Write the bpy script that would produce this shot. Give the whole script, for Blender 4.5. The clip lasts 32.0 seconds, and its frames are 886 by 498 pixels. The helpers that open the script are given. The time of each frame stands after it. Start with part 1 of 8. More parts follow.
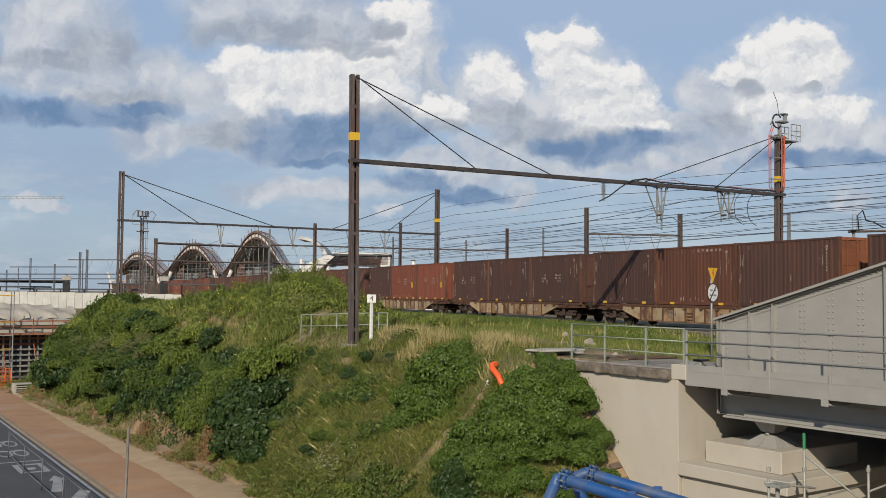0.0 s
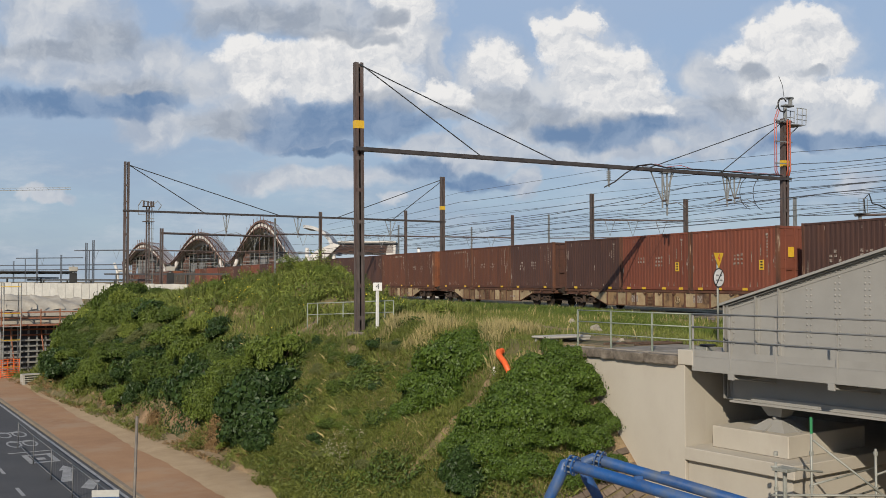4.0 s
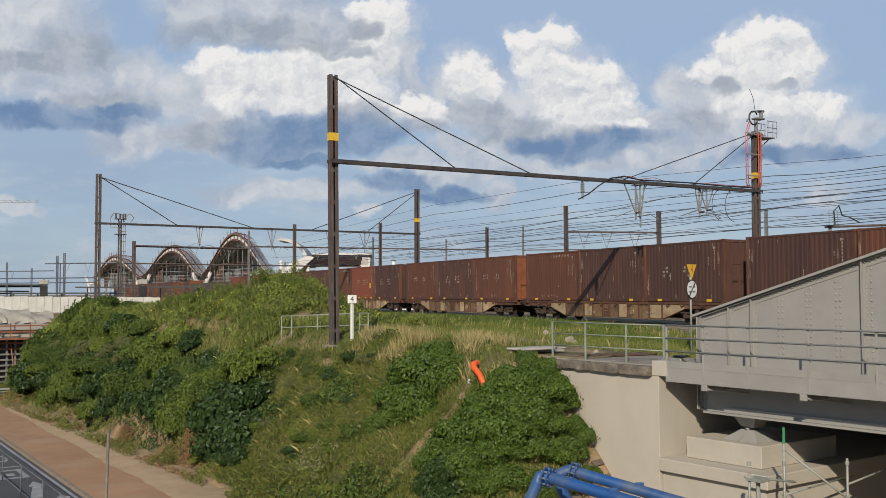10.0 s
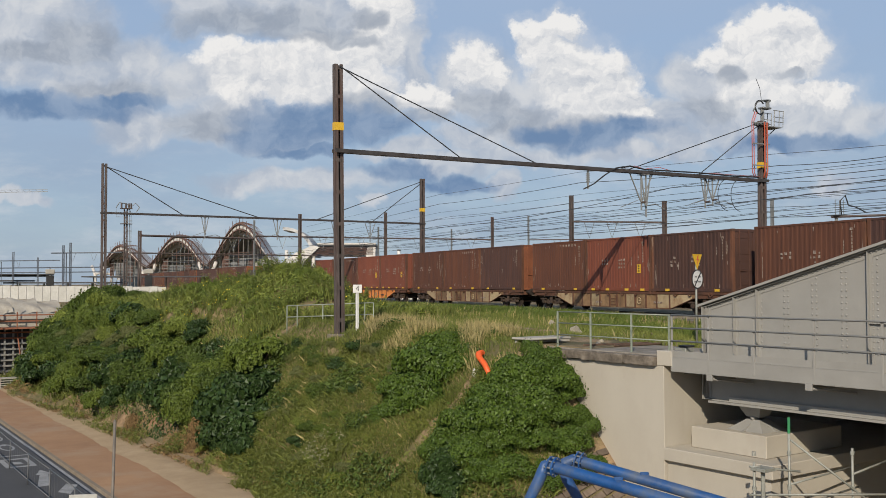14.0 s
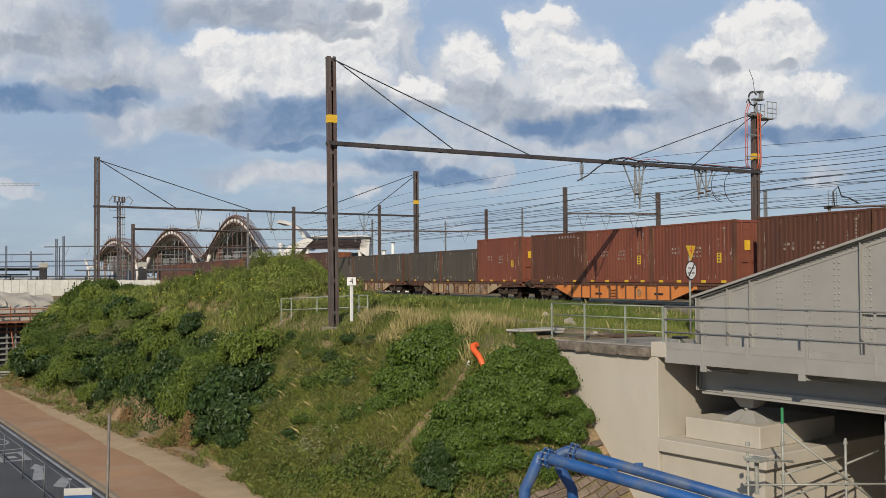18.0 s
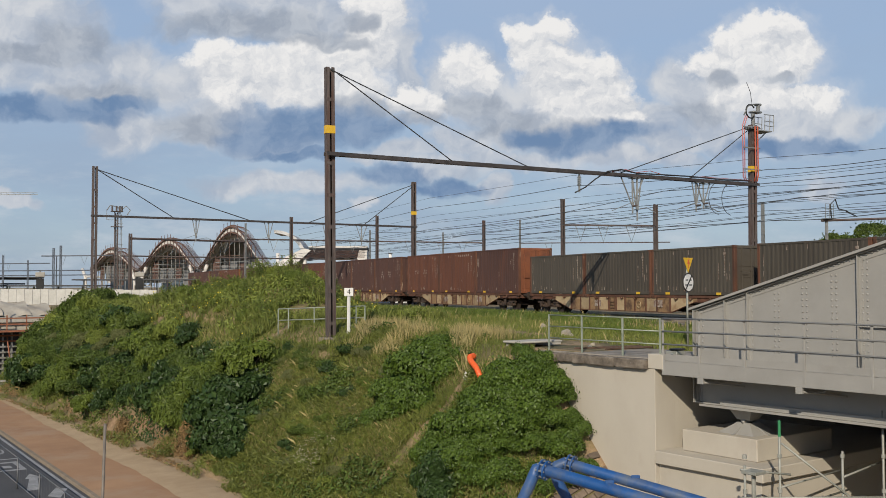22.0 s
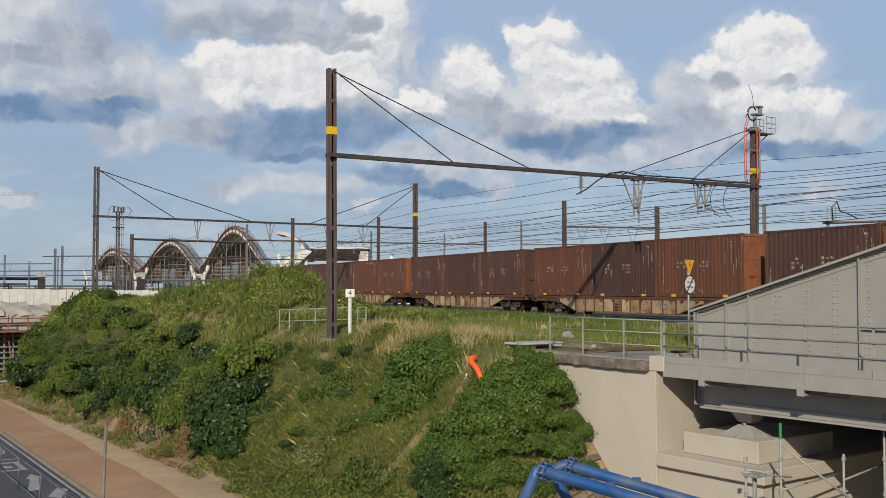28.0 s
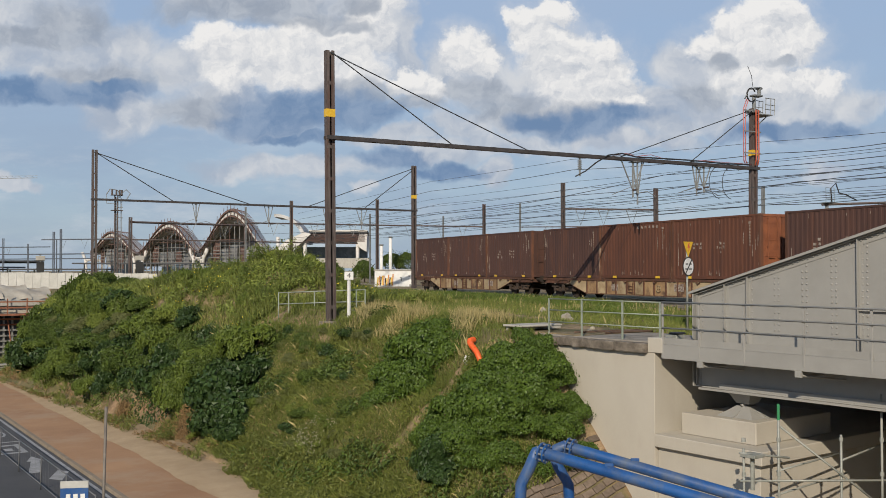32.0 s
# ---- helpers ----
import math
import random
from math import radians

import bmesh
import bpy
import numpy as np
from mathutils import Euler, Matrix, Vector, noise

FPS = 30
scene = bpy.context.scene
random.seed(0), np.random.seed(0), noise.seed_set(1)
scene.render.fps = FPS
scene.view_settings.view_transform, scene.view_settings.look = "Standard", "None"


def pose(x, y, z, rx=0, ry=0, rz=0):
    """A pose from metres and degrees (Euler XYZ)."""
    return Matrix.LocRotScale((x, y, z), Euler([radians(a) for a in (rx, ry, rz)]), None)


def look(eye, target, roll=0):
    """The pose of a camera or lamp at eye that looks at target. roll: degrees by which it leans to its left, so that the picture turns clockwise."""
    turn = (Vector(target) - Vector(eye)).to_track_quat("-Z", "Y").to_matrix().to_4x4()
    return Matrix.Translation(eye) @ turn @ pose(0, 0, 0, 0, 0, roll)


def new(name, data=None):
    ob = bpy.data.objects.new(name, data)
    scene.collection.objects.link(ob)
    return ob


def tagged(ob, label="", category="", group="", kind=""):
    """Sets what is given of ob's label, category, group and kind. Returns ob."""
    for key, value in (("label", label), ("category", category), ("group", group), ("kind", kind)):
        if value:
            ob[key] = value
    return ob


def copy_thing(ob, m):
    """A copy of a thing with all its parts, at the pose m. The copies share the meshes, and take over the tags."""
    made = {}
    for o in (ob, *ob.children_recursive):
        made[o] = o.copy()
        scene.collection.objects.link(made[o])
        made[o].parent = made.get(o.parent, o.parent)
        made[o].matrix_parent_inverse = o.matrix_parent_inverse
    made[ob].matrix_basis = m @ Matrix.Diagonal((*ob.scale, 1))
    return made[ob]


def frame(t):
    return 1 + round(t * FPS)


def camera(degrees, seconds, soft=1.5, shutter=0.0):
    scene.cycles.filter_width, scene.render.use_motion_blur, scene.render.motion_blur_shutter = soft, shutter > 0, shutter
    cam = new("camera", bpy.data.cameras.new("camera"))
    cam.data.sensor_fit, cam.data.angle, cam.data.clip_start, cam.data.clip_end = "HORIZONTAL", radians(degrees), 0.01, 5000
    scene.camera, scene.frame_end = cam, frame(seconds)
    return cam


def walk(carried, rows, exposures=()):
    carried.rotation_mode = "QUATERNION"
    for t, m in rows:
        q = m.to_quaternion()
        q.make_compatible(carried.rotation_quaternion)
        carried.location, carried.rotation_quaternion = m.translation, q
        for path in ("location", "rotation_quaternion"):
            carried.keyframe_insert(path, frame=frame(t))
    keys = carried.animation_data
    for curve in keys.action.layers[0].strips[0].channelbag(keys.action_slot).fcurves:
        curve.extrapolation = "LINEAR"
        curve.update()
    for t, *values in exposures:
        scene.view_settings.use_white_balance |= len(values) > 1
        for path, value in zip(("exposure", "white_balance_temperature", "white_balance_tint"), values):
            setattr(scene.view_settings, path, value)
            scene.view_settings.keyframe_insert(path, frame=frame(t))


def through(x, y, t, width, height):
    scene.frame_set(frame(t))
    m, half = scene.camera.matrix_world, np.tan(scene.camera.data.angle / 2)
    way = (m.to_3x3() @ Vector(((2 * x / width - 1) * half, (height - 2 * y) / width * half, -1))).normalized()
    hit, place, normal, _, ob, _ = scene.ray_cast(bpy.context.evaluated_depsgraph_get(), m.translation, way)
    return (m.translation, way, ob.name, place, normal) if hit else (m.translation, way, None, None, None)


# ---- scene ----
# A railway embankment with a container train: x across the train's track, y along it, z = 0 on the rails.
cam = camera(49.26, 32.0, soft=0.7)
EYE = (0.0, 0.0, 1.60)
# seconds, turn to the left of +y, tilt up and roll, in degrees
PATH = [
    (0.0, -23.344, 2.660, 0.500),
    (0.5, -23.216, 2.424, 0.424),
    (1.0, -23.393, 2.421, 0.382),
    (1.5, -23.231, 2.704, 0.354),
    (2.0, -23.158, 2.485, 0.195),
    (2.5, -22.980, 2.102, 0.147),
    (3.0, -23.017, 2.064, 0.151),
    (3.5, -23.002, 2.029, 0.074),
    (5.5, -23.159, 1.558, -0.139),
    (6.0, -23.160, 1.648, -0.155),
    (6.5, -23.318, 1.587, -0.059),
    (7.0, -23.744, 1.459, -0.008),
    (7.5, -24.157, 1.300, -0.156),
    (8.0, -24.456, 1.804, -0.315),
    (8.5, -24.608, 2.068, -0.095),
    (9.0, -24.776, 2.115, -0.021),
    (9.5, -24.569, 2.456, -0.142),
    (10.0, -24.525, 2.636, -0.191),
    (10.5, -24.541, 2.834, 0.005),
    (11.0, -24.257, 2.214, -0.231),
    (11.5, -24.302, 2.063, -0.132),
    (12.0, -24.454, 1.968, -0.185),
    (12.5, -24.385, 1.881, -0.170),
    (13.0, -24.066, 2.044, -0.107),
    (13.5, -24.125, 2.005, -0.075),
    (14.0, -24.212, 2.027, -0.148),
    (14.5, -24.422, 2.037, -0.165),
    (16.5, -24.629, 2.049, -0.262),
    (17.0, -24.617, 2.150, -0.091),
    (17.5, -24.623, 1.991, -0.101),
    (18.0, -24.565, 1.567, -0.374),
    (18.5, -24.495, 1.559, -0.370),
    (19.0, -24.360, 1.378, -0.350),
    (19.5, -24.272, 1.228, -0.281),
    (20.0, -24.366, 1.123, -0.299),
    (20.5, -24.688, 1.122, -0.342),
    (21.0, -24.813, 1.167, -0.427),
    (21.5, -24.858, 1.701, -0.159),
    (22.0, -24.715, 2.219, -0.115),
    (22.5, -24.868, 2.485, -0.080),
    (23.0, -25.028, 2.088, -0.091),
    (23.5, -24.618, 1.630, -0.209),
    (24.0, -24.671, 1.451, -0.243),
    (24.5, -24.704, 1.380, -0.326),
    (25.0, -24.668, 1.481, -0.318),
    (25.5, -24.475, 1.581, -0.308),
    (27.5, -24.776, 2.201, -0.159),
    (28.0, -24.635, 2.303, 0.044),
    (28.5, -24.523, 2.372, -0.100),
    (29.0, -24.592, 2.264, -0.125),
    (29.5, -24.615, 2.271, -0.119),
    (30.0, -24.371, 2.283, -0.027),
    (30.5, -24.149, 1.869, -0.094),
    (31.0, -24.451, 1.787, -0.145),
    (31.5, -24.405, 1.373, -0.131),
    (32.0, -24.706, 1.260, -0.084),
]


def aim(yaw, pitch, roll):
    a, b = radians(yaw), radians(pitch)
    ahead = Vector((-math.sin(a) * math.cos(b), math.cos(a) * math.cos(b), math.sin(b)))
    return look(EYE, Vector(EYE) + ahead * 100, roll)


walk(cam, [(t, aim(y, p, r)) for t, y, p, r in PATH], [(0, 0.0), (32, 0.0)])

# ---- light: an evening sun from behind the camera's left shoulder, broken cumulus ----
SUN_DIR = Vector((1.12, 1.45, -1.0)).normalized()
sun_lamp = new("sun", bpy.data.lights.new("sun", "SUN"))
sun_lamp.data.energy, sun_lamp.data.angle, sun_lamp.data.color = 4.6, radians(0.6), (1.0, 0.885, 0.72)
sun_lamp.matrix_world = look((-60, -100, 60), Vector((-60, -100, 60)) + SUN_DIR)

world = bpy.data.worlds.new("sky")
scene.world = world
world.use_nodes = True
wn, wl = world.node_tree.nodes, world.node_tree.links
wn.clear()


def wmath(op, a, b=None, c=None, clamp=False):
    n = wn.new("ShaderNodeMath")
    n.operation, n.use_clamp = op, clamp
    for s, v in zip(n.inputs, (a, b, c)):
        if isinstance(v, (int, float)):
            s.default_value = v
        elif v is not None:
            wl.new(v, s)
    return n.outputs[0]


def wvec(op, a, b, c=None):
    n = wn.new("ShaderNodeVectorMath")
    n.operation = op
    for s, v in zip(n.inputs, (a, b, c)):
        if isinstance(v, tuple):
            s.default_value = v
        elif v is not None:
            wl.new(v, s)
    return n.outputs["Value"] if op == "DOT_PRODUCT" else n.outputs[0]


def wnoise(vec, scale, detail=6.0, rough=0.6, out="Fac"):
    n = wn.new("ShaderNodeTexNoise")
    n.inputs["Scale"].default_value, n.inputs["Detail"].default_value, n.inputs["Roughness"].default_value = scale, detail, rough
    wl.new(vec, n.inputs["Vector"])
    return n.outputs[out]


def wmix(fac, a, b):
    n = wn.new("ShaderNodeMix")
    n.data_type = "RGBA"
    for s, v in ((n.inputs[0], fac), (n.inputs[6], a), (n.inputs[7], b)):
        if isinstance(v, tuple):
            s.default_value = (*v, 1)
        elif isinstance(v, (int, float)):
            s.default_value = v
        else:
            wl.new(v, s)
    return n.outputs[2]


def wspan(v, a, b, c=0.0, d=1.0, smooth=True):
    n = wn.new("ShaderNodeMapRange")
    n.interpolation_type = "SMOOTHSTEP" if smooth else "LINEAR"
    for i, x in enumerate((a, b, c, d)):
        n.inputs[1 + i].default_value = x
    wl.new(v, n.inputs[0])
    return n.outputs[0]


def puffs(vec, rows):
    """How deep a direction lies in a heap of cloud puffs: below 0 outside, 1 at a heart."""
    best = None
    for u, v, ru, rv in rows:
        q = wvec("MULTIPLY", wvec("SUBTRACT", vec, (u, v, 0)), (1 / ru, 1 / rv, 0))
        dd = wmath("SUBTRACT", 1.0, wvec("DOT_PRODUCT", q, q))
        best = dd if best is None else wmath("SMOOTH_MAX", best, dd, 0.35)
    return best


# cloud heaps: tangents to the side and up, and their half sizes
WHITE = [(-0.226, 0.240, 0.035, 0.020), (-0.193, 0.221, 0.056, 0.030), (-0.149, 0.220, 0.050, 0.034), (-0.102, 0.230, 0.050, 0.035), (-0.066, 0.260, 0.028, 0.036), (-0.050, 0.287, 0.021, 0.028), (-0.078, 0.300, 0.025, 0.015), (-0.210, 0.203, 0.036, 0.022), (-0.128, 0.246, 0.041, 0.018), (-0.025, 0.199, 0.027, 0.019), (-0.007, 0.187, 0.021, 0.018), (-0.081, 0.207, 0.036, 0.021)]
WHITE2 = [(0.091, 0.266, 0.022, 0.015), (0.123, 0.269, 0.020, 0.013), (0.102, 0.246, 0.028, 0.022), (0.132, 0.226, 0.037, 0.030), (0.168, 0.226, 0.028, 0.025), (0.182, 0.195, 0.030, 0.030), (0.138, 0.195, 0.036, 0.026), (0.155, 0.171, 0.044, 0.018), (0.199, 0.173, 0.025, 0.016)]
WHITE3 = [(0.340, 0.266, 0.030, 0.019), (0.365, 0.270, 0.025, 0.016), (0.311, 0.252, 0.025, 0.015), (0.290, 0.231, 0.030, 0.019), (0.339, 0.233, 0.049, 0.028), (0.372, 0.239, 0.027, 0.032), (0.327, 0.197, 0.050, 0.022), (0.389, 0.195, 0.039, 0.016), (0.028, 0.225, 0.026, 0.021), (0.049, 0.216, 0.023, 0.016)]
GREY = [(-0.427, 0.275, 0.088, 0.058), (-0.370, 0.221, 0.088, 0.034), (-0.464, 0.233, 0.076, 0.029), (-0.311, 0.233, 0.054, 0.034), (-0.261, 0.215, 0.036, 0.034), (-0.205, 0.302, 0.105, 0.036), (-0.143, 0.282, 0.082, 0.028), (-0.322, 0.168, 0.056, 0.029), (-0.231, 0.171, 0.053, 0.030), (-0.178, 0.162, 0.067, 0.027), (0.031, 0.207, 0.058, 0.039), (0.067, 0.195, 0.053, 0.025), (0.111, 0.189, 0.044, 0.034), (0.271, 0.207, 0.044, 0.034), (0.282, 0.173, 0.053, 0.028), (0.371, 0.177, 0.070, 0.029), (0.102, 0.159, 0.076, 0.021), (0.226, 0.173, 0.035, 0.025), (0.072, 0.133, 0.076, 0.014), (0.243, 0.149, 0.044, 0.015), (0.028, 0.151, 0.041, 0.019), (0.008, 0.125, 0.053, 0.016), (-0.431, 0.084, 0.030, 0.008), (-0.176, 0.299, 0.053, 0.023)]
GREY2 = [(0.402, 0.103, 0.023, 0.015), (0.055, 0.103, 0.015, 0.020), (-0.162, 0.106, 0.111, 0.015), (0.427, 0.174, 0.053, 0.020), (-0.034, 0.239, 0.023, 0.041), (0.208, 0.133, 0.088, 0.012), (-0.080, 0.082, 0.018, 0.008), (-0.045, 0.138, 0.053, 0.012)]
DIM = [(-0.423, 0.244, 0.076, 0.011), (-0.376, 0.258, 0.039, 0.018), (-0.205, 0.276, 0.088, 0.015), (-0.140, 0.263, 0.064, 0.012), (-0.090, 0.256, 0.029, 0.007), (-0.080, 0.279, 0.020, 0.010), (0.299, 0.216, 0.019, 0.010), (0.352, 0.216, 0.012, 0.006), (-0.019, 0.173, 0.027, 0.012), (-0.245, 0.165, 0.047, 0.015), (0.073, 0.171, 0.041, 0.018), (0.120, 0.162, 0.035, 0.014), (0.279, 0.183, 0.035, 0.013), (-0.340, 0.203, 0.064, 0.013), (-0.081, 0.189, 0.047, 0.014), (0.167, 0.162, 0.041, 0.011), (0.043, 0.189, 0.035, 0.013)]
DARK = [(-0.416, 0.184, 0.096, 0.011), (-0.440, 0.190, 0.064, 0.010), (-0.340, 0.194, 0.047, 0.007), (-0.136, 0.169, 0.073, 0.020), (-0.178, 0.155, 0.046, 0.014), (-0.078, 0.166, 0.044, 0.014), (-0.151, 0.139, 0.039, 0.006), (0.156, 0.152, 0.049, 0.014), (0.187, 0.159, 0.039, 0.011), (0.111, 0.157, 0.030, 0.011), (-0.042, 0.116, 0.039, 0.010), (-0.001, 0.103, 0.026, 0.007), (0.367, 0.149, 0.070, 0.008), (0.014, 0.103, 0.035, 0.008)]
wdir = wn.new("ShaderNodeTexCoord").outputs["Generated"]
wturn = radians(24.3)
ahead_ = wmath("MAXIMUM", wvec("DOT_PRODUCT", wdir, (math.sin(wturn), math.cos(wturn), 0)), 0.05)
side_ = wvec("DOT_PRODUCT", wdir, (math.cos(wturn), -math.sin(wturn), 0))
up_ = wvec("DOT_PRODUCT", wdir, (0, 0, 1))
wc = wn.new("ShaderNodeCombineXYZ")
wl.new(wmath("DIVIDE", side_, ahead_), wc.inputs[0])
wl.new(wmath("DIVIDE", up_, ahead_), wc.inputs[1])
flat = wc.outputs[0]
rag1 = wvec("SUBTRACT", wnoise(flat, 15.0, 4, 0.55, "Color"), (0.5, 0.5, 0.5))
rag2 = wvec("SUBTRACT", wnoise(flat, 58.0, 6, 0.62, "Color"), (0.5, 0.5, 0.5))
torn = wvec("MULTIPLY_ADD", rag2, (0.030, 0.028, 0), wvec("MULTIPLY_ADD", rag1, (0.050, 0.044, 0), flat))
soft_ = wvec("MULTIPLY_ADD", rag2, (0.016, 0.010, 0), wvec("MULTIPLY_ADD", rag1, (0.085, 0.050, 0), flat))


def heaps(vec):
    return wmath("MAXIMUM", puffs(vec, WHITE), wmath("MAXIMUM", puffs(vec, WHITE2), puffs(vec, WHITE3)))


heap = heaps(torn)
heap_up = heaps(wvec("ADD", torn, (-0.008, 0.013, 0)))
veil = wmath("MAXIMUM", puffs(soft_, GREY), puffs(soft_, GREY2))
base = puffs(soft_, DARK)
dim = puffs(soft_, DIM)


def relief(vec, scale, detail):
    """Light and shade of the cloud's billows, lit from above on the left."""
    return wmath("SUBTRACT", wnoise(vec, scale, detail, 0.55), wnoise(wvec("ADD", vec, (-0.10 / scale, 0.16 / scale, 0)), scale, detail, 0.55))


billow = wmath("ADD", wmath("MULTIPLY", relief(torn, 20.0, 5), 1.5), wmath("MULTIPLY", relief(torn, 52.0, 4), 1.0))
lit = wmath("ADD", wmath("MULTIPLY", wmath("SUBTRACT", heap, heap_up), 0.20), wmath("ADD", billow, 0.80))

sky = wn.new("ShaderNodeTexSky")
sky.sky_type, sky.sun_disc, sky.sun_elevation, sky.sun_rotation = "NISHITA", False, radians(28.6), radians(217.7)
sky.air_density, sky.dust_density, sky.ozone_density = 1.0, 0.4, 2.5
G_ = 1 / 0.11
grey = lambda r, g, b: (r * G_, g * G_, b * G_)
# thin high cloud over all the sky, with drifting streaks
streak = wvec("MULTIPLY", wdir, (1.0, 1.0, 3.4))
thin = wspan(wnoise(streak, 2.9, 8, 0.62), 0.32, 0.70, 0.78, 0.98)
thin = wmath("MULTIPLY", thin, wspan(up_, 0.34, 0.62, 1.0, 0.22))
c1 = wmix(thin, sky.outputs[0], wmix(wspan(up_, 0.0, 0.32), grey(0.315, 0.405, 0.525), grey(0.345, 0.455, 0.635)))
# the haze of broken cloud about the heaps, and faint streaks low down
fog = wmath("MULTIPLY", wspan(wmath("MAXIMUM", heap, puffs(wvec("ADD", soft_, (0, 0.03, 0)), WHITE2 + WHITE3)), -2.4, 0.4), wspan(wnoise(soft_, 12.0, 7, 0.62), 0.34, 0.66))
c1 = wmix(wmath("MULTIPLY", fog, 0.62), c1, grey(0.58, 0.62, 0.69))
low = wmath("MULTIPLY", wspan(wnoise(wvec("MULTIPLY", flat, (1.0, 3.2, 1.0)), 9.0, 8, 0.66), 0.46, 0.72), wspan(up_, 0.20, 0.05))
c1 = wmix(wmath("MULTIPLY", low, 0.5), c1, grey(0.60, 0.64, 0.69))
# veils of grey-white cloud, softly modelled
veil_tone = wmath("ADD", wmath("MULTIPLY", relief(soft_, 11.0, 6), 2.2), wnoise(soft_, 15.0, 6, 0.6))
c2 = wmix(wspan(wmath("ADD", veil, wmath("MULTIPLY", wmath("SUBTRACT", wnoise(soft_, 24.0, 7, 0.62), 0.5), 1.1)), -0.25, 0.80, 0.0, 0.93), c1, wmix(wspan(veil_tone, 0.15, 0.90), grey(0.385, 0.445, 0.545), grey(0.66, 0.675, 0.70)))
tone = wmix(wspan(lit, 0.30, 1.0, smooth=False), grey(0.45, 0.495, 0.57), grey(0.845, 0.835, 0.825))
c3 = wmix(wspan(wmath("ADD", heap, wmath("MULTIPLY", wmath("SUBTRACT", wnoise(flat, 48.0, 8, 0.66), 0.5), 1.0)), -0.32, 0.50), c2, tone)
ragged = wmath("MULTIPLY", wmath("SUBTRACT", wnoise(soft_, 20.0, 8, 0.66), 0.5), 1.2)
c3 = wmix(wspan(wmath("ADD", dim, ragged), -0.7, 0.70, 0.0, 0.80), c3, wmix(wspan(wnoise(soft_, 30.0, 7, 0.6), 0.35, 0.68), grey(0.30, 0.345, 0.42), grey(0.46, 0.50, 0.56)))
c4 = wmix(wspan(wmath("ADD", base, ragged), -1.15, 0.75, 0.0, 0.96), c3, wmix(wspan(wnoise(soft_, 22.0, 8, 0.62), 0.36, 0.70), grey(0.145, 0.240, 0.405), grey(0.270, 0.360, 0.505)))
bg = wn.new("ShaderNodeBackground")
bg.inputs["Strength"].default_value = 0.11
wout = wn.new("ShaderNodeOutputWorld")
wl.new(c4, bg.inputs["Color"])
wl.new(bg.outputs[0], wout.inputs["Surface"])


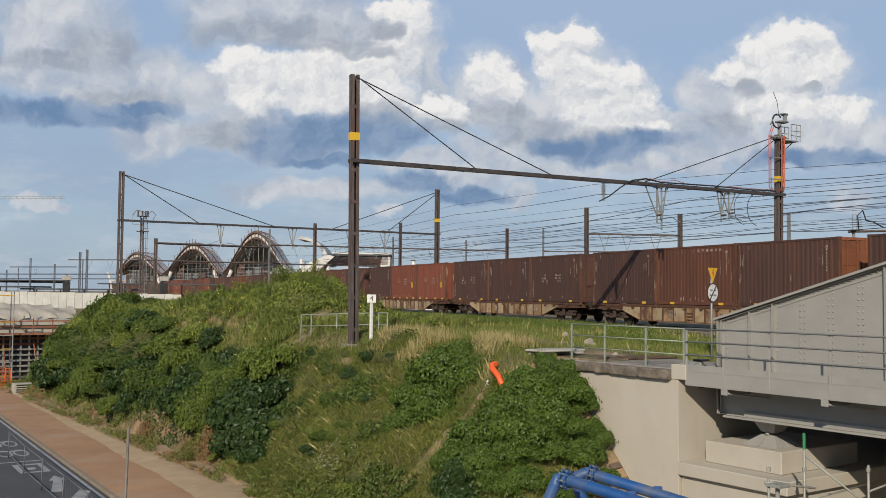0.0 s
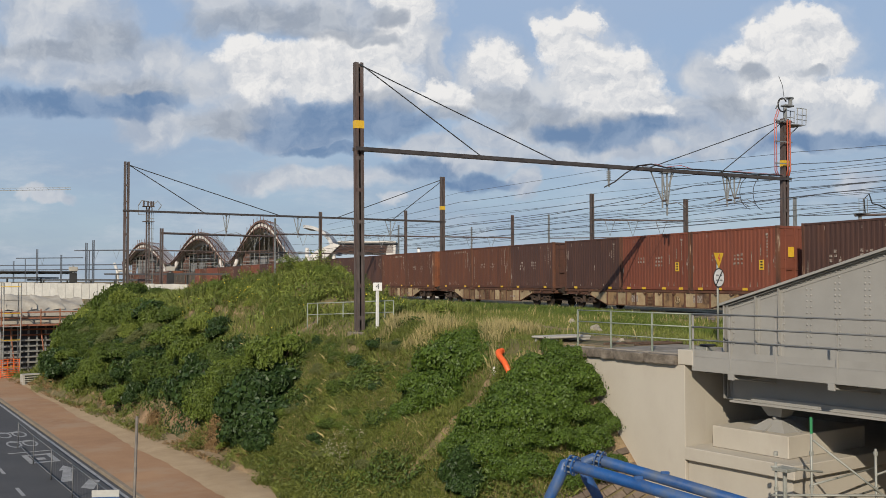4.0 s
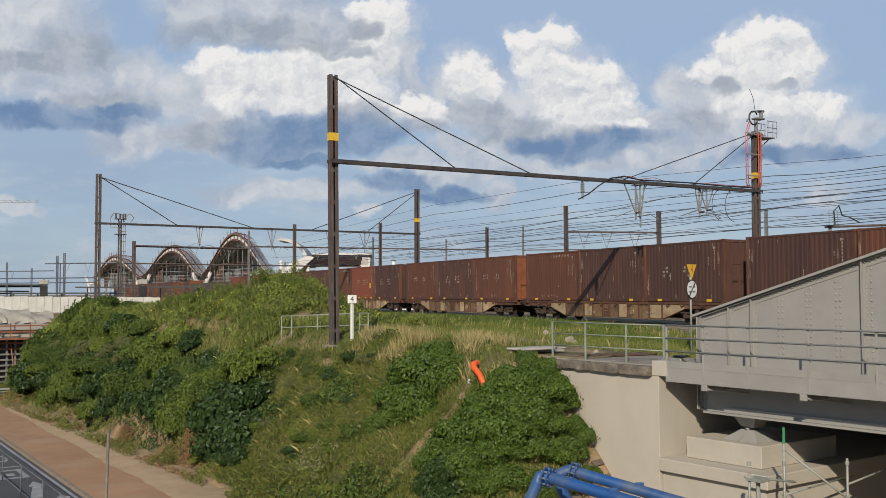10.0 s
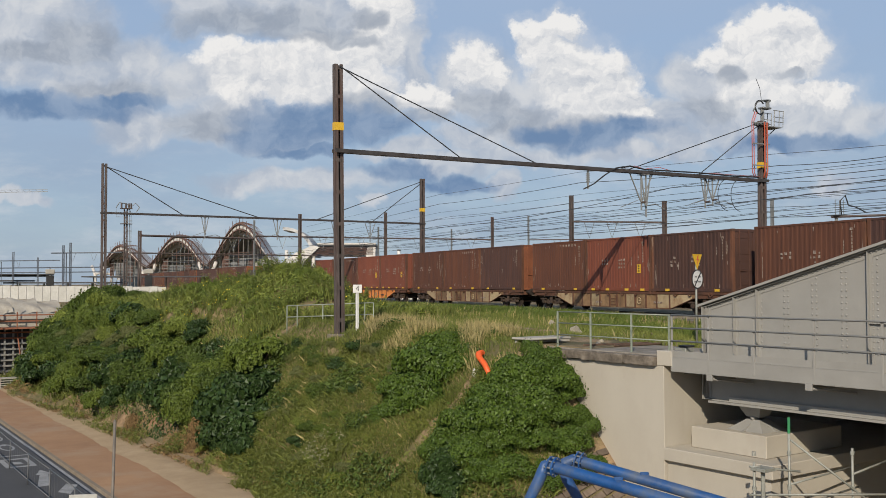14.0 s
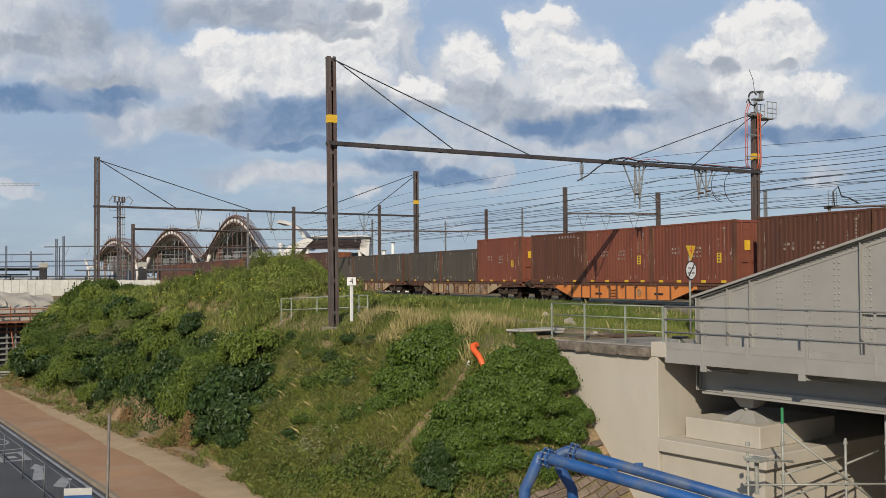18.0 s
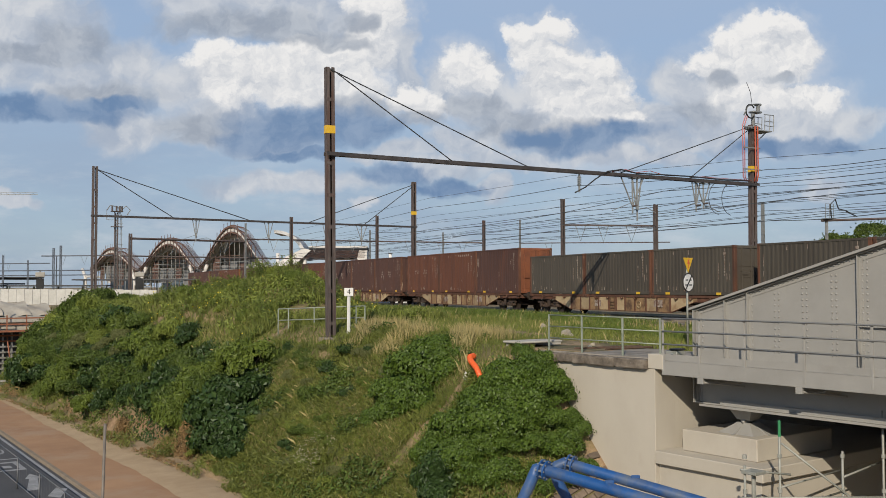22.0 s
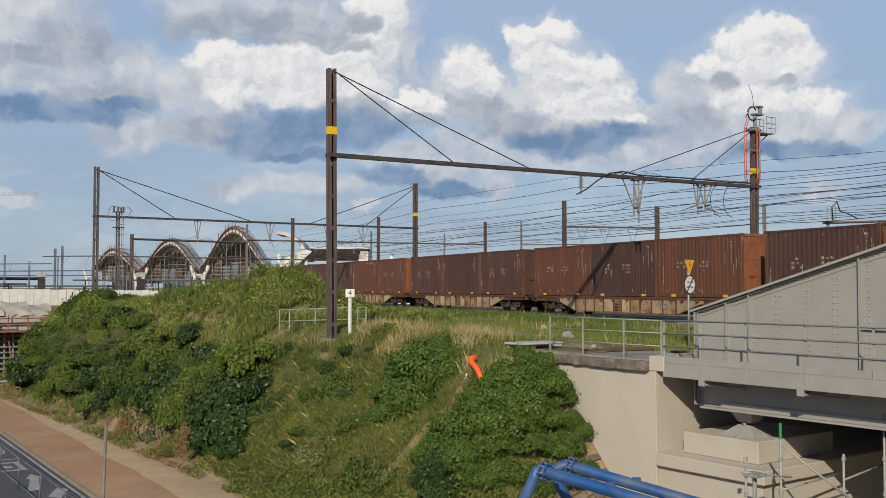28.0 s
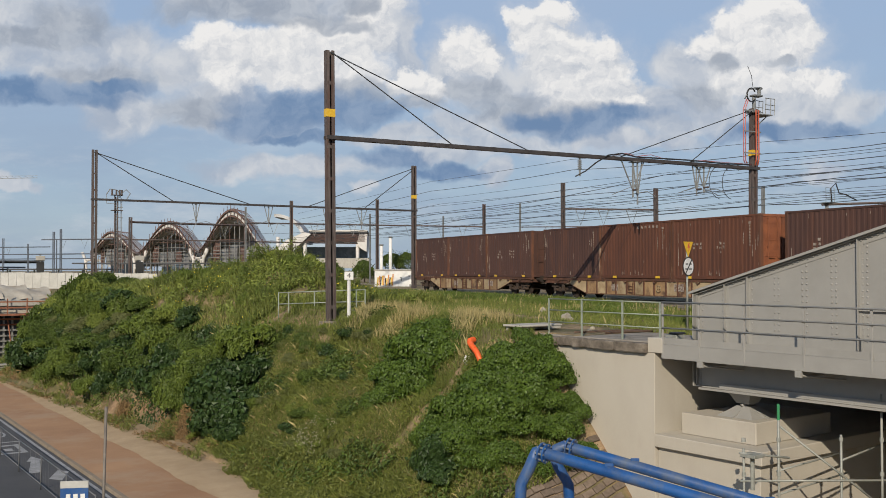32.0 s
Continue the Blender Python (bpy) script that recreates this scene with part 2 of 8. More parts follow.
# ---- tools ----
class Mesh:
    """Collects vertices and faces of one part."""

    def __init__(self):
        self.v, self.f = [], []

    def add(self, vs, fs):
        n = len(self.v)
        self.v += [tuple(p) for p in vs]
        self.f += [tuple(n + i for i in f) for f in fs]
        return self

    def box(self, x0, x1, y0, y1, z0, z1, b=0.0, m=None):
        if b <= 0:
            vs = [(x, y, z) for x in (x0, x1) for y in (y0, y1) for z in (z0, z1)]
            fs = [(0, 1, 3, 2), (4, 6, 7, 5), (0, 4, 5, 1), (2, 3, 7, 6), (0, 2, 6, 4), (1, 5, 7, 3)]
        else:
            b = min(b, (x1 - x0) * 0.45, (y1 - y0) * 0.45, (z1 - z0) * 0.45)
            vs, idx = [], {}
            for i, (x, xi) in enumerate(((x0, b), (x1, -b))):
                for j, (y, yi) in enumerate(((y0, b), (y1, -b))):
                    for k, (z, zi) in enumerate(((z0, b), (z1, -b))):
                        for a, p in enumerate(((x, y + yi, z + zi), (x + xi, y, z + zi), (x + xi, y + yi, z))):
                            idx[i, j, k, a] = len(vs)
                            vs.append(p)
            g = lambda *q: idx[q]
            fs = []
            for i in (0, 1):
                fs.append([g(i, 0, 0, 0), g(i, 0, 1, 0), g(i, 1, 1, 0), g(i, 1, 0, 0)][::1 if i == 0 else -1])
                fs.append([g(0, i, 0, 1), g(1, i, 0, 1), g(1, i, 1, 1), g(0, i, 1, 1)][::1 if i == 0 else -1])
                fs.append([g(0, 0, i, 2), g(0, 1, i, 2), g(1, 1, i, 2), g(1, 0, i, 2)][::1 if i == 0 else -1])
                for j in (0, 1):
                    fs.append([g(i, j, 0, 0), g(i, j, 0, 1), g(i, j, 1, 1), g(i, j, 1, 0)])
                    fs.append([g(i, 0, j, 0), g(i, 0, j, 2), g(i, 1, j, 2), g(i, 1, j, 0)])
                    fs.append([g(0, i, j, 1), g(0, i, j, 2), g(1, i, j, 2), g(1, i, j, 1)])
                    for k in (0, 1):
                        fs.append([g(i, j, k, 0), g(i, j, k, 1), g(i, j, k, 2)])
        if m is not None:
            vs = [m @ Vector(p) for p in vs]
        return self.add(vs, fs)

    def tube(self, pts, r, n=8, r2=None, caps=True):
        pts = [Vector(p) for p in pts]
        vs, fs, side = [], [], None
        for i, p in enumerate(pts):
            d = (pts[min(i + 1, len(pts) - 1)] - pts[max(i - 1, 0)]).normalized()
            if side is None:
                side = d.orthogonal().normalized()
            side = (side - d * side.dot(d)).normalized()
            up = d.cross(side)
            rr = r if r2 is None else r + (r2 - r) * i / (len(pts) - 1)
            for k in range(n):
                a = 2 * math.pi * k / n
                vs.append(p + side * math.cos(a) * rr + up * math.sin(a) * rr)
        for i in range(len(pts) - 1):
            for k in range(n):
                fs.append((i * n + k, i * n + (k + 1) % n, (i + 1) * n + (k + 1) % n, (i + 1) * n + k))
        if caps:
            fs += [tuple(range(n))[::-1], tuple(range((len(pts) - 1) * n, len(pts) * n))]
        return self.add(vs, fs)

    def prism(self, poly, a, b, axis="x"):
        """A polygon (two coordinates) pushed from a to b along an axis."""
        put = {"x": lambda u, w, t: (t, u, w), "y": lambda u, w, t: (u, t, w), "z": lambda u, w, t: (u, w, t)}[axis]
        n = len(poly)
        vs = [put(u, w, a) for u, w in poly] + [put(u, w, b) for u, w in poly]
        fs = [tuple(range(n))[::-1], tuple(range(n, 2 * n))] + [(i, (i + 1) % n, n + (i + 1) % n, n + i) for i in range(n)]
        return self.add(vs, fs)

    def dome(self, p, r, h, n=6, way=(0, 0, 1)):
        w = Vector(way).normalized()
        s = w.orthogonal().normalized()
        u = w.cross(s)
        p = Vector(p)
        vs = []
        for k in range(2):
            for i in range(n):
                a = 2 * math.pi * i / n
                vs.append(p + (s * math.cos(a) + u * math.sin(a)) * r * (1, 0.7)[k] + w * h * (0, 0.7)[k])
        vs.append(p + w * h)
        fs = [(i, (i + 1) % n, n + (i + 1) % n, n + i) for i in range(n)] + [(n + i, n + (i + 1) % n, 2 * n) for i in range(n)]
        return self.add(vs, fs)

    def data(self, name, mat, smooth=False):
        me = bpy.data.meshes.new(name)
        me.from_pydata(self.v, [], self.f)
        me.materials.append(mat)
        if smooth:
            me.polygons.foreach_set("use_smooth", [True] * len(me.polygons))
        bm = bmesh.new()
        bm.from_mesh(me)
        bmesh.ops.recalc_face_normals(bm, faces=bm.faces)
        bm.to_mesh(me)
        bm.free()
        return me


def part(name, mesh, mat, parent, label="", smooth=False, kind="", at=None):
    """Links a mesh as one part under a thing or a part."""
    ob = new(name, mesh.data(name, mat, smooth) if isinstance(mesh, Mesh) else mesh)
    ob.parent = parent
    if at is not None:
        ob.matrix_basis = at
    return tagged(ob, label, kind=kind)


def thing(name, m, label, category, group="", kind=""):
    ob = new(name)
    ob.empty_display_size = 0.2
    ob.matrix_world = m
    return tagged(ob, label, category, group, kind)


def solid(name, mesh, mat, label="", category="", group="", kind="", m=None, smooth=False):
    """A thing of one mesh."""
    ob = new(name, mesh.data(name, mat, smooth))
    if m is not None:
        ob.matrix_world = m
    return tagged(ob, label, category, group, kind)


def arrays(name, verts, faces, mat, smooth=False):
    """A mesh from numpy arrays with faces of one size."""
    me = bpy.data.meshes.new(name)
    nv, nf, k = len(verts), len(faces), faces.shape[1]
    me.vertices.add(nv)
    me.loops.add(nf * k)
    me.polygons.add(nf)
    me.vertices.foreach_set("co", np.ascontiguousarray(verts, dtype=np.float32).ravel())
    me.loops.foreach_set("vertex_index", np.ascontiguousarray(faces, dtype=np.int32).ravel())
    me.polygons.foreach_set("loop_start", np.arange(0, nf * k, k, dtype=np.int32))
    me.polygons.foreach_set("use_smooth", np.full(nf, smooth))
    me.update(calc_edges=True)
    me.materials.append(mat)
    return me


# ---- materials ----
def nodes_of(name):
    mat = bpy.data.materials.new(name)
    mat.use_nodes = True
    nt = mat.node_tree
    return mat, nt.nodes, nt.links, nt.nodes["Principled BSDF"]


def noise_tex(N, L, vec, scale, detail=5.0, rough=0.6, stretch=None):
    t = N.new("ShaderNodeTexNoise")
    t.inputs["Scale"].default_value, t.inputs["Detail"].default_value, t.inputs["Roughness"].default_value = scale, detail, rough
    if stretch:
        mp = N.new("ShaderNodeMapping")
        mp.inputs["Scale"].default_value = stretch
        L.new(vec, mp.inputs["Vector"])
        vec = mp.outputs[0]
    L.new(vec, t.inputs["Vector"])
    return t.outputs["Fac"]


def ramp(N, L, fac, stops):
    r = N.new("ShaderNodeValToRGB")
    while len(r.color_ramp.elements) < len(stops):
        r.color_ramp.elements.new(0.5)
    for e, (p, c) in zip(r.color_ramp.elements, stops):
        e.position, e.color = p, (*c, 1) if len(c) == 3 else c
    L.new(fac, r.inputs["Fac"])
    return r.outputs["Color"]


def mixed(N, L, fac, a, b, how="MIX"):
    m = N.new("ShaderNodeMix")
    m.data_type, m.blend_type = "RGBA", how
    for sock, v in ((m.inputs[0], fac), (m.inputs[6], a), (m.inputs[7], b)):
        if isinstance(v, (int, float)):
            sock.default_value = v
        elif isinstance(v, tuple):
            sock.default_value = (*v, 1)
        else:
            L.new(v, sock)
    return m.outputs[2]


def bumped(N, L, fac, bsdf, strength, distance=0.02):
    b = N.new("ShaderNodeBump")
    b.inputs["Strength"].default_value, b.inputs["Distance"].default_value = strength, distance
    L.new(fac, b.inputs["Height"])
    L.new(b.outputs[0], bsdf.inputs["Normal"])


def surface(name, dark, light, scale=3.0, fine=40.0, rough=0.8, metal=0.0, bump=0.25, stretch=None, stain=None, stain_at=(0.55, 0.75),
            stain_scale=0.7, vary=0.0, depth=0.01):
    """A weathered surface: two tones, grain, stains and an own tone for each object."""
    dark, light = tuple(c * 0.89 for c in dark), tuple(c * 0.89 for c in light)
    mat, N, L, bsdf = nodes_of(name)
    co = N.new("ShaderNodeTexCoord").outputs["Object"]
    info = N.new("ShaderNodeObjectInfo")
    off = N.new("ShaderNodeVectorMath")
    off.operation = "MULTIPLY_ADD"
    cx = N.new("ShaderNodeCombineXYZ")
    L.new(info.outputs["Random"], cx.inputs[0])
    L.new(info.outputs["Random"], cx.inputs[2])
    L.new(cx.outputs[0], off.inputs[0])
    off.inputs[1].default_value = (37, 0, 53)
    L.new(co, off.inputs[2])
    vec = off.outputs[0]
    big = noise_tex(N, L, vec, scale, 6, 0.65, stretch)
    col = ramp(N, L, big, [(0.3, dark), (0.72, light)])
    grain = noise_tex(N, L, vec, fine, 3, 0.6)
    col = mixed(N, L, 0.35, col, ramp(N, L, grain, [(0.25, (0.35,) * 3), (0.75, (0.65,) * 3)]), "OVERLAY")
    if stain:
        st = noise_tex(N, L, vec, stain_scale, 7, 0.7, stretch)
        col = mixed(N, L, ramp(N, L, st, [(stain_at[0], (0, 0, 0)), (stain_at[1], (1, 1, 1))]), col, stain)
    if vary:
        hsv = N.new("ShaderNodeHueSaturation")
        mr = N.new("ShaderNodeMapRange")
        mr.inputs["To Min"].default_value, mr.inputs["To Max"].default_value = 1 - vary, 1 + vary
        L.new(info.outputs["Random"], mr.inputs["Value"])
        L.new(mr.outputs[0], hsv.inputs["Value"])
        L.new(col, hsv.inputs["Color"])
        col = hsv.outputs[0]
    L.new(col, bsdf.inputs["Base Color"])
    bsdf.inputs["Metallic"].default_value = metal
    rr = N.new("ShaderNodeMapRange")
    rr.inputs["To Min"].default_value, rr.inputs["To Max"].default_value = max(0.05, rough - 0.12), min(1, rough + 0.12)
    L.new(big, rr.inputs["Value"])
    L.new(rr.outputs[0], bsdf.inputs["Roughness"])
    if bump:
        bumped(N, L, grain, bsdf, bump, depth)
    return mat


def leafy(name, dark, light, rough=0.55, through=0.06):
    """Leaves: each blade an own green, some light passing through."""
    dark, light = tuple(c * 0.84 for c in dark), tuple(c * 0.91 for c in light)
    mat, N, L, bsdf = nodes_of(name)
    geo = N.new("ShaderNodeNewGeometry")
    col = ramp(N, L, geo.outputs["Random Per Island"], [(0.0, tuple(a * 0.72 + b * 0.28 for a, b in zip(dark, light))), (1.0, tuple(a * 0.22 + b * 0.78 for a, b in zip(dark, light)))])
    co = N.new("ShaderNodeTexCoord").outputs["Object"]
    col = mixed(N, L, 0.45, col, ramp(N, L, noise_tex(N, L, co, 0.6, 5), [(0.3, (0.26, 0.30, 0.27)), (0.7, (0.70, 0.68, 0.55))]), "OVERLAY")
    L.new(col, bsdf.inputs["Base Color"])
    bsdf.inputs["Roughness"].default_value = rough
    bsdf.inputs["Specular IOR Level"].default_value = 0.32
    tr = N.new("ShaderNodeBsdfTranslucent")
    L.new(col, tr.inputs["Color"])
    mx = N.new("ShaderNodeMixShader")
    mx.inputs[0].default_value = through
    L.new(bsdf.outputs[0], mx.inputs[1])
    L.new(tr.outputs[0], mx.inputs[2])
    L.new(mx.outputs[0], N["Material Output"].inputs["Surface"])
    return mat


M_RAIL_STEEL = surface("rail_steel", (0.10, 0.06, 0.04), (0.22, 0.15, 0.11), 4, 60, 0.55, 0.5)
M_MAST = surface("mast_steel", (0.050, 0.042, 0.039), (0.165, 0.130, 0.118), 2.5, 50, 0.7, 0.2, stretch=(4, 4, 0.4), stain=(0.10, 0.045, 0.03), stain_at=(0.5, 0.8))
M_MAST_GREY = surface("mast_grey", (0.16, 0.17, 0.17), (0.30, 0.31, 0.31), 2, 40, 0.6, 0.3)
M_WIRE = surface("wire", (0.05, 0.055, 0.06), (0.10, 0.105, 0.11), 2, 10, 0.6, 0.4, bump=0)
M_YELLOW = surface("yellow_paint", (0.60, 0.36, 0.02), (0.75, 0.48, 0.04), 3, 30, 0.5)
M_WHITE = surface("white_paint", (0.62, 0.62, 0.60), (0.80, 0.80, 0.78), 2, 30, 0.6, bump=0.08)
M_BLACK = surface("black_paint", (0.012, 0.012, 0.012), (0.03, 0.03, 0.03), 3, 30, 0.6)
M_RED = surface("red_paint", (0.45, 0.05, 0.03), (0.60, 0.10, 0.07), 3, 30, 0.5)
M_BRIDGE = surface("bridge_grey", (0.262, 0.256, 0.238), (0.322, 0.315, 0.294), 0.8, 160, 0.5, 0.0, bump=0.01, stain=(0.22, 0.21, 0.19), stain_at=(0.6, 0.9))
M_CONCRETE = surface("abutment_render", (0.40, 0.365, 0.305), (0.47, 0.435, 0.37), 0.5, 160, 0.85, bump=0.03, stain=(0.33, 0.29, 0.24), stain_at=(0.58, 0.85), stretch=(1, 1, 0.5))
M_STONE = surface("coping_stone", (0.075, 0.060, 0.046), (0.26, 0.22, 0.175), 4, 35, 0.9, bump=0.8, stain=(0.36, 0.32, 0.26), stain_at=(0.60, 0.70), stain_scale=3.0, vary=0.25)
M_GALV = surface("galvanised", (0.24, 0.25, 0.22), (0.38, 0.385, 0.35), 4, 50, 0.6, 0.3)
M_GALV_GREEN = surface("galvanised_mossy", (0.20, 0.235, 0.19), (0.34, 0.375, 0.31), 3, 50, 0.6, 0.2)
M_BLUE = surface("blue_pipe", (0.008, 0.055, 0.19), (0.016, 0.095, 0.30), 1.5, 40, 0.45, 0.0, bump=0.1, stain=(0.085, 0.11, 0.15), stain_at=(0.46, 0.7), stain_scale=1.6)
M_ORANGE = surface("orange_plastic", (0.70, 0.10, 0.02), (0.85, 0.17, 0.04), 3, 30, 0.5)
M_BALLAST = surface("ballast", (0.11, 0.098, 0.085), (0.25, 0.225, 0.195), 14, 60, 0.95, bump=1.0, depth=0.04)
M_BLACK_METAL = surface("running_gear", (0.016, 0.012, 0.010), (0.065, 0.046, 0.034), 4, 40, 0.75, 0.2)
M_ASPHALT = surface("asphalt", (0.045, 0.046, 0.05), (0.075, 0.075, 0.08), 0.6, 60, 0.9, bump=0.4)
M_PATH = surface("red_path", (0.29, 0.158, 0.080), (0.40, 0.235, 0.125), 0.35, 40, 0.9, bump=0.2, stain=(0.34, 0.245, 0.16), stain_at=(0.48, 0.75), stain_scale=0.3)
M_SAND = surface("sand", (0.35, 0.245, 0.14), (0.49, 0.365, 0.225), 0.8, 30, 0.95, bump=0.6, depth=0.03)
M_KERB = surface("kerb_concrete", (0.33, 0.31, 0.27), (0.46, 0.44, 0.39), 2, 40, 0.9)
M_WHITE_LINE = surface("road_marking", (0.22, 0.225, 0.23), (0.36, 0.36, 0.36), 3, 40, 0.8, stain=(0.16, 0.16, 0.165), stain_at=(0.5, 0.75), stain_scale=2)
M_PALE_STONE = surface("pale_stone", (0.24, 0.215, 0.165), (0.40, 0.36, 0.285), 5, 40, 0.9, bump=0.5)
M_CLAY = surface("bare_earth", (0.16, 0.085, 0.045), (0.30, 0.18, 0.10), 2, 30, 0.95, bump=0.6, depth=0.05)
M_BRICK = surface("paving_brick", (0.115, 0.085, 0.062), (0.215, 0.165, 0.125), 6, 50, 0.9, bump=0.4, vary=0.3)

# ---- the ground: street, embankment, railway formation; laid out in the bridge's own directions ----
BR = pose(16.5, 21.4, 0, 0, 0, 11.8)      # x into the bridge, y along it away from the camera
BRI = BR.inverted()
STREET = -5.4
TOE, CREST = -6.3, -0.45


def bump2(u, w, cu, cw, su, sw, h):
    return h * np.exp(-((u - cu) / su) ** 2 - ((w - cw) / sw) ** 2)


def height(u, w):
    """The ground's height at u across and w along the embankment."""
    u, w = np.asarray(u, float), np.asarray(w, float)
    crest = -0.25 - 0.35 * np.clip((w - 30) / 30, 0, 1)
    crest = crest + np.clip(w - 48, 0, 14) * 0.22
    dx = np.maximum(0, crest - u)
    dy = np.where(w > -20, np.maximum(0, 5.2 - w) * 1.35, 0)
    top = -0.47 + 0.02 * np.clip(w, 0, 20)
    # the mound of spoil behind the crest
    m = bump2(u, w, 3.3, 28.6, 2.4, 4.4, 2.15) + bump2(u, w, 1.6, 35.5, 2.8, 5.0, 1.05) + bump2(u, w, 1.0, 43, 3, 6, 0.45)
    m = m * np.clip((w - 19.5) / 5, 0, 1)
    slope = np.hypot(dx, np.where(u < 0.2, dy, 0)) * 0.83
    z = np.maximum(top + m - slope, STREET + 0.02)
    # the slope bulges and is hollowed at its foot
    z = z + np.where((slope > 0.3) & (z > STREET + 0.3), 0.16 * np.sin(u * 1.7 + w * 0.6) * np.sin(w * 0.43 + 1.0), 0)
    z = np.where((w < 1.0) & (w > -25.8) & (u >= 0.2), STREET, z)
    cut = np.clip((u + 5.75 - 0.2 * np.sin(w * 0.8)) / 0.5, 0, 1)
    z = np.where((w > 17) & (w < 38), STREET + (z - STREET) * cut, z)      # cut bank at the foot
    z = np.where((w > 61.8) & (u < -0.8), STREET, z)
    z = np.where((u > TOE - 0.1) | (slope < 4.5), z, STREET + 0.0)
    return z


def ground_z(u, w):
    return float(height(u, w))


us = np.unique(np.concatenate([[-3000, -900, -300, -120, -60, -35, -25, -20, -16], np.arange(-13, -7, 1.0), np.arange(-7, 9, 0.25), np.arange(9, 30, 1.5), np.arange(30, 80, 6), [90, 120, 200, 400, 900, 3000]]))
ws = np.unique(np.concatenate([[-3000, -900, -300, -120, -60, -40, -30, -20, -12, -8], np.arange(-6, 62, 0.25), np.arange(62, 110, 2.0), [115, 130, 160, 220, 350, 600, 1200, 4500]]))
gu, gw = np.meshgrid(us, ws, indexing="ij")
gv = np.stack([gu, gw, height(gu, gw)], -1).reshape(-1, 3)
a = np.arange(len(us) - 1)[:, None] * len(ws) + np.arange(len(ws) - 1)[None, :]
gf = np.stack([a, a + len(ws), a + len(ws) + 1, a + 1], -1).reshape(-1, 4)

mat_ground, N, L, bsdf = nodes_of("ground_earth")
co = N.new("ShaderNodeTexCoord").outputs["Object"]
g1 = noise_tex(N, L, co, 0.35, 6, 0.7)
g2 = noise_tex(N, L, co, 9.0, 5, 0.7)
col = ramp(N, L, g1, [(0.3, (0.06, 0.065, 0.022)), (0.5, (0.12, 0.10, 0.045)), (0.7, (0.22, 0.165, 0.09))])
col = mixed(N, L, 0.5, col, ramp(N, L, g2, [(0.25, (0.25,) * 3), (0.75, (0.75,) * 3)]), "OVERLAY")
sandy = ramp(N, L, noise_tex(N, L, co, 0.7, 5, 0.65), [(0.47, (0, 0, 0)), (0.58, (1, 1, 1))])
col = mixed(N, L, sandy, col, ramp(N, L, g2, [(0.3, (0.19, 0.125, 0.068)), (0.7, (0.33, 0.24, 0.14))]))
sep = N.new("ShaderNodeSeparateXYZ")
L.new(N.new("ShaderNodeNewGeometry").outputs["Normal"], sep.inputs[0])
steep = ramp(N, L, sep.outputs[2], [(0.35, (1, 1, 1)), (0.6, (0, 0, 0))])
col = mixed(N, L, steep, col, ramp(N, L, g2, [(0.3, (0.13, 0.07, 0.04)), (0.7, (0.27, 0.155, 0.085))]))
L.new(col, bsdf.inputs["Base Color"])
bsdf.inputs["Roughness"].default_value = 0.95
bumped(N, L, g2, bsdf, 0.7, 0.05)
ground = new("ground", arrays("ground", gv, gf, mat_ground, True))
ground.matrix_world = BR
tagged(ground, "earth embankment and level ground with dry grass", kind="structure")

# ---- street ----
SF = pose(3.0, 34.7, STREET, 0, 0, 9.3)    # x from the kerb towards the embankment, y along the street
Y0, Y1 = -45, 140
M_KERB_OLD = surface("old_kerb", (0.17, 0.13, 0.09), (0.29, 0.235, 0.17), 2, 40, 0.9)
solid("road", Mesh().box(-9, -0.16, Y0, Y1, -0.2, 0.012), M_ASPHALT, "dark asphalt carriageway with white markings", kind="structure", m=SF)
kerb = thing("kerb", SF, "low concrete kerb between the carriageway and the path", "kerb", kind="structure")
one = Mesh().box(-0.15, 0.02, 0, 0.985, -0.2, 0.12, 0.015).data("kerb_stone", M_KERB_OLD)
for i in range(110):
    part("kerb_stone", one, None, kerb, at=pose(0, -20 + i, 0))
solid("pavement", Mesh().box(0.03, 2.5, Y0, Y1, -0.2, 0.09), M_PATH, "red-brown asphalt cycle path dusted with sand", kind="structure", m=SF)
verge = Mesh()
rng = random.Random(4)
ys = [Y0 + 0.5 * i for i in range(int((Y1 - Y0) / 0.5) + 1)]
edge = [3.75 + 0.25 * math.sin(y * 0.9) + rng.uniform(-0.15, 0.15) for y in ys]
vs = []
for y, e in zip(ys, edge):
    w = 0.07 * math.sin(y * 0.6) + rng.uniform(-0.05, 0.05)
    vs += [(2.25 + w, y, 0.096), (2.9, y, 0.13), (e + 0.9, y, 0.12), (e + 1.4, y, -0.1)]
verge.add(vs, [(4 * i + k, 4 * i + k + 1, 4 * i + k + 5, 4 * i + k + 4) for i in range(len(ys) - 1) for k in range(3)])
solid("verge", verge, M_SAND, "strip of sand and gravel at the foot of the slope", kind="structure", m=SF, smooth=True)
solid("edge_line", Mesh().box(-0.42, -0.30, Y0, Y1, 0.012, 0.017), M_WHITE_LINE, "worn white edge line on the asphalt", "road marking", kind="structure", m=SF)


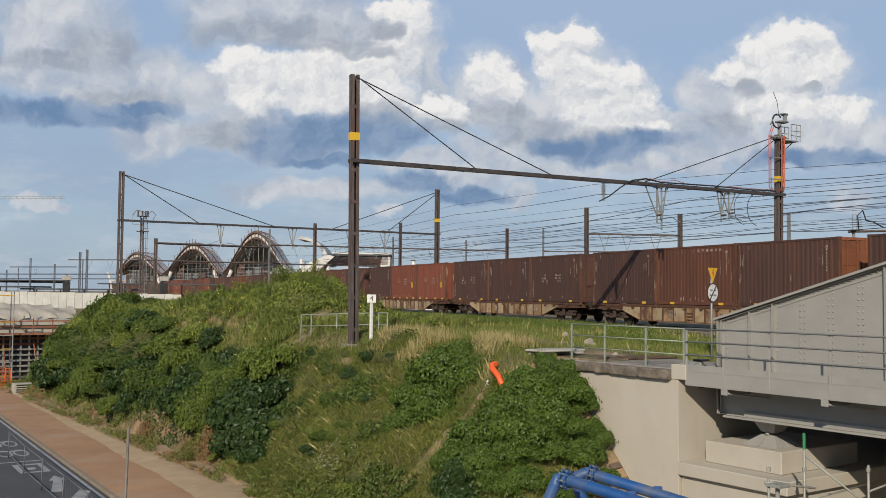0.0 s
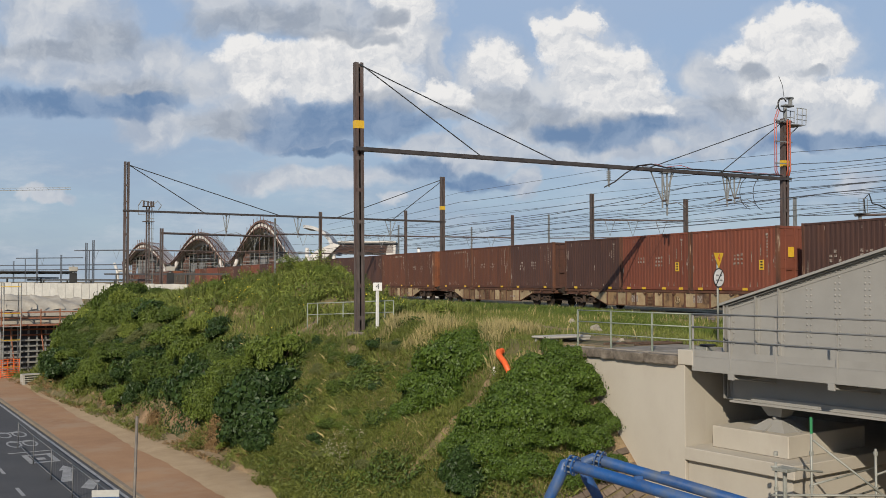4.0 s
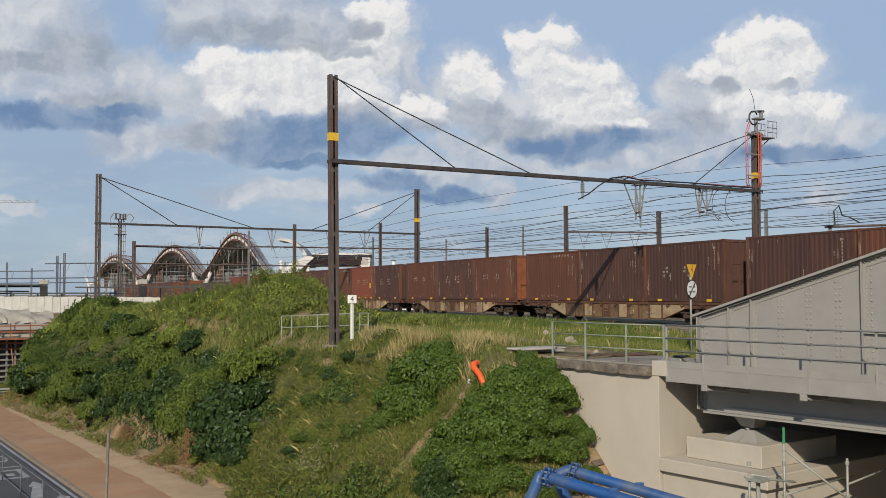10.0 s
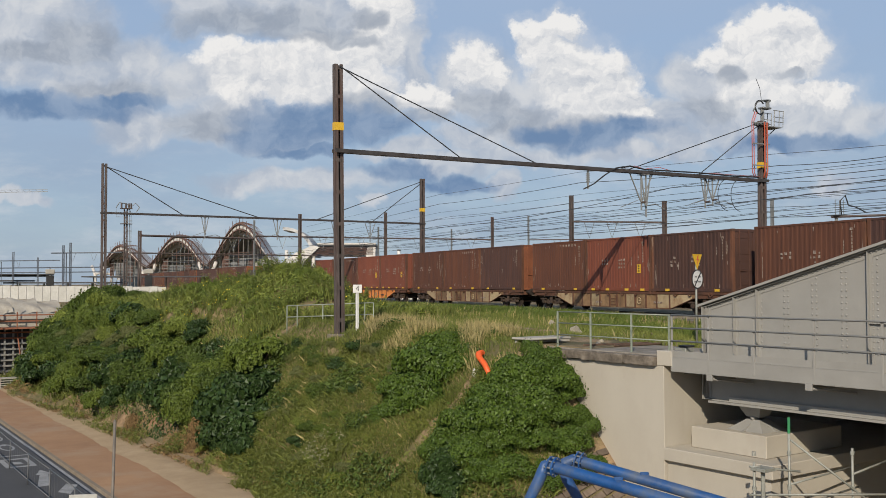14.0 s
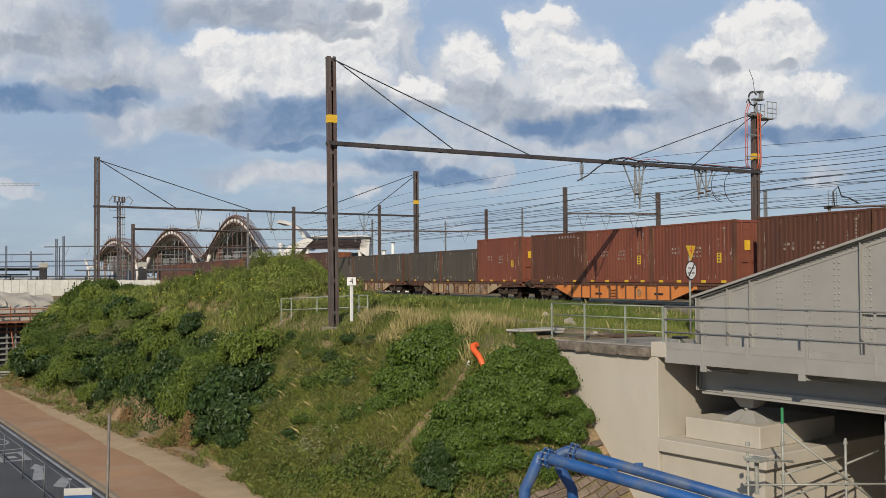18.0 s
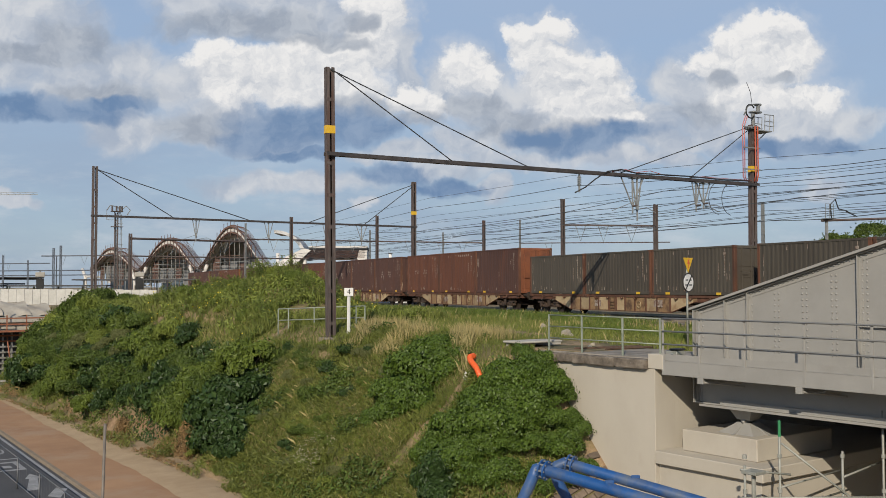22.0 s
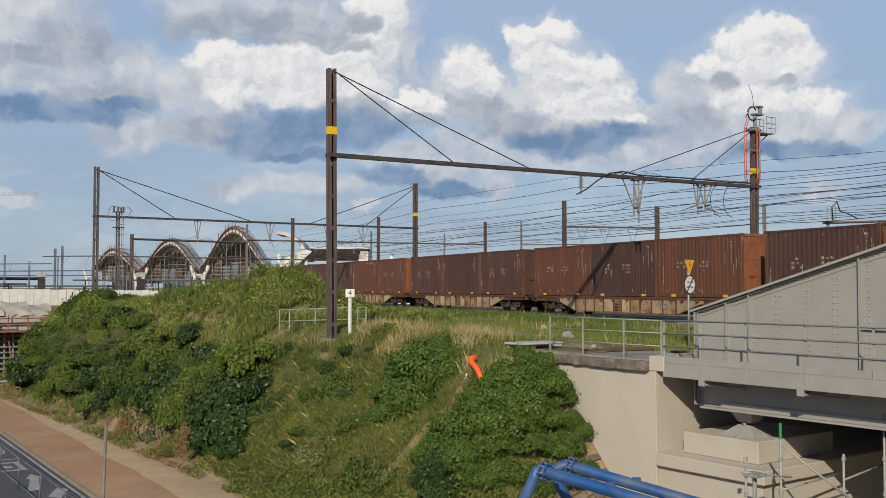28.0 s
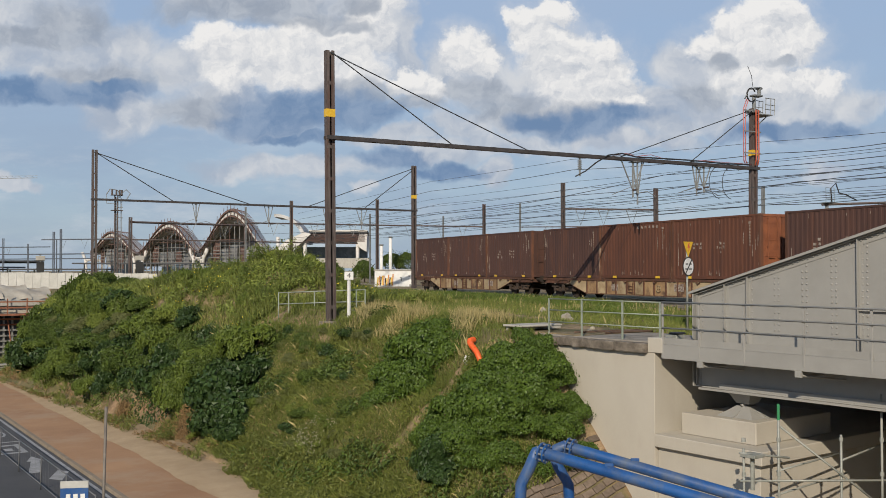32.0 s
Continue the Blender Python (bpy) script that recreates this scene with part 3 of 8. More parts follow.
# ---- abutment ----
M_SLAB = surface("old_slab", (0.19, 0.165, 0.135), (0.33, 0.30, 0.255), 1.2, 40, 0.9, bump=0.4, stain=(0.10, 0.085, 0.06), stain_at=(0.5, 0.7), stain_scale=1.5)
abutment = thing("abutment", BR, "smooth beige concrete bridge abutment with a bearing shelf", "abutment", kind="structure")
part("wing_wall", Mesh().box(0, 0.85, 0.39, 9, -6, -0.68, 0.012), M_CONCRETE, abutment)
part("breast_wall", Mesh().box(0.004, 46, 0.394, 1.6, -6, -0.95, 0.01), M_CONCRETE, abutment)
part("corner_block", Mesh().box(-0.02, 0.5, 0.10, 0.62, -0.68, -0.27, 0.015), M_CONCRETE, abutment)
part("shelf", Mesh().box(-0.04, 46, -3.05, 0.38, -3.25, -2.90, 0.02), M_CONCRETE, abutment)
part("shelf_wall", Mesh().box(0.12, 46, -2.9, 0.38, -6, -3.252, 0.01), M_CONCRETE, abutment)
part("bearing_plinth", Mesh().box(0.62, 4.0, -2.42, -0.02, -2.898, -2.32, 0.02), M_CONCRETE, abutment)
part("deck_slab", Mesh().box(0.10, 3.2, -0.25, 6.0, -0.62, -0.40, 0.02), M_SLAB, abutment, "weathered concrete slab behind the coping")


def worn_stone(seed):
    """A coping stone with chipped, uneven edges."""
    b = bmesh.new()
    bmesh.ops.create_cube(b, size=1.0)
    bmesh.ops.subdivide_edges(b, edges=b.edges[:], cuts=7, use_grid_fill=True)
    for v in b.verts:
        p = Vector((0.23 + 0.78 * v.co.x, 0.58 + 1.16 * v.co.y, -0.5625 + 0.275 * v.co.z))
        rim = (abs(v.co.x) > 0.49) + (abs(v.co.y) > 0.49) + (abs(v.co.z) > 0.49)
        k = noise.noise(p * 5.0 + Vector((seed, 0, 0))) * 0.022 + noise.noise(p * 14.0 + Vector((seed, 3, 0))) * 0.010
        v.co = p + Vector((v.co.x, v.co.y * 0.3, v.co.z)) * (k - 0.022 * max(0, rim - 1) * (0.6 + noise.noise(p * 8))) * 1.6
    me = bpy.data.meshes.new("coping_stone")
    b.to_mesh(me)
    b.free()
    me.materials.append(M_STONE)
    return me


cops = [worn_stone(k * 7) for k in range(3)]
for i in range(7):
    part("coping_stone", cops[i % 3], None, abutment, at=pose(0.012 * (i % 3), 0.62 + 1.18 * i, -0.008 * (i % 2)))
part("deck_beam", Mesh().box(6.4, 46, -25.6, 0.6, -0.95, -0.62), M_CONCRETE, abutment, "concrete deck carrying the further tracks")
far_abut = solid("far_abutment", Mesh().box(-0.5, 46, -27, -25.5, -6, -0.95, 0.02), M_CONCRETE, "beige concrete abutment across the underpass", "abutment", kind="structure", m=BR)

# ---- steel railway bridge ----
bridge = thing("railway_bridge", BR @ pose(0, 0, -1.6), "light grey riveted steel plate girder railway bridge", "bridge")
BZ = pose(0, 0, 1.6)
YE = -26.0


def girder_top(y):
    return 0.99 + min(-0.16 - y, 6.7) * 0.29


def girder(x):
    web = Mesh()
    prof = [(-0.16, -1.60), (-0.16, 0.96), (-6.86, girder_top(-6.86) - 0.03), (YE, girder_top(-6.86) - 0.03), (YE, -1.60)]
    web.prism(prof, x - 0.012, x + 0.012, "x")
    part("web_plate", web, M_BRIDGE, bridge, at=BZ)
    top = Mesh()
    for a, b in ((-0.06, -6.86), (-6.86, YE)):
        z0, z1 = girder_top(a), girder_top(b)
        top.add([(x + s, y, z + t) for s in (-0.21, 0.21) for y, z in ((a, z0), (b, z1)) for t in (-0.035, 0.03)],
                [(0, 1, 3, 2), (4, 6, 7, 5), (0, 4, 5, 1), (2, 3, 7, 6), (0, 2, 6, 4), (1, 5, 7, 3)])
        for s in (-0.12, 0.02):
            top.add([(x + s + e, y, z + t) for e in (0, 0.10) for y, z in ((a - 0.1, z0 - 0.0), (b, z1)) for t in (-0.06, -0.035)],
                    [(0, 1, 3, 2), (4, 6, 7, 5), (0, 4, 5, 1), (2, 3, 7, 6), (0, 2, 6, 4), (1, 5, 7, 3)])
    part("top_flange", top, M_BRIDGE, bridge, at=BZ)
    part("bottom_flange", Mesh().box(x - 0.30, x + 0.3, YE, -0.46, -1.66, -1.60, 0.006).box(x - 0.13, x + 0.13, YE, -0.20, -1.60, -1.575), M_BRIDGE, bridge, at=BZ)
    part("lower_chord", Mesh().box(x - 0.10, x - 0.07, YE, -1.0, -1.60, -1.46, 0.004), M_BRIDGE, bridge, at=BZ)
    part("end_plate", Mesh().box(x - 0.16, x + 0.16, -0.18, -0.15, -1.60, 0.95, 0.004), M_BRIDGE, bridge, at=BZ)
    part("top_angle", Mesh().prism([(-0.2, girder_top(-0.2) - 0.20), (-0.2, girder_top(-0.2) - 0.17), (-7, girder_top(-7) - 0.17), (-7, girder_top(-7) - 0.20)], x - 0.03, x - 0.012, "x"), M_BRIDGE, bridge, at=BZ)
    rivets = Mesh()
    for i in range(24):
        y = -0.28 - 0.80 * i
        for dy in (0, 0.12):
            for j in range(30):
                z = -1.45 + j * 0.15
                if -0.2 < z < girder_top(y - dy) - 0.28 and -19 < y:
                    rivets.dome((x - 0.014, y - dy, z), 0.030, 0.022, 6, (-1, 0, 0))
    for i in range(90):
        y = -0.3 - 0.14 * i
        rivets.dome((x - 0.032, y, girder_top(y) - 0.115), 0.028, 0.02, 6, (-1, 0, 0))
    part("rivets", rivets, M_BRIDGE, bridge, kind="stuff", at=BZ)
    for i, y in enumerate((-0.26, -1.18, -1.90, -5.0, -8.2, -11.4, -14.6)):
        zt = girder_top(y) - (0.06 if i else 0.10)
        st = Mesh().box(x - 0.13, x - 0.013, y - 0.008, y + 0.008, -0.43 if i else -1.55, zt).box(x - 0.024, x - 0.013, y - 0.09, y + 0.006, -0.43 if i else -1.55, zt)
        if i == 3:
            st.box(x - 0.10, x - 0.014, y - 1.9, y - 0.02, 0.62, 0.635, m=pose(0, 0, 0, 0, 0, 0))
        part("stiffener", st, M_BRIDGE, bridge, at=BZ)


for gx in (1.10, 6.2):
    girder(gx)
floor_beam = Mesh().box(1.14, 6.16, -0.10, 0.10, -1.5, -0.9).data("floor_beam", M_BRIDGE)
for i in range(9):
    part("floor_beam", floor_beam, None, bridge, at=BZ @ pose(0, -1.2 - 2.9 * i, 0))
part("deck_plate", Mesh().box(1.12, 6.18, YE, -0.1, -0.9, -0.78), M_BRIDGE, bridge, at=BZ)
part("walkway_deck", Mesh().box(0.03, 1.08, YE, 0.2, -0.47, -0.44), M_BRIDGE, bridge, at=BZ)
fascia = Mesh().box(0, 0.012, YE, 0.14, -0.80, -0.43, 0.003).box(0, 0.09, YE, 0.14, -0.812, -0.80).box(0, 0.09, YE, 0.14, -0.44, -0.425)
part("fascia_beam", fascia, M_BRIDGE, bridge, at=BZ)
part("toe_board", Mesh().box(0.03, 0.04, YE, 0.14, -0.423, -0.25), M_BRIDGE, bridge, at=BZ)
for i in range(10):
    y = -1.15 - 2.9 * i
    part("bracket", Mesh().box(0.012, 1.08, y - 0.012, y + 0.012, -0.98, -0.82).box(-0.006, 0.06, y - 0.09, y + 0.09, -0.97, -0.80, 0.004), M_BRIDGE, bridge, at=BZ)
    part("knee_brace", Mesh().tube([(0.05, y, -0.92), (1.05, y - 0.6, -1.05)], 0.03, 5), M_BRIDGE, bridge, at=BZ)
# girders added behind the seen span to keep light from under the deck
added_girders = thing("railway_bridge", BR @ pose(0, 0, -1.6), "added grey steel plate girders that darken the space under the bridge", "bridge")
for gx in (7.4, 12.4, 13.6, 18.6):
    part("web_plate", Mesh().box(gx - 0.012, gx + 0.012, YE, -0.2, -1.60, -0.96), M_BRIDGE, added_girders, at=BZ)
    part("bottom_flange", Mesh().box(gx - 0.3, gx + 0.3, YE, -0.2, -1.66, -1.60, 0.006), M_BRIDGE, added_girders, at=BZ)
bridge_rail = thing("bridge_handrail", BR @ pose(0, 0, -0.43), "grey painted steel handrail of three rails along the bridge walkway", "handrail")
for z in (0.72, 0.37, 0.02):
    part("rail", Mesh().tube([(-0.02, 0.10, z + 0.43), (-0.02, YE, z + 0.43)], 0.024, 6), M_BRIDGE, bridge_rail, smooth=True)
for y in (0.10, -1.12, -2.52, -4.20, -5.9, -7.6, -9.3, -11.0, -12.7, -14.4, -16.1, -17.8, -19.5, -21.2):
    part("post", Mesh().box(-0.005, 0.03, y - 0.028, y + 0.028, -0.30, 1.15, 0.004), M_BRIDGE, bridge_rail)
coping_rail = thing("coping_handrail", BR @ pose(0.25, 0, -0.43), "weathered galvanised handrail of three rails on the coping", "handrail")
for z in (1.13, 0.78, 0.42):
    part("rail", Mesh().tube([(0, 4.92, z), (0, 0.36, z)], 0.018, 6), M_GALV_GREEN, coping_rail, smooth=True)
for y in (4.9, 3.45, 1.80, 0.40):
    part("post", Mesh().box(-0.024, 0.024, y - 0.024, y + 0.024, 0, 1.15, 0.004), M_GALV_GREEN, coping_rail)
bearing = thing("bridge_bearing", BR @ pose(1.50, -1.52, -2.32), "beige-painted cast steel rocker bearing on the plinth", "bearing")
for nm, z0, z1, a0, a1 in (("lower_shoe", 0.002, 0.28, 0.56, 0.20), ("upper_shoe", 0.35, 0.658, 0.20, 0.36)):
    vs = [(sx * a, sy * a, z) for z, a in ((z0, a0), (z1, a1)) for sx, sy in ((-1, -1), (1, -1), (1, 1), (-1, 1))]
    part(nm, Mesh().add(vs, [(0, 1, 2, 3), (4, 5, 6, 7)] + [(i, (i + 1) % 4, 4 + (i + 1) % 4, 4 + i) for i in range(4)]), M_BRIDGE, bearing)
part("rocker_pin", Mesh().tube([(-0.24, 0, 0.315), (0.24, 0, 0.315)], 0.05, 10), M_BRIDGE, bearing, smooth=True)
ribs = Mesh()
for s in (-1, 1):
    ribs.prism([(s * 0.18, 0.27), (s * 0.56, 0.05), (s * 0.70, 0.003), (s * 0.1, 0.003)], -0.03, 0.03, "x").prism([(s * 0.18, 0.27), (s * 0.56, 0.05), (s * 0.70, 0.003), (s * 0.1, 0.003)], -0.03, 0.03, "y")
part("rib", ribs, M_BRIDGE, bearing)

# ---- tracks ----
M_RAIL_HEAD = surface("worn_rail", (0.24, 0.20, 0.16), (0.42, 0.37, 0.31), 4, 60, 0.45, 0.4)
TX = 31.12          # centre of the train's track


def track(x, y0, y1, name="track", turn=0.0):
    tr = thing(name, pose(x, 0, -0.6, 0, 0, turn), "rusty running rails on sleepers in brown ballast", "railway track", kind="structure")
    bed = [(-2.3, 0.0), (-1.6, 0.44), (1.6, 0.44), (2.3, 0.0)]
    part("ballast_bed", Mesh().prism(bed, y0, y1, "y"), M_BALLAST, tr)
    for s in (-0.7535, 0.7535):
        prof = [(-0.07, 0.43), (0.07, 0.43), (0.07, 0.445), (0.012, 0.47), (0.012, 0.555), (0.036, 0.565), (0.036, 0.60), (-0.036, 0.60), (-0.036, 0.565), (-0.012, 0.555), (-0.012, 0.47), (-0.07, 0.445)]
        part("rail", Mesh().prism([(a + s, b) for a, b in prof], y0, y1, "y"), M_RAIL_HEAD, tr)
    sl = Mesh()
    for i in range(min(int((y1 - y0) / 0.6), 240)):
        y = max(y0, 5) + 0.6 * i
        sl.box(-1.25, 1.25, y - 0.12, y + 0.12, 0.40, 0.455)
    part("sleepers", sl, M_STONE, tr, kind="stuff")
    return tr


track(TX, -60, 420)
track(TX + 9.2, -60, 420)

# ---- container train ----
M_BROWN = [surface("container_" + n, d, l, 1.3, 45, 0.75, 0.0, bump=0.2, stretch=(1, 1, 0.22), stain=s, stain_at=(0.52, 0.85), stain_scale=0.9, vary=0.12)
           for n, d, l, s in (("dark", (0.054, 0.025, 0.019), (0.088, 0.040, 0.029), (0.125, 0.047, 0.023)),
                              ("rust", (0.084, 0.031, 0.017), (0.135, 0.049, 0.025), (0.055, 0.025, 0.018)),
                              ("red", (0.165, 0.045, 0.024), (0.215, 0.064, 0.034), (0.10, 0.036, 0.024)),
                              ("olive", (0.056, 0.047, 0.036), (0.080, 0.069, 0.053), (0.045, 0.037, 0.03)))]
M_DOOR = surface("container_door_rust", (0.14, 0.045, 0.02), (0.26, 0.088, 0.035), 1.6, 45, 0.75, bump=0.2, stain=(0.10, 0.04, 0.025), vary=0.2)
M_MARK = surface("faded_white_marking", (0.28, 0.23, 0.19), (0.46, 0.41, 0.35), 6, 40, 0.7, bump=0, stain=(0.11, 0.06, 0.04), stain_at=(0.42, 0.60), stain_scale=9)
M_CREAM = surface("wagon_cream", (0.30, 0.215, 0.12), (0.45, 0.36, 0.22), 1.4, 40, 0.8, bump=0.2, stain=(0.17, 0.09, 0.045), stain_at=(0.5, 0.72), stain_scale=1.6, vary=0.2)
M_WAGON = surface("wagon_faded", (0.24, 0.14, 0.065), (0.40, 0.265, 0.135), 1.4, 40, 0.8, bump=0.2, stain=(0.085, 0.045, 0.028), stain_at=(0.48, 0.62), stain_scale=1.1, vary=0.2)
M_WAGON_NEW = surface("wagon_orange", (0.60, 0.19, 0.04), (0.72, 0.27, 0.07), 1.4, 40, 0.7, bump=0.1, stain=(0.30, 0.13, 0.06), stain_at=(0.6, 0.85))
M_SILL = surface("wagon_sill", (0.055, 0.026, 0.016), (0.15, 0.062, 0.032), 2, 40, 0.8, stain=(0.05, 0.03, 0.02))
M_POST = surface("container_post", (0.055, 0.025, 0.016), (0.16, 0.062, 0.030), 2.5, 45, 0.75, bump=0.2, stretch=(1, 1, 0.3), stain=(0.36, 0.27, 0.19), stain_at=(0.60, 0.70), stain_scale=1.6, vary=0.3)
M_BOGIE = surface("bogie_frame", (0.030, 0.020, 0.015), (0.115, 0.075, 0.050), 4, 40, 0.8, 0.1, stain=(0.02, 0.015, 0.012), stain_at=(0.5, 0.7), stain_scale=2)
LEN, WID = 6.058, 2.438


def container(high, mat, doors, marks, red):
    """A 20-foot container, its door end towards -y."""
    c = thing("container", pose(0, 0, 0), "", "container")
    hl, hw = LEN / 2, WID / 2
    n = 22
    for s in (-1, 1):
        prof, y = [], -hl + 0.16
        step = (LEN - 0.32) / n
        for i in range(n):
            prof += [(s * (hw - 0.012), y), (s * (hw - 0.012), y + step * 0.34), (s * (hw - 0.026), y + step * 0.5), (s * (hw - 0.026), y + step * 0.84)]
            y += step
        prof.append((s * (hw - 0.012), y))
        vs = [(a, b, z) for a, b in prof for z in (0.16, high - 0.10)]
        part("side_panel", Mesh().add(vs, [(2 * i, 2 * i + 1, 2 * i + 3, 2 * i + 2) for i in range(len(prof) - 1)]), mat, c)
        part("top_rail", Mesh().box(s * hw - 0.06 if s > 0 else -hw, s * hw if s > 0 else -hw + 0.06, -hl + 0.1, hl - 0.1, high - 0.10, high - 0.012, 0.006), mat, c)
        part("bottom_rail", Mesh().box(s * hw - 0.07 if s > 0 else -hw, s * hw if s > 0 else -hw + 0.07, -hl + 0.1, hl - 0.1, 0.012, 0.16, 0.006), mat, c)
    vs = [(x, hl - (0.012 if i % 4 < 2 else 0.05), z) for i, x in enumerate(np.linspace(-hw + 0.1, hw - 0.1, 33)) for z in (0.1, high - 0.06)]
    part("end_panel", Mesh().add(vs, [(2 * i, 2 * i + 1, 2 * i + 3, 2 * i + 2) for i in range(32)]), mat, c)
    vs = [(x, y, high - (0.02 if i % 4 < 2 else 0.04)) for i, y in enumerate(np.linspace(-hl + 0.05, hl - 0.05, 45)) for x in (-hw + 0.05, hw - 0.05)]
    part("roof", Mesh().add(vs, [(2 * i, 2 * i + 1, 2 * i + 3, 2 * i + 2) for i in range(44)]), mat, c)
    part("floor", Mesh().box(-hw + 0.06, hw - 0.06, -hl + 0.1, hl - 0.1, 0.05, 0.13), M_SILL, c)
    for sx in (-1, 1):
        for sy in (-1, 1):
            x0, y0 = sx * (hw - 0.08), sy * (hl - 0.085)
            part("corner_post", Mesh().box(x0 - 0.08, x0 + 0.08, y0 - 0.075, y0 + 0.075, 0.12, high - 0.12, 0.008), M_POST, c)
            for z in (0.06, high - 0.06):
                part("corner_casting", Mesh().box(x0 - 0.083, x0 + 0.083, y0 - 0.088, y0 + 0.088, z - 0.06, z + 0.06, 0.01), M_SILL, c)
    part("door_header", Mesh().box(-hw + 0.16, hw - 0.16, -hl + 0.005, -hl + 0.12, high - 0.14, high - 0.015, 0.006), doors, c)
    part("door_sill", Mesh().box(-hw + 0.16, hw - 0.16, -hl + 0.005, -hl + 0.12, 0.01, 0.14, 0.006), doors, c)
    for s in (-1, 1):
        d = Mesh().box(min(s * 0.012, s * (hw - 0.17)), max(s * 0.012, s * (hw - 0.17)), -hl + 0.035, -hl + 0.075, 0.145, high - 0.145, 0.006)
        for k in range(4):
            z = 0.3 + k * (high - 0.75) / 3
            d.box(min(s * 0.1, s * (hw - 0.26)), max(s * 0.1, s * (hw - 0.26)), -hl + 0.022, -hl + 0.036, z, z + 0.28, 0.008)
        dr = part("door", d, doors, c)
        for x in (0.26, 0.80):
            rod = Mesh().tube([(s * x, -hl + 0.0, 0.05), (s * x, -hl + 0.0, high - 0.05)], 0.02, 6)
            for z in (0.16, high * 0.5, high - 0.18):
                rod.box(s * x - 0.05, s * x + 0.05, -hl - 0.012, -hl + 0.03, z - 0.035, z + 0.035)
            rod.box(s * x - 0.02, s * x + 0.34 if s < 0 else s * x + 0.02, -hl - 0.03, -hl - 0.01, 0.95, 1.0)
            part("lock_rod", rod, doors, dr)
    # writing that cannot be read: bars of its size
    if marks:
        mk = Mesh()
        r = random.Random(marks)
        x1 = -hw + 0.010
        for k in range(7):
            mk.box(x1 - 0.012, x1, -hl + 0.64, -hl + 0.70, high - 0.55 - 0.14 * k, high - 0.46 - 0.14 * k)
        for k in range(r.randint(2, 6)):
            mk.box(x1 - 0.012, x1, -hl + 1.06, -hl + 1.10, high - 0.9 - 0.13 * k, high - 0.81 - 0.13 * k)
        mk.box(x1 - 0.012, x1, -hl + 0.60, -hl + 0.76, high - 0.42, high - 0.32)
        if marks % 2:
            for y0 in (-0.75, 0.85):
                for k in range(3):
                    for z in (1.22, 1.42, 1.60)[r.randint(0, 1):]:
                        if r.random() < 0.85:
                            mk.box(x1 - 0.012, x1, y0 + 0.24 * k, y0 + 0.24 * k + r.uniform(0.06, 0.16), z, z + r.uniform(0.07, 0.13))
        for k in range(6):
            mk.box(x1 - 0.012, x1, -2.0 + 0.32 * k, -1.86 + 0.32 * k, high - 0.33, high - 0.20) if marks % 3 == 0 else None
        part("side_lettering", mk, M_MARK, c, "faded white lettering, too worn to read", kind="stuff")
        sc = Mesh()
        for k in range(r.randint(3, 6)):
            y, z = r.uniform(-2.6, 2.6), r.choice((0.2, 0.25, r.uniform(0.5, high - 0.9)))
            sc.box(x1 - 0.010, x1 - 0.002, y, y + r.uniform(0.02, 0.045), z, z + r.uniform(0.08, 0.5 if z > 0.3 else 0.22))
        for k in range(r.randint(5, 8)):
            y = r.choice((-1, 1)) * r.uniform(2.45, 2.9)
            z = r.uniform(0.3, high - 0.9)
            sc.box(x1 - 0.010, x1 - 0.002, y, y + r.uniform(0.015, 0.035), z, z + r.uniform(0.15, 0.6))
        for k in range(r.randint(3, 8)):
            y, top = r.uniform(-2.7, 2.7), r.random() < 0.45
            z = high - 0.35 if top else 0.17
            sc.box(x1 - 0.010, x1 - 0.002, y, y + r.uniform(0.015, 0.03), z, z + r.uniform(0.08, 0.22))
        part("worn_paint", sc, M_MARK, c, "pale scrapes on the ribs", kind="stuff")
    for y in (-1.95, 1.75) if not red else (-2.3, -0.9, 0.9, 2.3):
        part("pocket_marking", Mesh().box(-hw - 0.006, -hw + 0.004, y - 0.17, y + 0.17, 0.025, 0.14), M_YELLOW, c, "yellow lifting mark")
    if red:
        part("side_plate", Mesh().box(-hw - 0.004, -hw + 0.012, -2.15, -1.85, 0.95, 1.40, 0.002), M_YELLOW, c, "yellow plate with dark marks")
        part("door_plate", Mesh().box(-0.62, -0.30, -hl + 0.006, -hl + 0.022, 1.5, 1.95, 0.002), M_YELLOW, c, "yellow plate with dark marks")
        pb = Mesh()
        for k in range(3):
            pb.box(-hw - 0.007, -hw - 0.004, -2.07, -1.93, 1.02 + 0.13 * k, 1.09 + 0.13 * k)
        part("plate_lettering", pb, M_BLACK, c)
    return c


LABELS = {"D": "dark brown weathered corrugated steel container on a flat wagon", "R": "rust-brown corrugated steel container with worn paint on a flat wagon",
          "E": "brick-red corrugated steel container with yellow plates on a flat wagon", "O": "low olive-grey corrugated steel container on a flat wagon"}
KINDS = {}
for key, (h, mi) in {"D": (2.89, 0), "R": (2.89, 1), "E": (2.89, 2), "O": (2.28, 3)}.items():
    for v in range(1 if key in "EO" else 2):
        KINDS[key, v] = tagged(container(h, M_BROWN[mi], M_DOOR if (key == "R" or v) and key != "O" else M_BROWN[mi], 11 * mi + v + 1, key == "E"), LABELS[key], group="containers of the train")


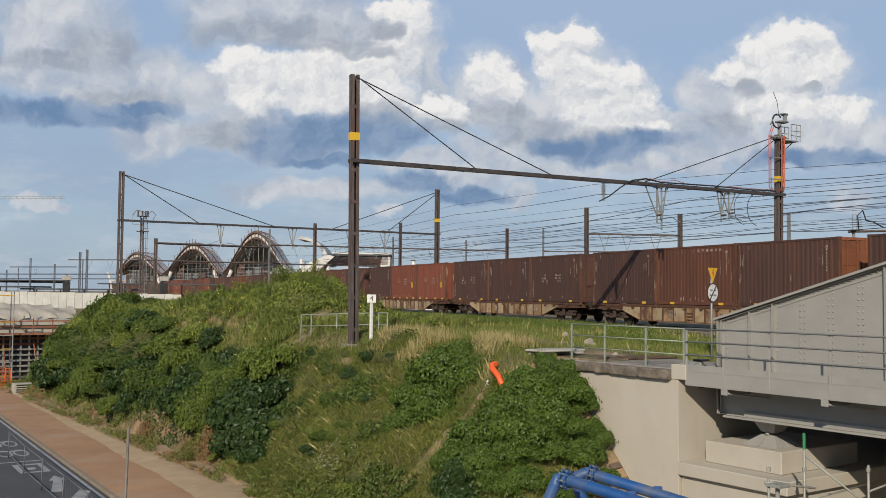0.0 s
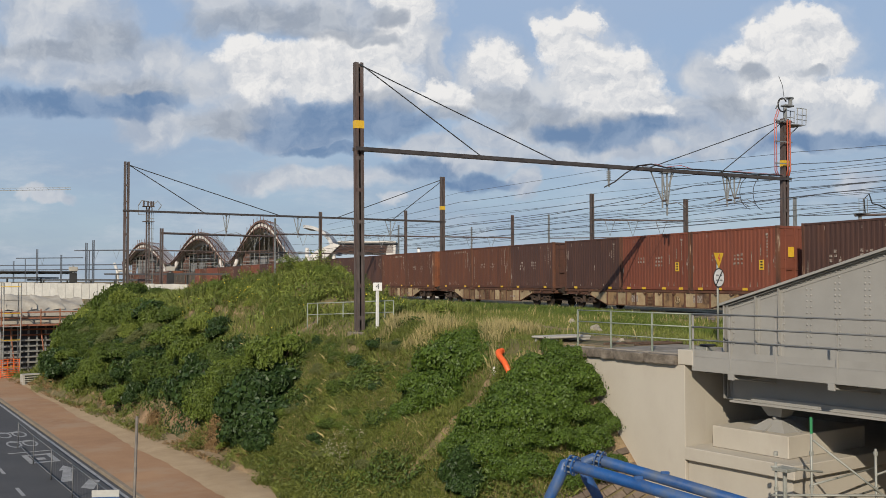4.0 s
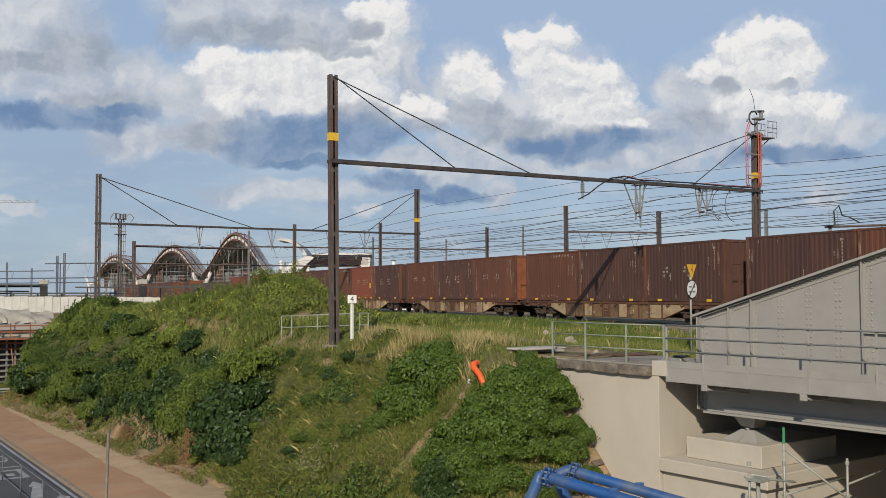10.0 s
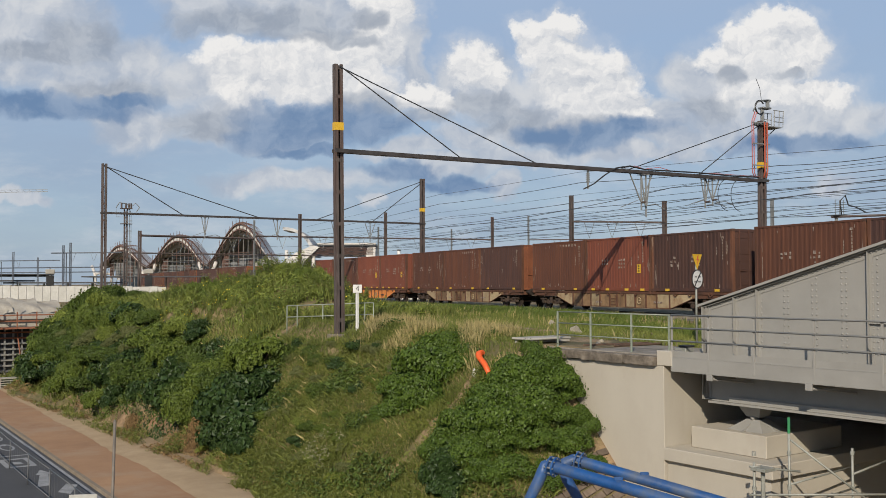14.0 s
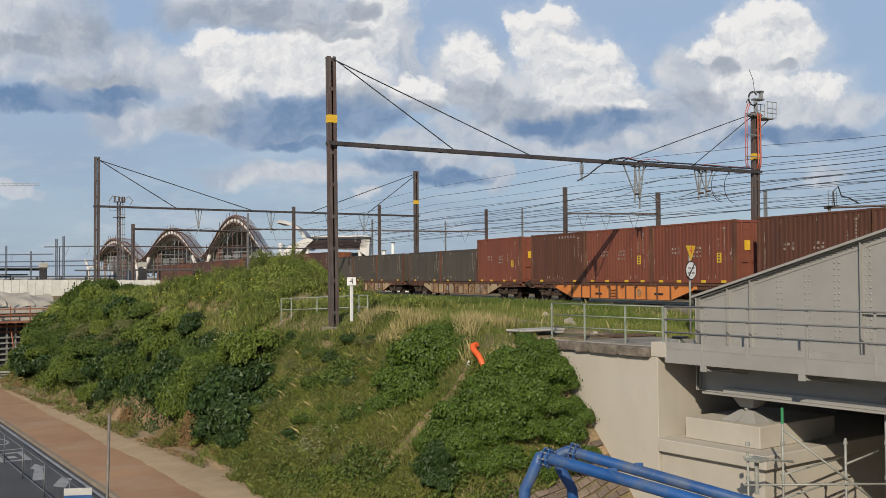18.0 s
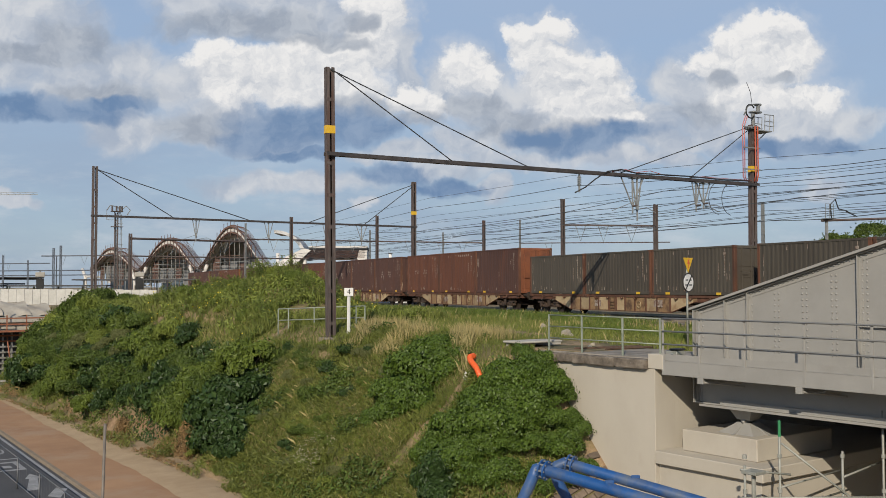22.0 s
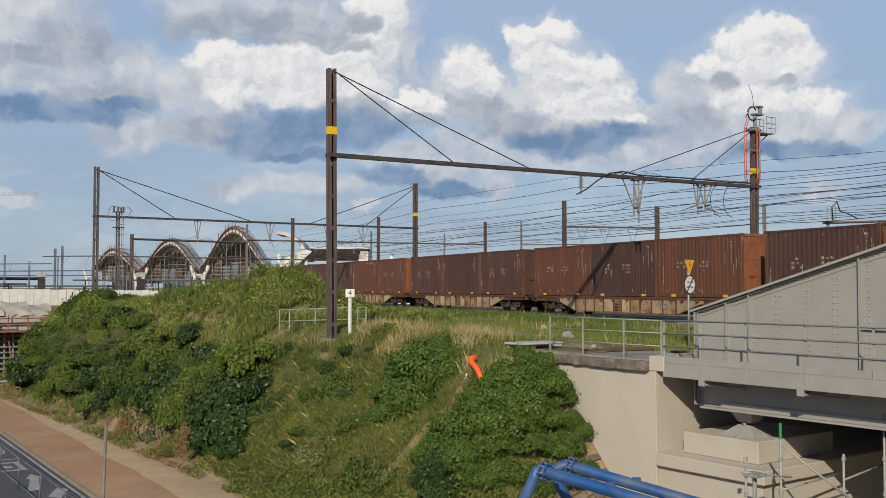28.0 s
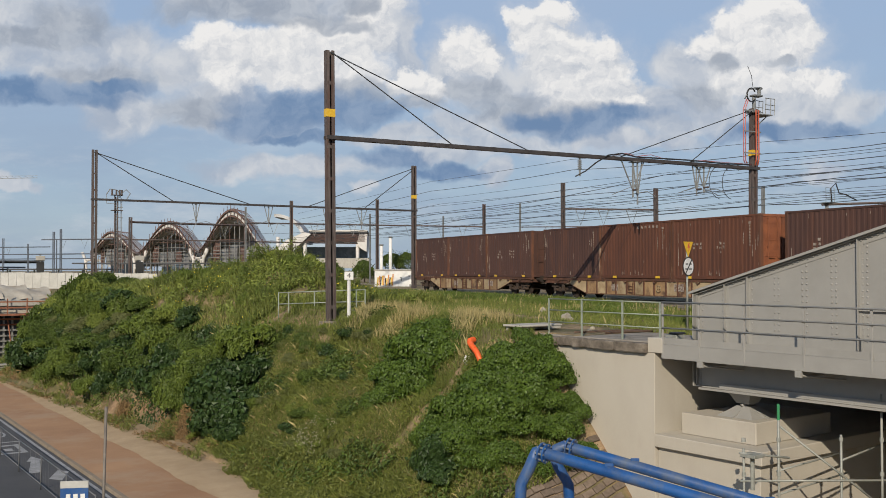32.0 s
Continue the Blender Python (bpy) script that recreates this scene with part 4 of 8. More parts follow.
def wagon(body):
    """A 60-foot container flat wagon with fish-bellied side sills, its middle at y = 0, rails at z = 0."""
    w = thing("flat_wagon", pose(0, 0, 0), "", "freight wagon", "wagons of the train")
    hl = 9.22
    for s in (-1, 1):
        x0, x1 = (1.12, 1.20) if s > 0 else (-1.20, -1.12)
        part("sill", Mesh().box(x0 - 0.02, x1 + 0.02, -hl, hl, 1.02, 1.14, 0.008), M_SILL, w)
        poly = [(-9.0, 1.02), (-9.0, 0.86), (-6.35, 0.84), (-4.55, 0.30), (4.55, 0.30), (6.35, 0.84), (9.0, 0.86), (9.0, 1.02)]
        mid = [(-6.5, 1.02), (-6.5, 0.845), (-6.35, 0.84), (-4.55, 0.30), (4.55, 0.30), (6.35, 0.84), (6.5, 0.845), (6.5, 1.02)]
        part("side_girder", Mesh().prism(mid, x0 + 0.02, x1 - 0.02, "x"), body, w)
        for q in (-1, 1):
            part("end_beam", Mesh().box(x0 + 0.025, x1 - 0.025, min(q * 6.5, q * 9.0), max(q * 6.5, q * 9.0), 0.86, 1.02), M_SILL, w)
        fl = Mesh()
        for (ya, za), (yb, zb) in zip(poly[1:6], poly[2:7]):
            fl.add([(x + e, y, z + t) for e in (0, ) for x in (x0 - 0.02, x1 + 0.02) for y, z in ((ya, za), (yb, zb)) for t in (-0.02, 0.01)],
                   [(0, 1, 3, 2), (4, 6, 7, 5), (0, 4, 5, 1), (2, 3, 7, 6), (0, 2, 6, 4), (1, 5, 7, 3)])
        part("lower_flange", fl, M_SILL, w)
        ribs = (-4.5, -3.45, -2.55, -1.6, -0.75, 0.05, 0.75, 1.7, 2.6, 3.5, 4.5)
        for y in ribs:
            part("stiffener", Mesh().box(x0 - 0.02, x1 + 0.02, y - 0.05, y + 0.05, 0.32, 1.02, 0.006), M_SILL, w)
        if s < 0 and body is not M_WAGON_NEW:
            for k, (ya, yb) in enumerate(zip(ribs, ribs[1:])):
                if k in ((1, 4, 6, 8) if body is M_WAGON else (0, 3, 7)):
                    part("panel", Mesh().box(x0 + 0.004, x0 + 0.03, ya + 0.06, yb - 0.06, 0.34, 1.0, 0.004), M_CREAM, w, "faded cream panel")
            for q in (-1, 1):
                part("panel", Mesh().prism([(q * 4.56, 0.36), (q * 4.72, 0.36), (q * 6.2, 0.80), (q * 6.2, 1.0), (q * 4.56, 1.0)], x0 + 0.004, x0 + 0.03, "x"), M_CREAM, w, "faded cream panel")
        for y in (-9.0, -3.25, -2.85, 2.85, 3.25, 9.0):
            part("container_spigot", Mesh().box(x0 - 0.05, x1 + 0.05, y - 0.12, y + 0.12, 1.00, 1.152, 0.01), M_SILL, w)
        if s < 0:
            hook = Mesh().tube([(s * 1.24, -0.14, 1.0), (s * 1.26, 0, 0.92), (s * 1.24, 0.14, 1.03)], 0.03, 5).data("rope_hook", M_SILL)
            for y in (-7.6, -6.1, -5.0, -1.7, -0.5, 0.8, 1.9, 5.2, 6.3, 7.5):
                part("rope_hook", hook, None, w, at=pose(0, y, 0))
        if s < 0:
            st = Mesh()
            for z in (0.42, 0.58, 0.74):
                st.box(-1.235, -1.20, 0.15, 0.60, z, z + 0.03)
            for y in (0.15, 0.58):
                st.box(-1.235, -1.22, y, y + 0.03, 0.38, 0.95)
            part("step", st, M_SILL, w)
            for ya, yb, za in ((-3.9, -3.2, 0.55), (1.5, 2.1, 0.5)):
                part("data_panel", Mesh().box(-1.205, -1.18, ya, yb, za, za + (0.35 if body is M_WAGON else 0.1), 0.002), M_BLACK if body is M_WAGON_NEW else M_MARK, w, "panel of worn lettering")
            ringm = Mesh().tube([(-1.235, -2.0 + 0.17 * math.cos(a), 0.66 + 0.17 * math.sin(a)) for a in np.linspace(0, 2 * math.pi, 13)], 0.018, 5)
            ringm.tube([(-1.235, -2.17, 0.66), (-1.235, -1.83, 0.66)], 0.012, 4).tube([(-1.235, -2.0, 0.49), (-1.235, -2.0, 0.83)], 0.012, 4).tube([(-1.235, -2.0, 0.66), (-1.1, -2.0, 0.66)], 0.03, 5)
            part("handbrake_wheel", ringm, M_CREAM, w, "cream handbrake wheel")
    deck = Mesh().box(-0.35, 0.35, -9.2, 9.2, 0.80, 1.10)
    for y in (-9.1, -6.2, -3.05, 0, 3.05, 6.2, 9.1):
        deck.box(-1.12, 1.12, y - 0.1, y + 0.1, 0.86, 1.06)
    part("underframe", deck, M_SILL, w)
    for s in (-1, 1):
        for x in (-0.875, 0.875):
            part("buffer", Mesh().tube([(x, s * 9.2, 1.04), (x, s * 9.62, 1.04)], 0.09, 8).tube([(x, s * 9.62, 1.04), (x, s * 9.84, 1.04)], 0.06, 8).tube([(x, s * 9.80, 1.04), (x, s * 9.85, 1.04)], 0.22, 12), M_BLACK_METAL, w)
        part("coupling", Mesh().tube([(0, s * 9.2, 1.0), (0, s * 9.8, 0.92)], 0.06, 6).tube([(0.4, s * 9.25, 0.9), (0.42, s * 9.5, 0.55), (0.5, s * 9.85, 0.7)], 0.03, 5), M_BLACK_METAL, w)
        bg_ = Mesh()
        y = s * 7.1
        for x in (-1.0, 1.0):
            bg_.prism([(y - 1.35, 0.62), (y - 1.2, 0.70), (y - 0.55, 0.62), (y - 0.35, 0.42), (y + 0.35, 0.42), (y + 0.55, 0.62), (y + 1.2, 0.70), (y + 1.35, 0.62), (y + 1.2, 0.5), (y + 0.5, 0.34), (y - 0.5, 0.34), (y - 1.2, 0.5)], x - 0.05, x + 0.05, "x")
            for dy in (-0.9, 0.9):
                bg_.box(x - 0.1, x + 0.12, y + dy - 0.15, y + dy + 0.15, 0.36, 0.64, 0.04)
                for e in (-0.24, 0.24):
                    bg_.tube([(x, y + dy + e, 0.40), (x, y + dy + e, 0.60)], 0.065, 7)
        for x in (-1.13, 1.13):
            for dy in (-0.9, 0.9):
                bg_.tube([(x - 0.02, y + dy, 0.48), (x + 0.02, y + dy, 0.48)], 0.13, 10).box(x - 0.03, x + 0.03, y + dy - 0.34, y + dy + 0.34, 0.60, 0.68)
            bg_.box(x - 0.02, x + 0.02, y - 0.14, y + 0.14, 0.40, 0.76).tube([(x, y - 1.5, 0.78), (x, y + 1.5, 0.78)], 0.022, 5)
        bg_.box(-0.95, 0.95, y - 0.2, y + 0.2, 0.45, 0.74)
        bogie = part("bogie", bg_, M_BOGIE, w)
        for dy in (-0.9, 0.9):
            ws_ = Mesh().tube([(-0.8, 0, 0), (0.8, 0, 0)], 0.08, 8)
            for x in (-0.78, 0.78):
                ws_.tube([(x - 0.06, 0, 0), (x + 0.06, 0, 0)], 0.46, 20)
                ws_.tube([(x * 0.97 - 0.03, 0, 0), (x * 0.97 + 0.0, 0, 0)], 0.485, 20)
                for k in range(6):
                    q = k * math.pi / 3
                    ws_.box(x - 0.075, x + 0.075, 0.22 * math.cos(q) - 0.04, 0.22 * math.cos(q) + 0.04, 0.22 * math.sin(q) - 0.04, 0.22 * math.sin(q) + 0.04)
            part("wheelset", ws_, M_BLACK_METAL, bogie, at=pose(0, y + dy, 0.46))
    return w


M_DULL = surface("wagon_dull", (0.15, 0.085, 0.042), (0.29, 0.185, 0.095), 1.4, 40, 0.8, bump=0.2, stain=(0.04, 0.026, 0.018), stain_at=(0.45, 0.7), stain_scale=1.2, vary=0.25)
WAGONS = {"dull": tagged(wagon(M_DULL), "dull rust-brown container flat wagon with fish-bellied sides"),
          "old": tagged(wagon(M_WAGON), "rust-streaked ochre container flat wagon with fish-bellied sides"),
          "new": tagged(wagon(M_WAGON_NEW), "fresh orange container flat wagon with fish-bellied sides")}
# containers of each wagon, from its leading end back; the last wagon first
LOADS = ["DDD", "RRD", "DDD", "RDR", "DDD", "DRR", "OOO", "EOO", "EER", "DRR", "DER", "RDR", "DDR", "RRD", "DRR", "EED", "DDD", "DRD", "RDD", "DRD"]
PITCH, TAIL = 19.715, 61.67
# seconds and the metres that the train has gone
GONE = [(0, 0.0), (2, 17.7), (4, 35.6), (6, 54.0), (8, 73.4), (10, 93.1), (12, 113.0), (14, 132.7), (17, 162.6), (20, 192.7), (22, 212.3), (24, 232.0), (28, 271.8), (30, 292.2), (32, 312.5)]
TRAIN = []          # thing, y at the start, height
rng = random.Random(8)
used_wagon, used_box = set(), set()
for j, load in enumerate(LOADS):
    lead = TAIL + 302.7 - PITCH * j
    kind = "new" if j == 8 else "dull" if j in (9, 10, 11, 12, 13, 14, 18) else "old"
    wg = WAGONS[kind] if kind not in used_wagon else copy_thing(WAGONS[kind], pose(0, 0, 0))
    used_wagon.add(kind)
    TRAIN.append((wg, lead + 9.13, 0.0))
    for k, key in enumerate(load):
        v = (key, (j + k) % 2 if key in "DR" else 0)
        bx = KINDS[v] if v not in used_box else copy_thing(KINDS[v], pose(0, 0, 0))
        used_box.add(v)
        TRAIN.append((bx, lead + LEN / 2 + 6.125 * k, 1.156))
for ob, y, z in TRAIN:
    ob.matrix_world = pose(TX, y, z)

# ---- overhead line ----
M_BEAM = surface("beam_steel", (0.035, 0.030, 0.030), (0.10, 0.088, 0.085), 2.5, 50, 0.6, 0.3)
BATTEN = {}


def lattice_mast(m, high, w=0.30, band=None, mat=None, label="brown steel catenary mast of two channels", lean=0.0, plates=False):
    t = thing("catenary_mast", m @ pose(0, 0, 0, 0, lean, 0), label, "catenary mast", "catenary masts")
    mat = mat or M_MAST
    fl = w * 0.40
    for s in (-1, 1):
        ch = Mesh().box(min(s * w / 2, s * (w / 2 - 0.014)), max(s * w / 2, s * (w / 2 - 0.014)), -0.12, 0.12, 0.02, high, 0.004)
        for e in (-0.12, 0.104):
            ch.box(min(s * w / 2, s * (w / 2 - fl)), max(s * w / 2, s * (w / 2 - fl)), e, e + 0.016, 0.02, high)
        part("channel", ch, mat, t)
    if plates:
        if w not in BATTEN:
            BATTEN[w] = Mesh().box(-w / 2, w / 2, -0.126, -0.12, 0, 0.14).data("batten_plate", mat)
        for i in range(int(high / 1.3)):
            part("batten_plate", BATTEN[w], None, t, at=pose(0, 0, 0.5 + 1.3 * i))
    part("footing", Mesh().box(-0.4, 0.4, -0.35, 0.35, -0.5, 0.0, 0.03), M_SLAB, t, "concrete footing")
    if band:
        part("yellow_band", Mesh().box(-w / 2 - 0.016, w / 2 + 0.016, -0.13, 0.13, band, band + 0.32), M_YELLOW, t, "yellow painted band")
    return t


def portal(name, a, b, zb, za_top, zb_top, stays, left_m, right_m):
    """A beam between two masts, hung from their tops by stay rods."""
    a, b = Vector((*a, zb)), Vector((*b, zb))
    d = (b - a)
    n = d.normalized()
    p = thing(name, Matrix.Translation(a), "brown steel portal beam carrying the overhead wires", "portal beam", "portal beams")
    side = Vector((-n.y, n.x, 0))
    L_ = d.length
    m = Matrix((( n.x, side.x, 0, 0), (n.y, side.y, 0, 0), (0, 0, 1, 0), (0, 0, 0, 1)))
    bm_ = Mesh().box(-0.25, L_ + 0.3, -0.17, -0.14, -0.07, 0.07, m=m).box(-0.25, L_ + 0.3, 0.14, 0.17, -0.07, 0.07, m=m).box(-0.25, L_ + 0.3, -0.172, -0.10, 0.07, 0.082, m=m)
    part("beam", bm_, M_BEAM, p)
    pl = Mesh()
    for i in range(int(L_ / 1.5)):
        pl.box(0.4 + 1.5 * i, 0.55 + 1.5 * i, -0.13, 0.13, 0.05, 0.065, m=m).box(0.4 + 1.5 * i, 0.55 + 1.5 * i, -0.13, 0.13, -0.065, -0.05, m=m)
    part("tie_plate", pl, M_MAST, p)
    for s0, top, f in stays:
        o = Vector((0, 0, top - zb)) if s0 == 0 else d + Vector((0, 0, top - zb))
        part("stay_rod", Mesh().tube([o, d * f + Vector((0, 0, 0.07))], 0.026 if a.y < 60 else 0.038, 5), M_WIRE, p)
    return p, a, d, n, side


TURN = 5.6
mast_a = lattice_mast(pose(12.27, 37.54, -0.45, 0, 0, TURN), 11.0, 0.365, 8.29, lean=-0.5, plates=True)
mast_b = lattice_mast(pose(36.38, 39.74, -0.45, 0, 0, TURN), 10.64, 0.42, 8.1, lean=0.8, plates=True)
port1 = portal("portal_beam", (12.21, 37.39), (36.48, 39.70), 6.98, 0, 0, [(0, 10.48, 0.235), (0, 10.43, 0.40), (1, 10.14, 0.62), (1, 10.10, 0.81)], None, None)
mast_c = lattice_mast(pose(6.80, 80.2, -0.45, 0, 0, TURN), 11.55, 0.42, None, plates=True)
mast_d = lattice_mast(pose(35.5, 83.7, -0.45, 0, 0, TURN), 11.9, 0.44, 8.8, plates=True)
port2 = portal("portal_beam", (6.8, 80.2), (35.5, 83.7), 7.2, 0, 0, [(0, 10.95, 0.215), (0, 10.9, 0.44), (1, 11.2, 0.63), (1, 11.1, 0.82)], None, None)

# fittings that hang under the first portal beam
P1A, P1D = Vector((12.21, 37.39, 6.98)), Vector((24.27, 2.31, 0))
P2A, P2D = Vector((6.8, 80.2, 7.2)), Vector((28.7, 3.5, 0))


def dropper(a, d, f, low, wide=0.45, arms=True):
    """A V-shaped cantilever bracket with its insulators, hanging from the beam."""
    n = d.normalized()
    o = a + d * f
    t = thing("catenary_bracket", Matrix.Translation(o), "grey steel catenary bracket hanging from the portal beam", "catenary bracket", "catenary brackets")
    L_ = (7.1 - low) * 0.97
    part("hanger", Mesh().tube([(0, 0, 0.1), (0, 0, -L_)], 0.045, 6), M_MAST_GREY, t)
    part("clamp", Mesh().box(-0.1, 0.1, -0.22, 0.22, -0.125, -0.101), M_MAST_GREY, t)
    for s in (-1, 1):
        part("strut", Mesh().tube([n * s * wide, n * s * 0.03 + Vector((0, 0, -L_ * 0.78))], 0.035, 5), M_MAST_GREY, t)
    if arms:
        part("insulator", Mesh().tube([(0, 0, -L_ * 0.8), (0, -0.35, -L_ * 0.8)], 0.05, 8), M_MAST, t)
        part("registration_arm", Mesh().tube([n * 0.1 + Vector((0, 0, -L_ * 0.9)), n * 0.9 + Vector((0, 0, -L_ * 0.82)), n * 1.5 + Vector((0, 0, -L_ * 0.95))], 0.022, 5), M_MAST_GREY, t)
        part("steady_arm", Mesh().tube([n * -0.1 + Vector((0, 0, -L_ * 0.72)), n * -1.3 + Vector((0, 0, -L_ * 0.95))], 0.018, 5), M_MAST_GREY, t)
    return t


dropper(P1A, P1D, 0.655, 5.2, 0.75)
dropper(P1A, P1D, 0.667, 4.85, 0.3, False)
dropper(P1A, P1D, 0.829, 5.45, 0.3)
dropper(P1A, P1D, 0.850, 5.6, 0.5)
for f, w in ((0.50, 0.4), (0.69, 0.4), (0.81, 0.55), (0.28, 0.3)):
    dropper(P2A, P2D, f, 5.2, w)
ins = thing("line_insulator", Matrix.Translation(P1A + P1D * 0.521), "grey ribbed post insulator under the portal beam", "insulator")
part("hanger", Mesh().tube([(0, 0, -0.1), (0, 0, -0.95)], 0.05, 6), M_MAST_GREY, ins)
rib = Mesh()
for k in range(5):
    rib.tube([(0, 0, -0.22 - 0.09 * k), (0, 0, -0.26 - 0.09 * k)], 0.10, 10)
part("ribs", rib, M_MAST_GREY, ins)
# looped feeders along the beam
M_PINK = surface("pink_cable", (0.36, 0.10, 0.10), (0.50, 0.17, 0.16), 3, 30, 0.5)
loop = thing("feeder_cable", Matrix.Translation(P1A), "black feeder cable looped over the portal beam", "cable")
pts = [P1D * f + Vector((0, -0.2, z)) for f, z in ((0.505, -1.0), (0.53, -0.72), (0.555, -0.3), (0.585, 0.1), (0.62, 0.24), (0.66, 0.12), (0.72, 0.14), (0.80, 0.16), (0.9, 0.12), (0.98, 0.15))]
part("cable", Mesh().tube(pts, 0.035, 6), M_BLACK, loop, smooth=True)
part("cable", Mesh().tube([P1D * f + Vector((0, -0.1, z)) for f, z in ((0.6, 0.12), (0.635, 0.28), (0.66, 0.16), (0.70, 0.3), (0.74, 0.13), (0.85, 0.2), (0.99, 0.2))], 0.016, 6), M_PINK, loop, "dull red cable", smooth=True)
for f in (0.895, 0.93):
    ringp = [P1D * f + Vector((0.75 * math.cos(q) * (1 if f < 0.9 else 0.9), -0.1, -0.85 + 0.85 * math.sin(q))) for q in np.linspace(0.9, 4.6, 14)]
    part("hanging_loop", Mesh().tube(ringp, 0.018, 5), M_WIRE, loop)

# switch gear on the mast at the far end of the beam
M_PIPE = surface("red_cable", (0.33, 0.06, 0.03), (0.44, 0.10, 0.05), 3, 30, 0.5)
gear = thing("mast_switchgear", pose(36.48, 39.70, 6.98, 0, 0, TURN), "switchgear with cable pipes and a railed platform on the mast top", "switchgear")
for x in (-0.86, -0.72):
    part("cable_pipe", Mesh().tube([(x + 0.15, -0.1, 0.15), (x, -0.1, 0.4), (x, -0.1, 3.1), (x + 0.25, -0.1, 3.65)], 0.028, 6), M_PINK, gear, "pink-red cable pipe", smooth=True)
for x in (-0.09, 0.10):
    part("cable_pipe", Mesh().tube([(x - 0.1, -0.26, 0.15), (x, -0.26, 0.5), (x, -0.26, 3.1)], 0.042, 6), M_PIPE, gear, "orange-red cable pipe", smooth=True)
for z in (0.75, 1.9, 3.0):
    part("pipe_clamp", Mesh().box(-0.95, 0.3, -0.25, -0.2, z, z + 0.06), M_MAST_GREY, gear)
plat = part("platform", Mesh().box(0.1, 1.05, -0.4, 0.4, 2.85, 2.90), M_MAST_GREY, gear)
for y in (-0.4, 0.4):
    for z in (0.25, 0.5, 0.85):
        part("guard_rail", Mesh().tube([(0.45, y, 2.90 + z), (1.2, y, 2.90 + z)], 0.022, 5), M_MAST_GREY, plat)
    for x in (0.48, 0.85, 1.15):
        part("guard_post", Mesh().tube([(x, y, 2.88), (x + 0.05, y, 3.77)], 0.022, 5), M_MAST_GREY, plat)
part("brace", Mesh().tube([(0.2, 0, 2.25), (1.0, 0, 2.85)], 0.03, 5), M_MAST_GREY, gear)
part("switch_body", Mesh().box(-0.35, 0.30, -0.25, 0.25, 2.95, 3.10, 0.03).tube([(0.05, 0, 3.05), (0.05, 0, 3.9)], 0.10, 8).box(-0.1, 0.55, -0.2, 0.2, 3.85, 3.95, 0.03), M_MAST_GREY, gear)
part("insulator", Mesh().tube([(0.45, 0, 3.9), (0.45, 0, 4.35)], 0.10, 8).tube([(0.2, 0, 4.3), (0.65, 0, 4.35)], 0.07, 8), M_MAST_GREY, gear)
coil = [(-0.25 + 0.33 * math.cos(q), -0.1, 3.9 + 0.36 * math.sin(q)) for q in np.linspace(0.6, 5.6, 16)]
part("cable_bow", Mesh().tube(coil, 0.04, 6), M_BLACK, gear, smooth=True)
part("cable_bow", Mesh().tube([(-0.75, -0.1, 3.65), (-0.45, -0.1, 4.15), (0.0, -0.1, 4.3), (0.4, -0.1, 4.35)], 0.035, 6), M_MAST_GREY, gear, smooth=True)
part("whip_aerial", Mesh().tube([(0.0, 0, 4.25), (-0.12, 0, 4.95), (-0.4, 0, 5.45)], 0.014, 4), M_WIRE, gear)

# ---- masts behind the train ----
# steel beyond 150 m: the blue of distance haze is put into its colour
M_HAZED_STEEL = surface("hazed_galvanised", (0.085, 0.10, 0.125), (0.15, 0.17, 0.20), 2, 30, 0.6, 0.2)
FAR_MASTS = [(30.1, 106.5, 9.5, 0), (42.6, 112.1, 10.4, 0), (54.8, 106.9, 9.8, 0), (63.8, 113.8, 10.6, 1), (45.2, 72.9, 9.3, 0), (49.7, 65.6, 8.4, 0), (54.3, 58.1, 8.1, 1),
             (25.4, 108.7, 8.8, 1), (12.3, 103.6, 7.1, 0), (45.3, 121.9, 9.2, 1), (62.7, 136.2, 10.0, 1), (0.8, 195.6, 7.6, 0), (5.5, 215.4, 7.1, 0), (7.7, 159.9, 7.6, 0),
             (8.7, 159.5, 8.0, 0), (-1.5, 240.3, 6.7, 1), (-4.3, 263.3, 6.6, 0), (9.2, 181.1, 7.0, 1)]
for x, y, top, thin in FAR_MASTS:
    lattice_mast(pose(x, y, -0.45, 0, 0, TURN), top + 0.45, 0.16 if thin else 0.34, None, M_HAZED_STEEL if y > 150 else M_MAST_GREY if thin else None,
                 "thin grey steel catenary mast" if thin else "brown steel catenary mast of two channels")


def cross_beam(p, q, r=0.07, hang=()):
    p, q = Vector(p), Vector(q)
    t = thing("cross_beam", Matrix.Translation(p), "dark steel cross beam between catenary masts", "cross beam", "cross beams of the yard")
    part("beam", Mesh().tube([(0, 0, 0), q - p], r, 5), M_HAZED_STEEL if p.y > 150 else M_MAST, t)
    for f in hang:
        o = (q - p) * f
        n = (q - p).normalized()
        part("hanger", Mesh().tube([o + n * -0.5, o + Vector((0, 0, -1.4)), o + n * 0.5], 0.035, 4), M_MAST_GREY, t)
    return t


cross_beam((45.2, 72.9, 7.0), (49.7, 65.6, 6.6), 0.08, (0.2, 0.45, 0.75))
cross_beam((42.6, 112.1, 7.2), (54.8, 106.9, 7.0), 0.09, (0.3, 0.6, 0.8))
cross_beam((63.8, 113.8, 7.4), (78.0, 100.0, 7.2), 0.07, (0.2,))
cross_beam((25.4, 108.7, 7.0), (42.6, 112.1, 7.2), 0.09, (0.2, 0.5, 0.8))
cross_beam((12.3, 103.6, 6.6), (25.4, 108.7, 6.7), 0.12, (0.5, 0.8))
cross_beam((12.0, 110.0, 5.0), (40.0, 112.0, 4.9), 0.08, (0.3, 0.7))
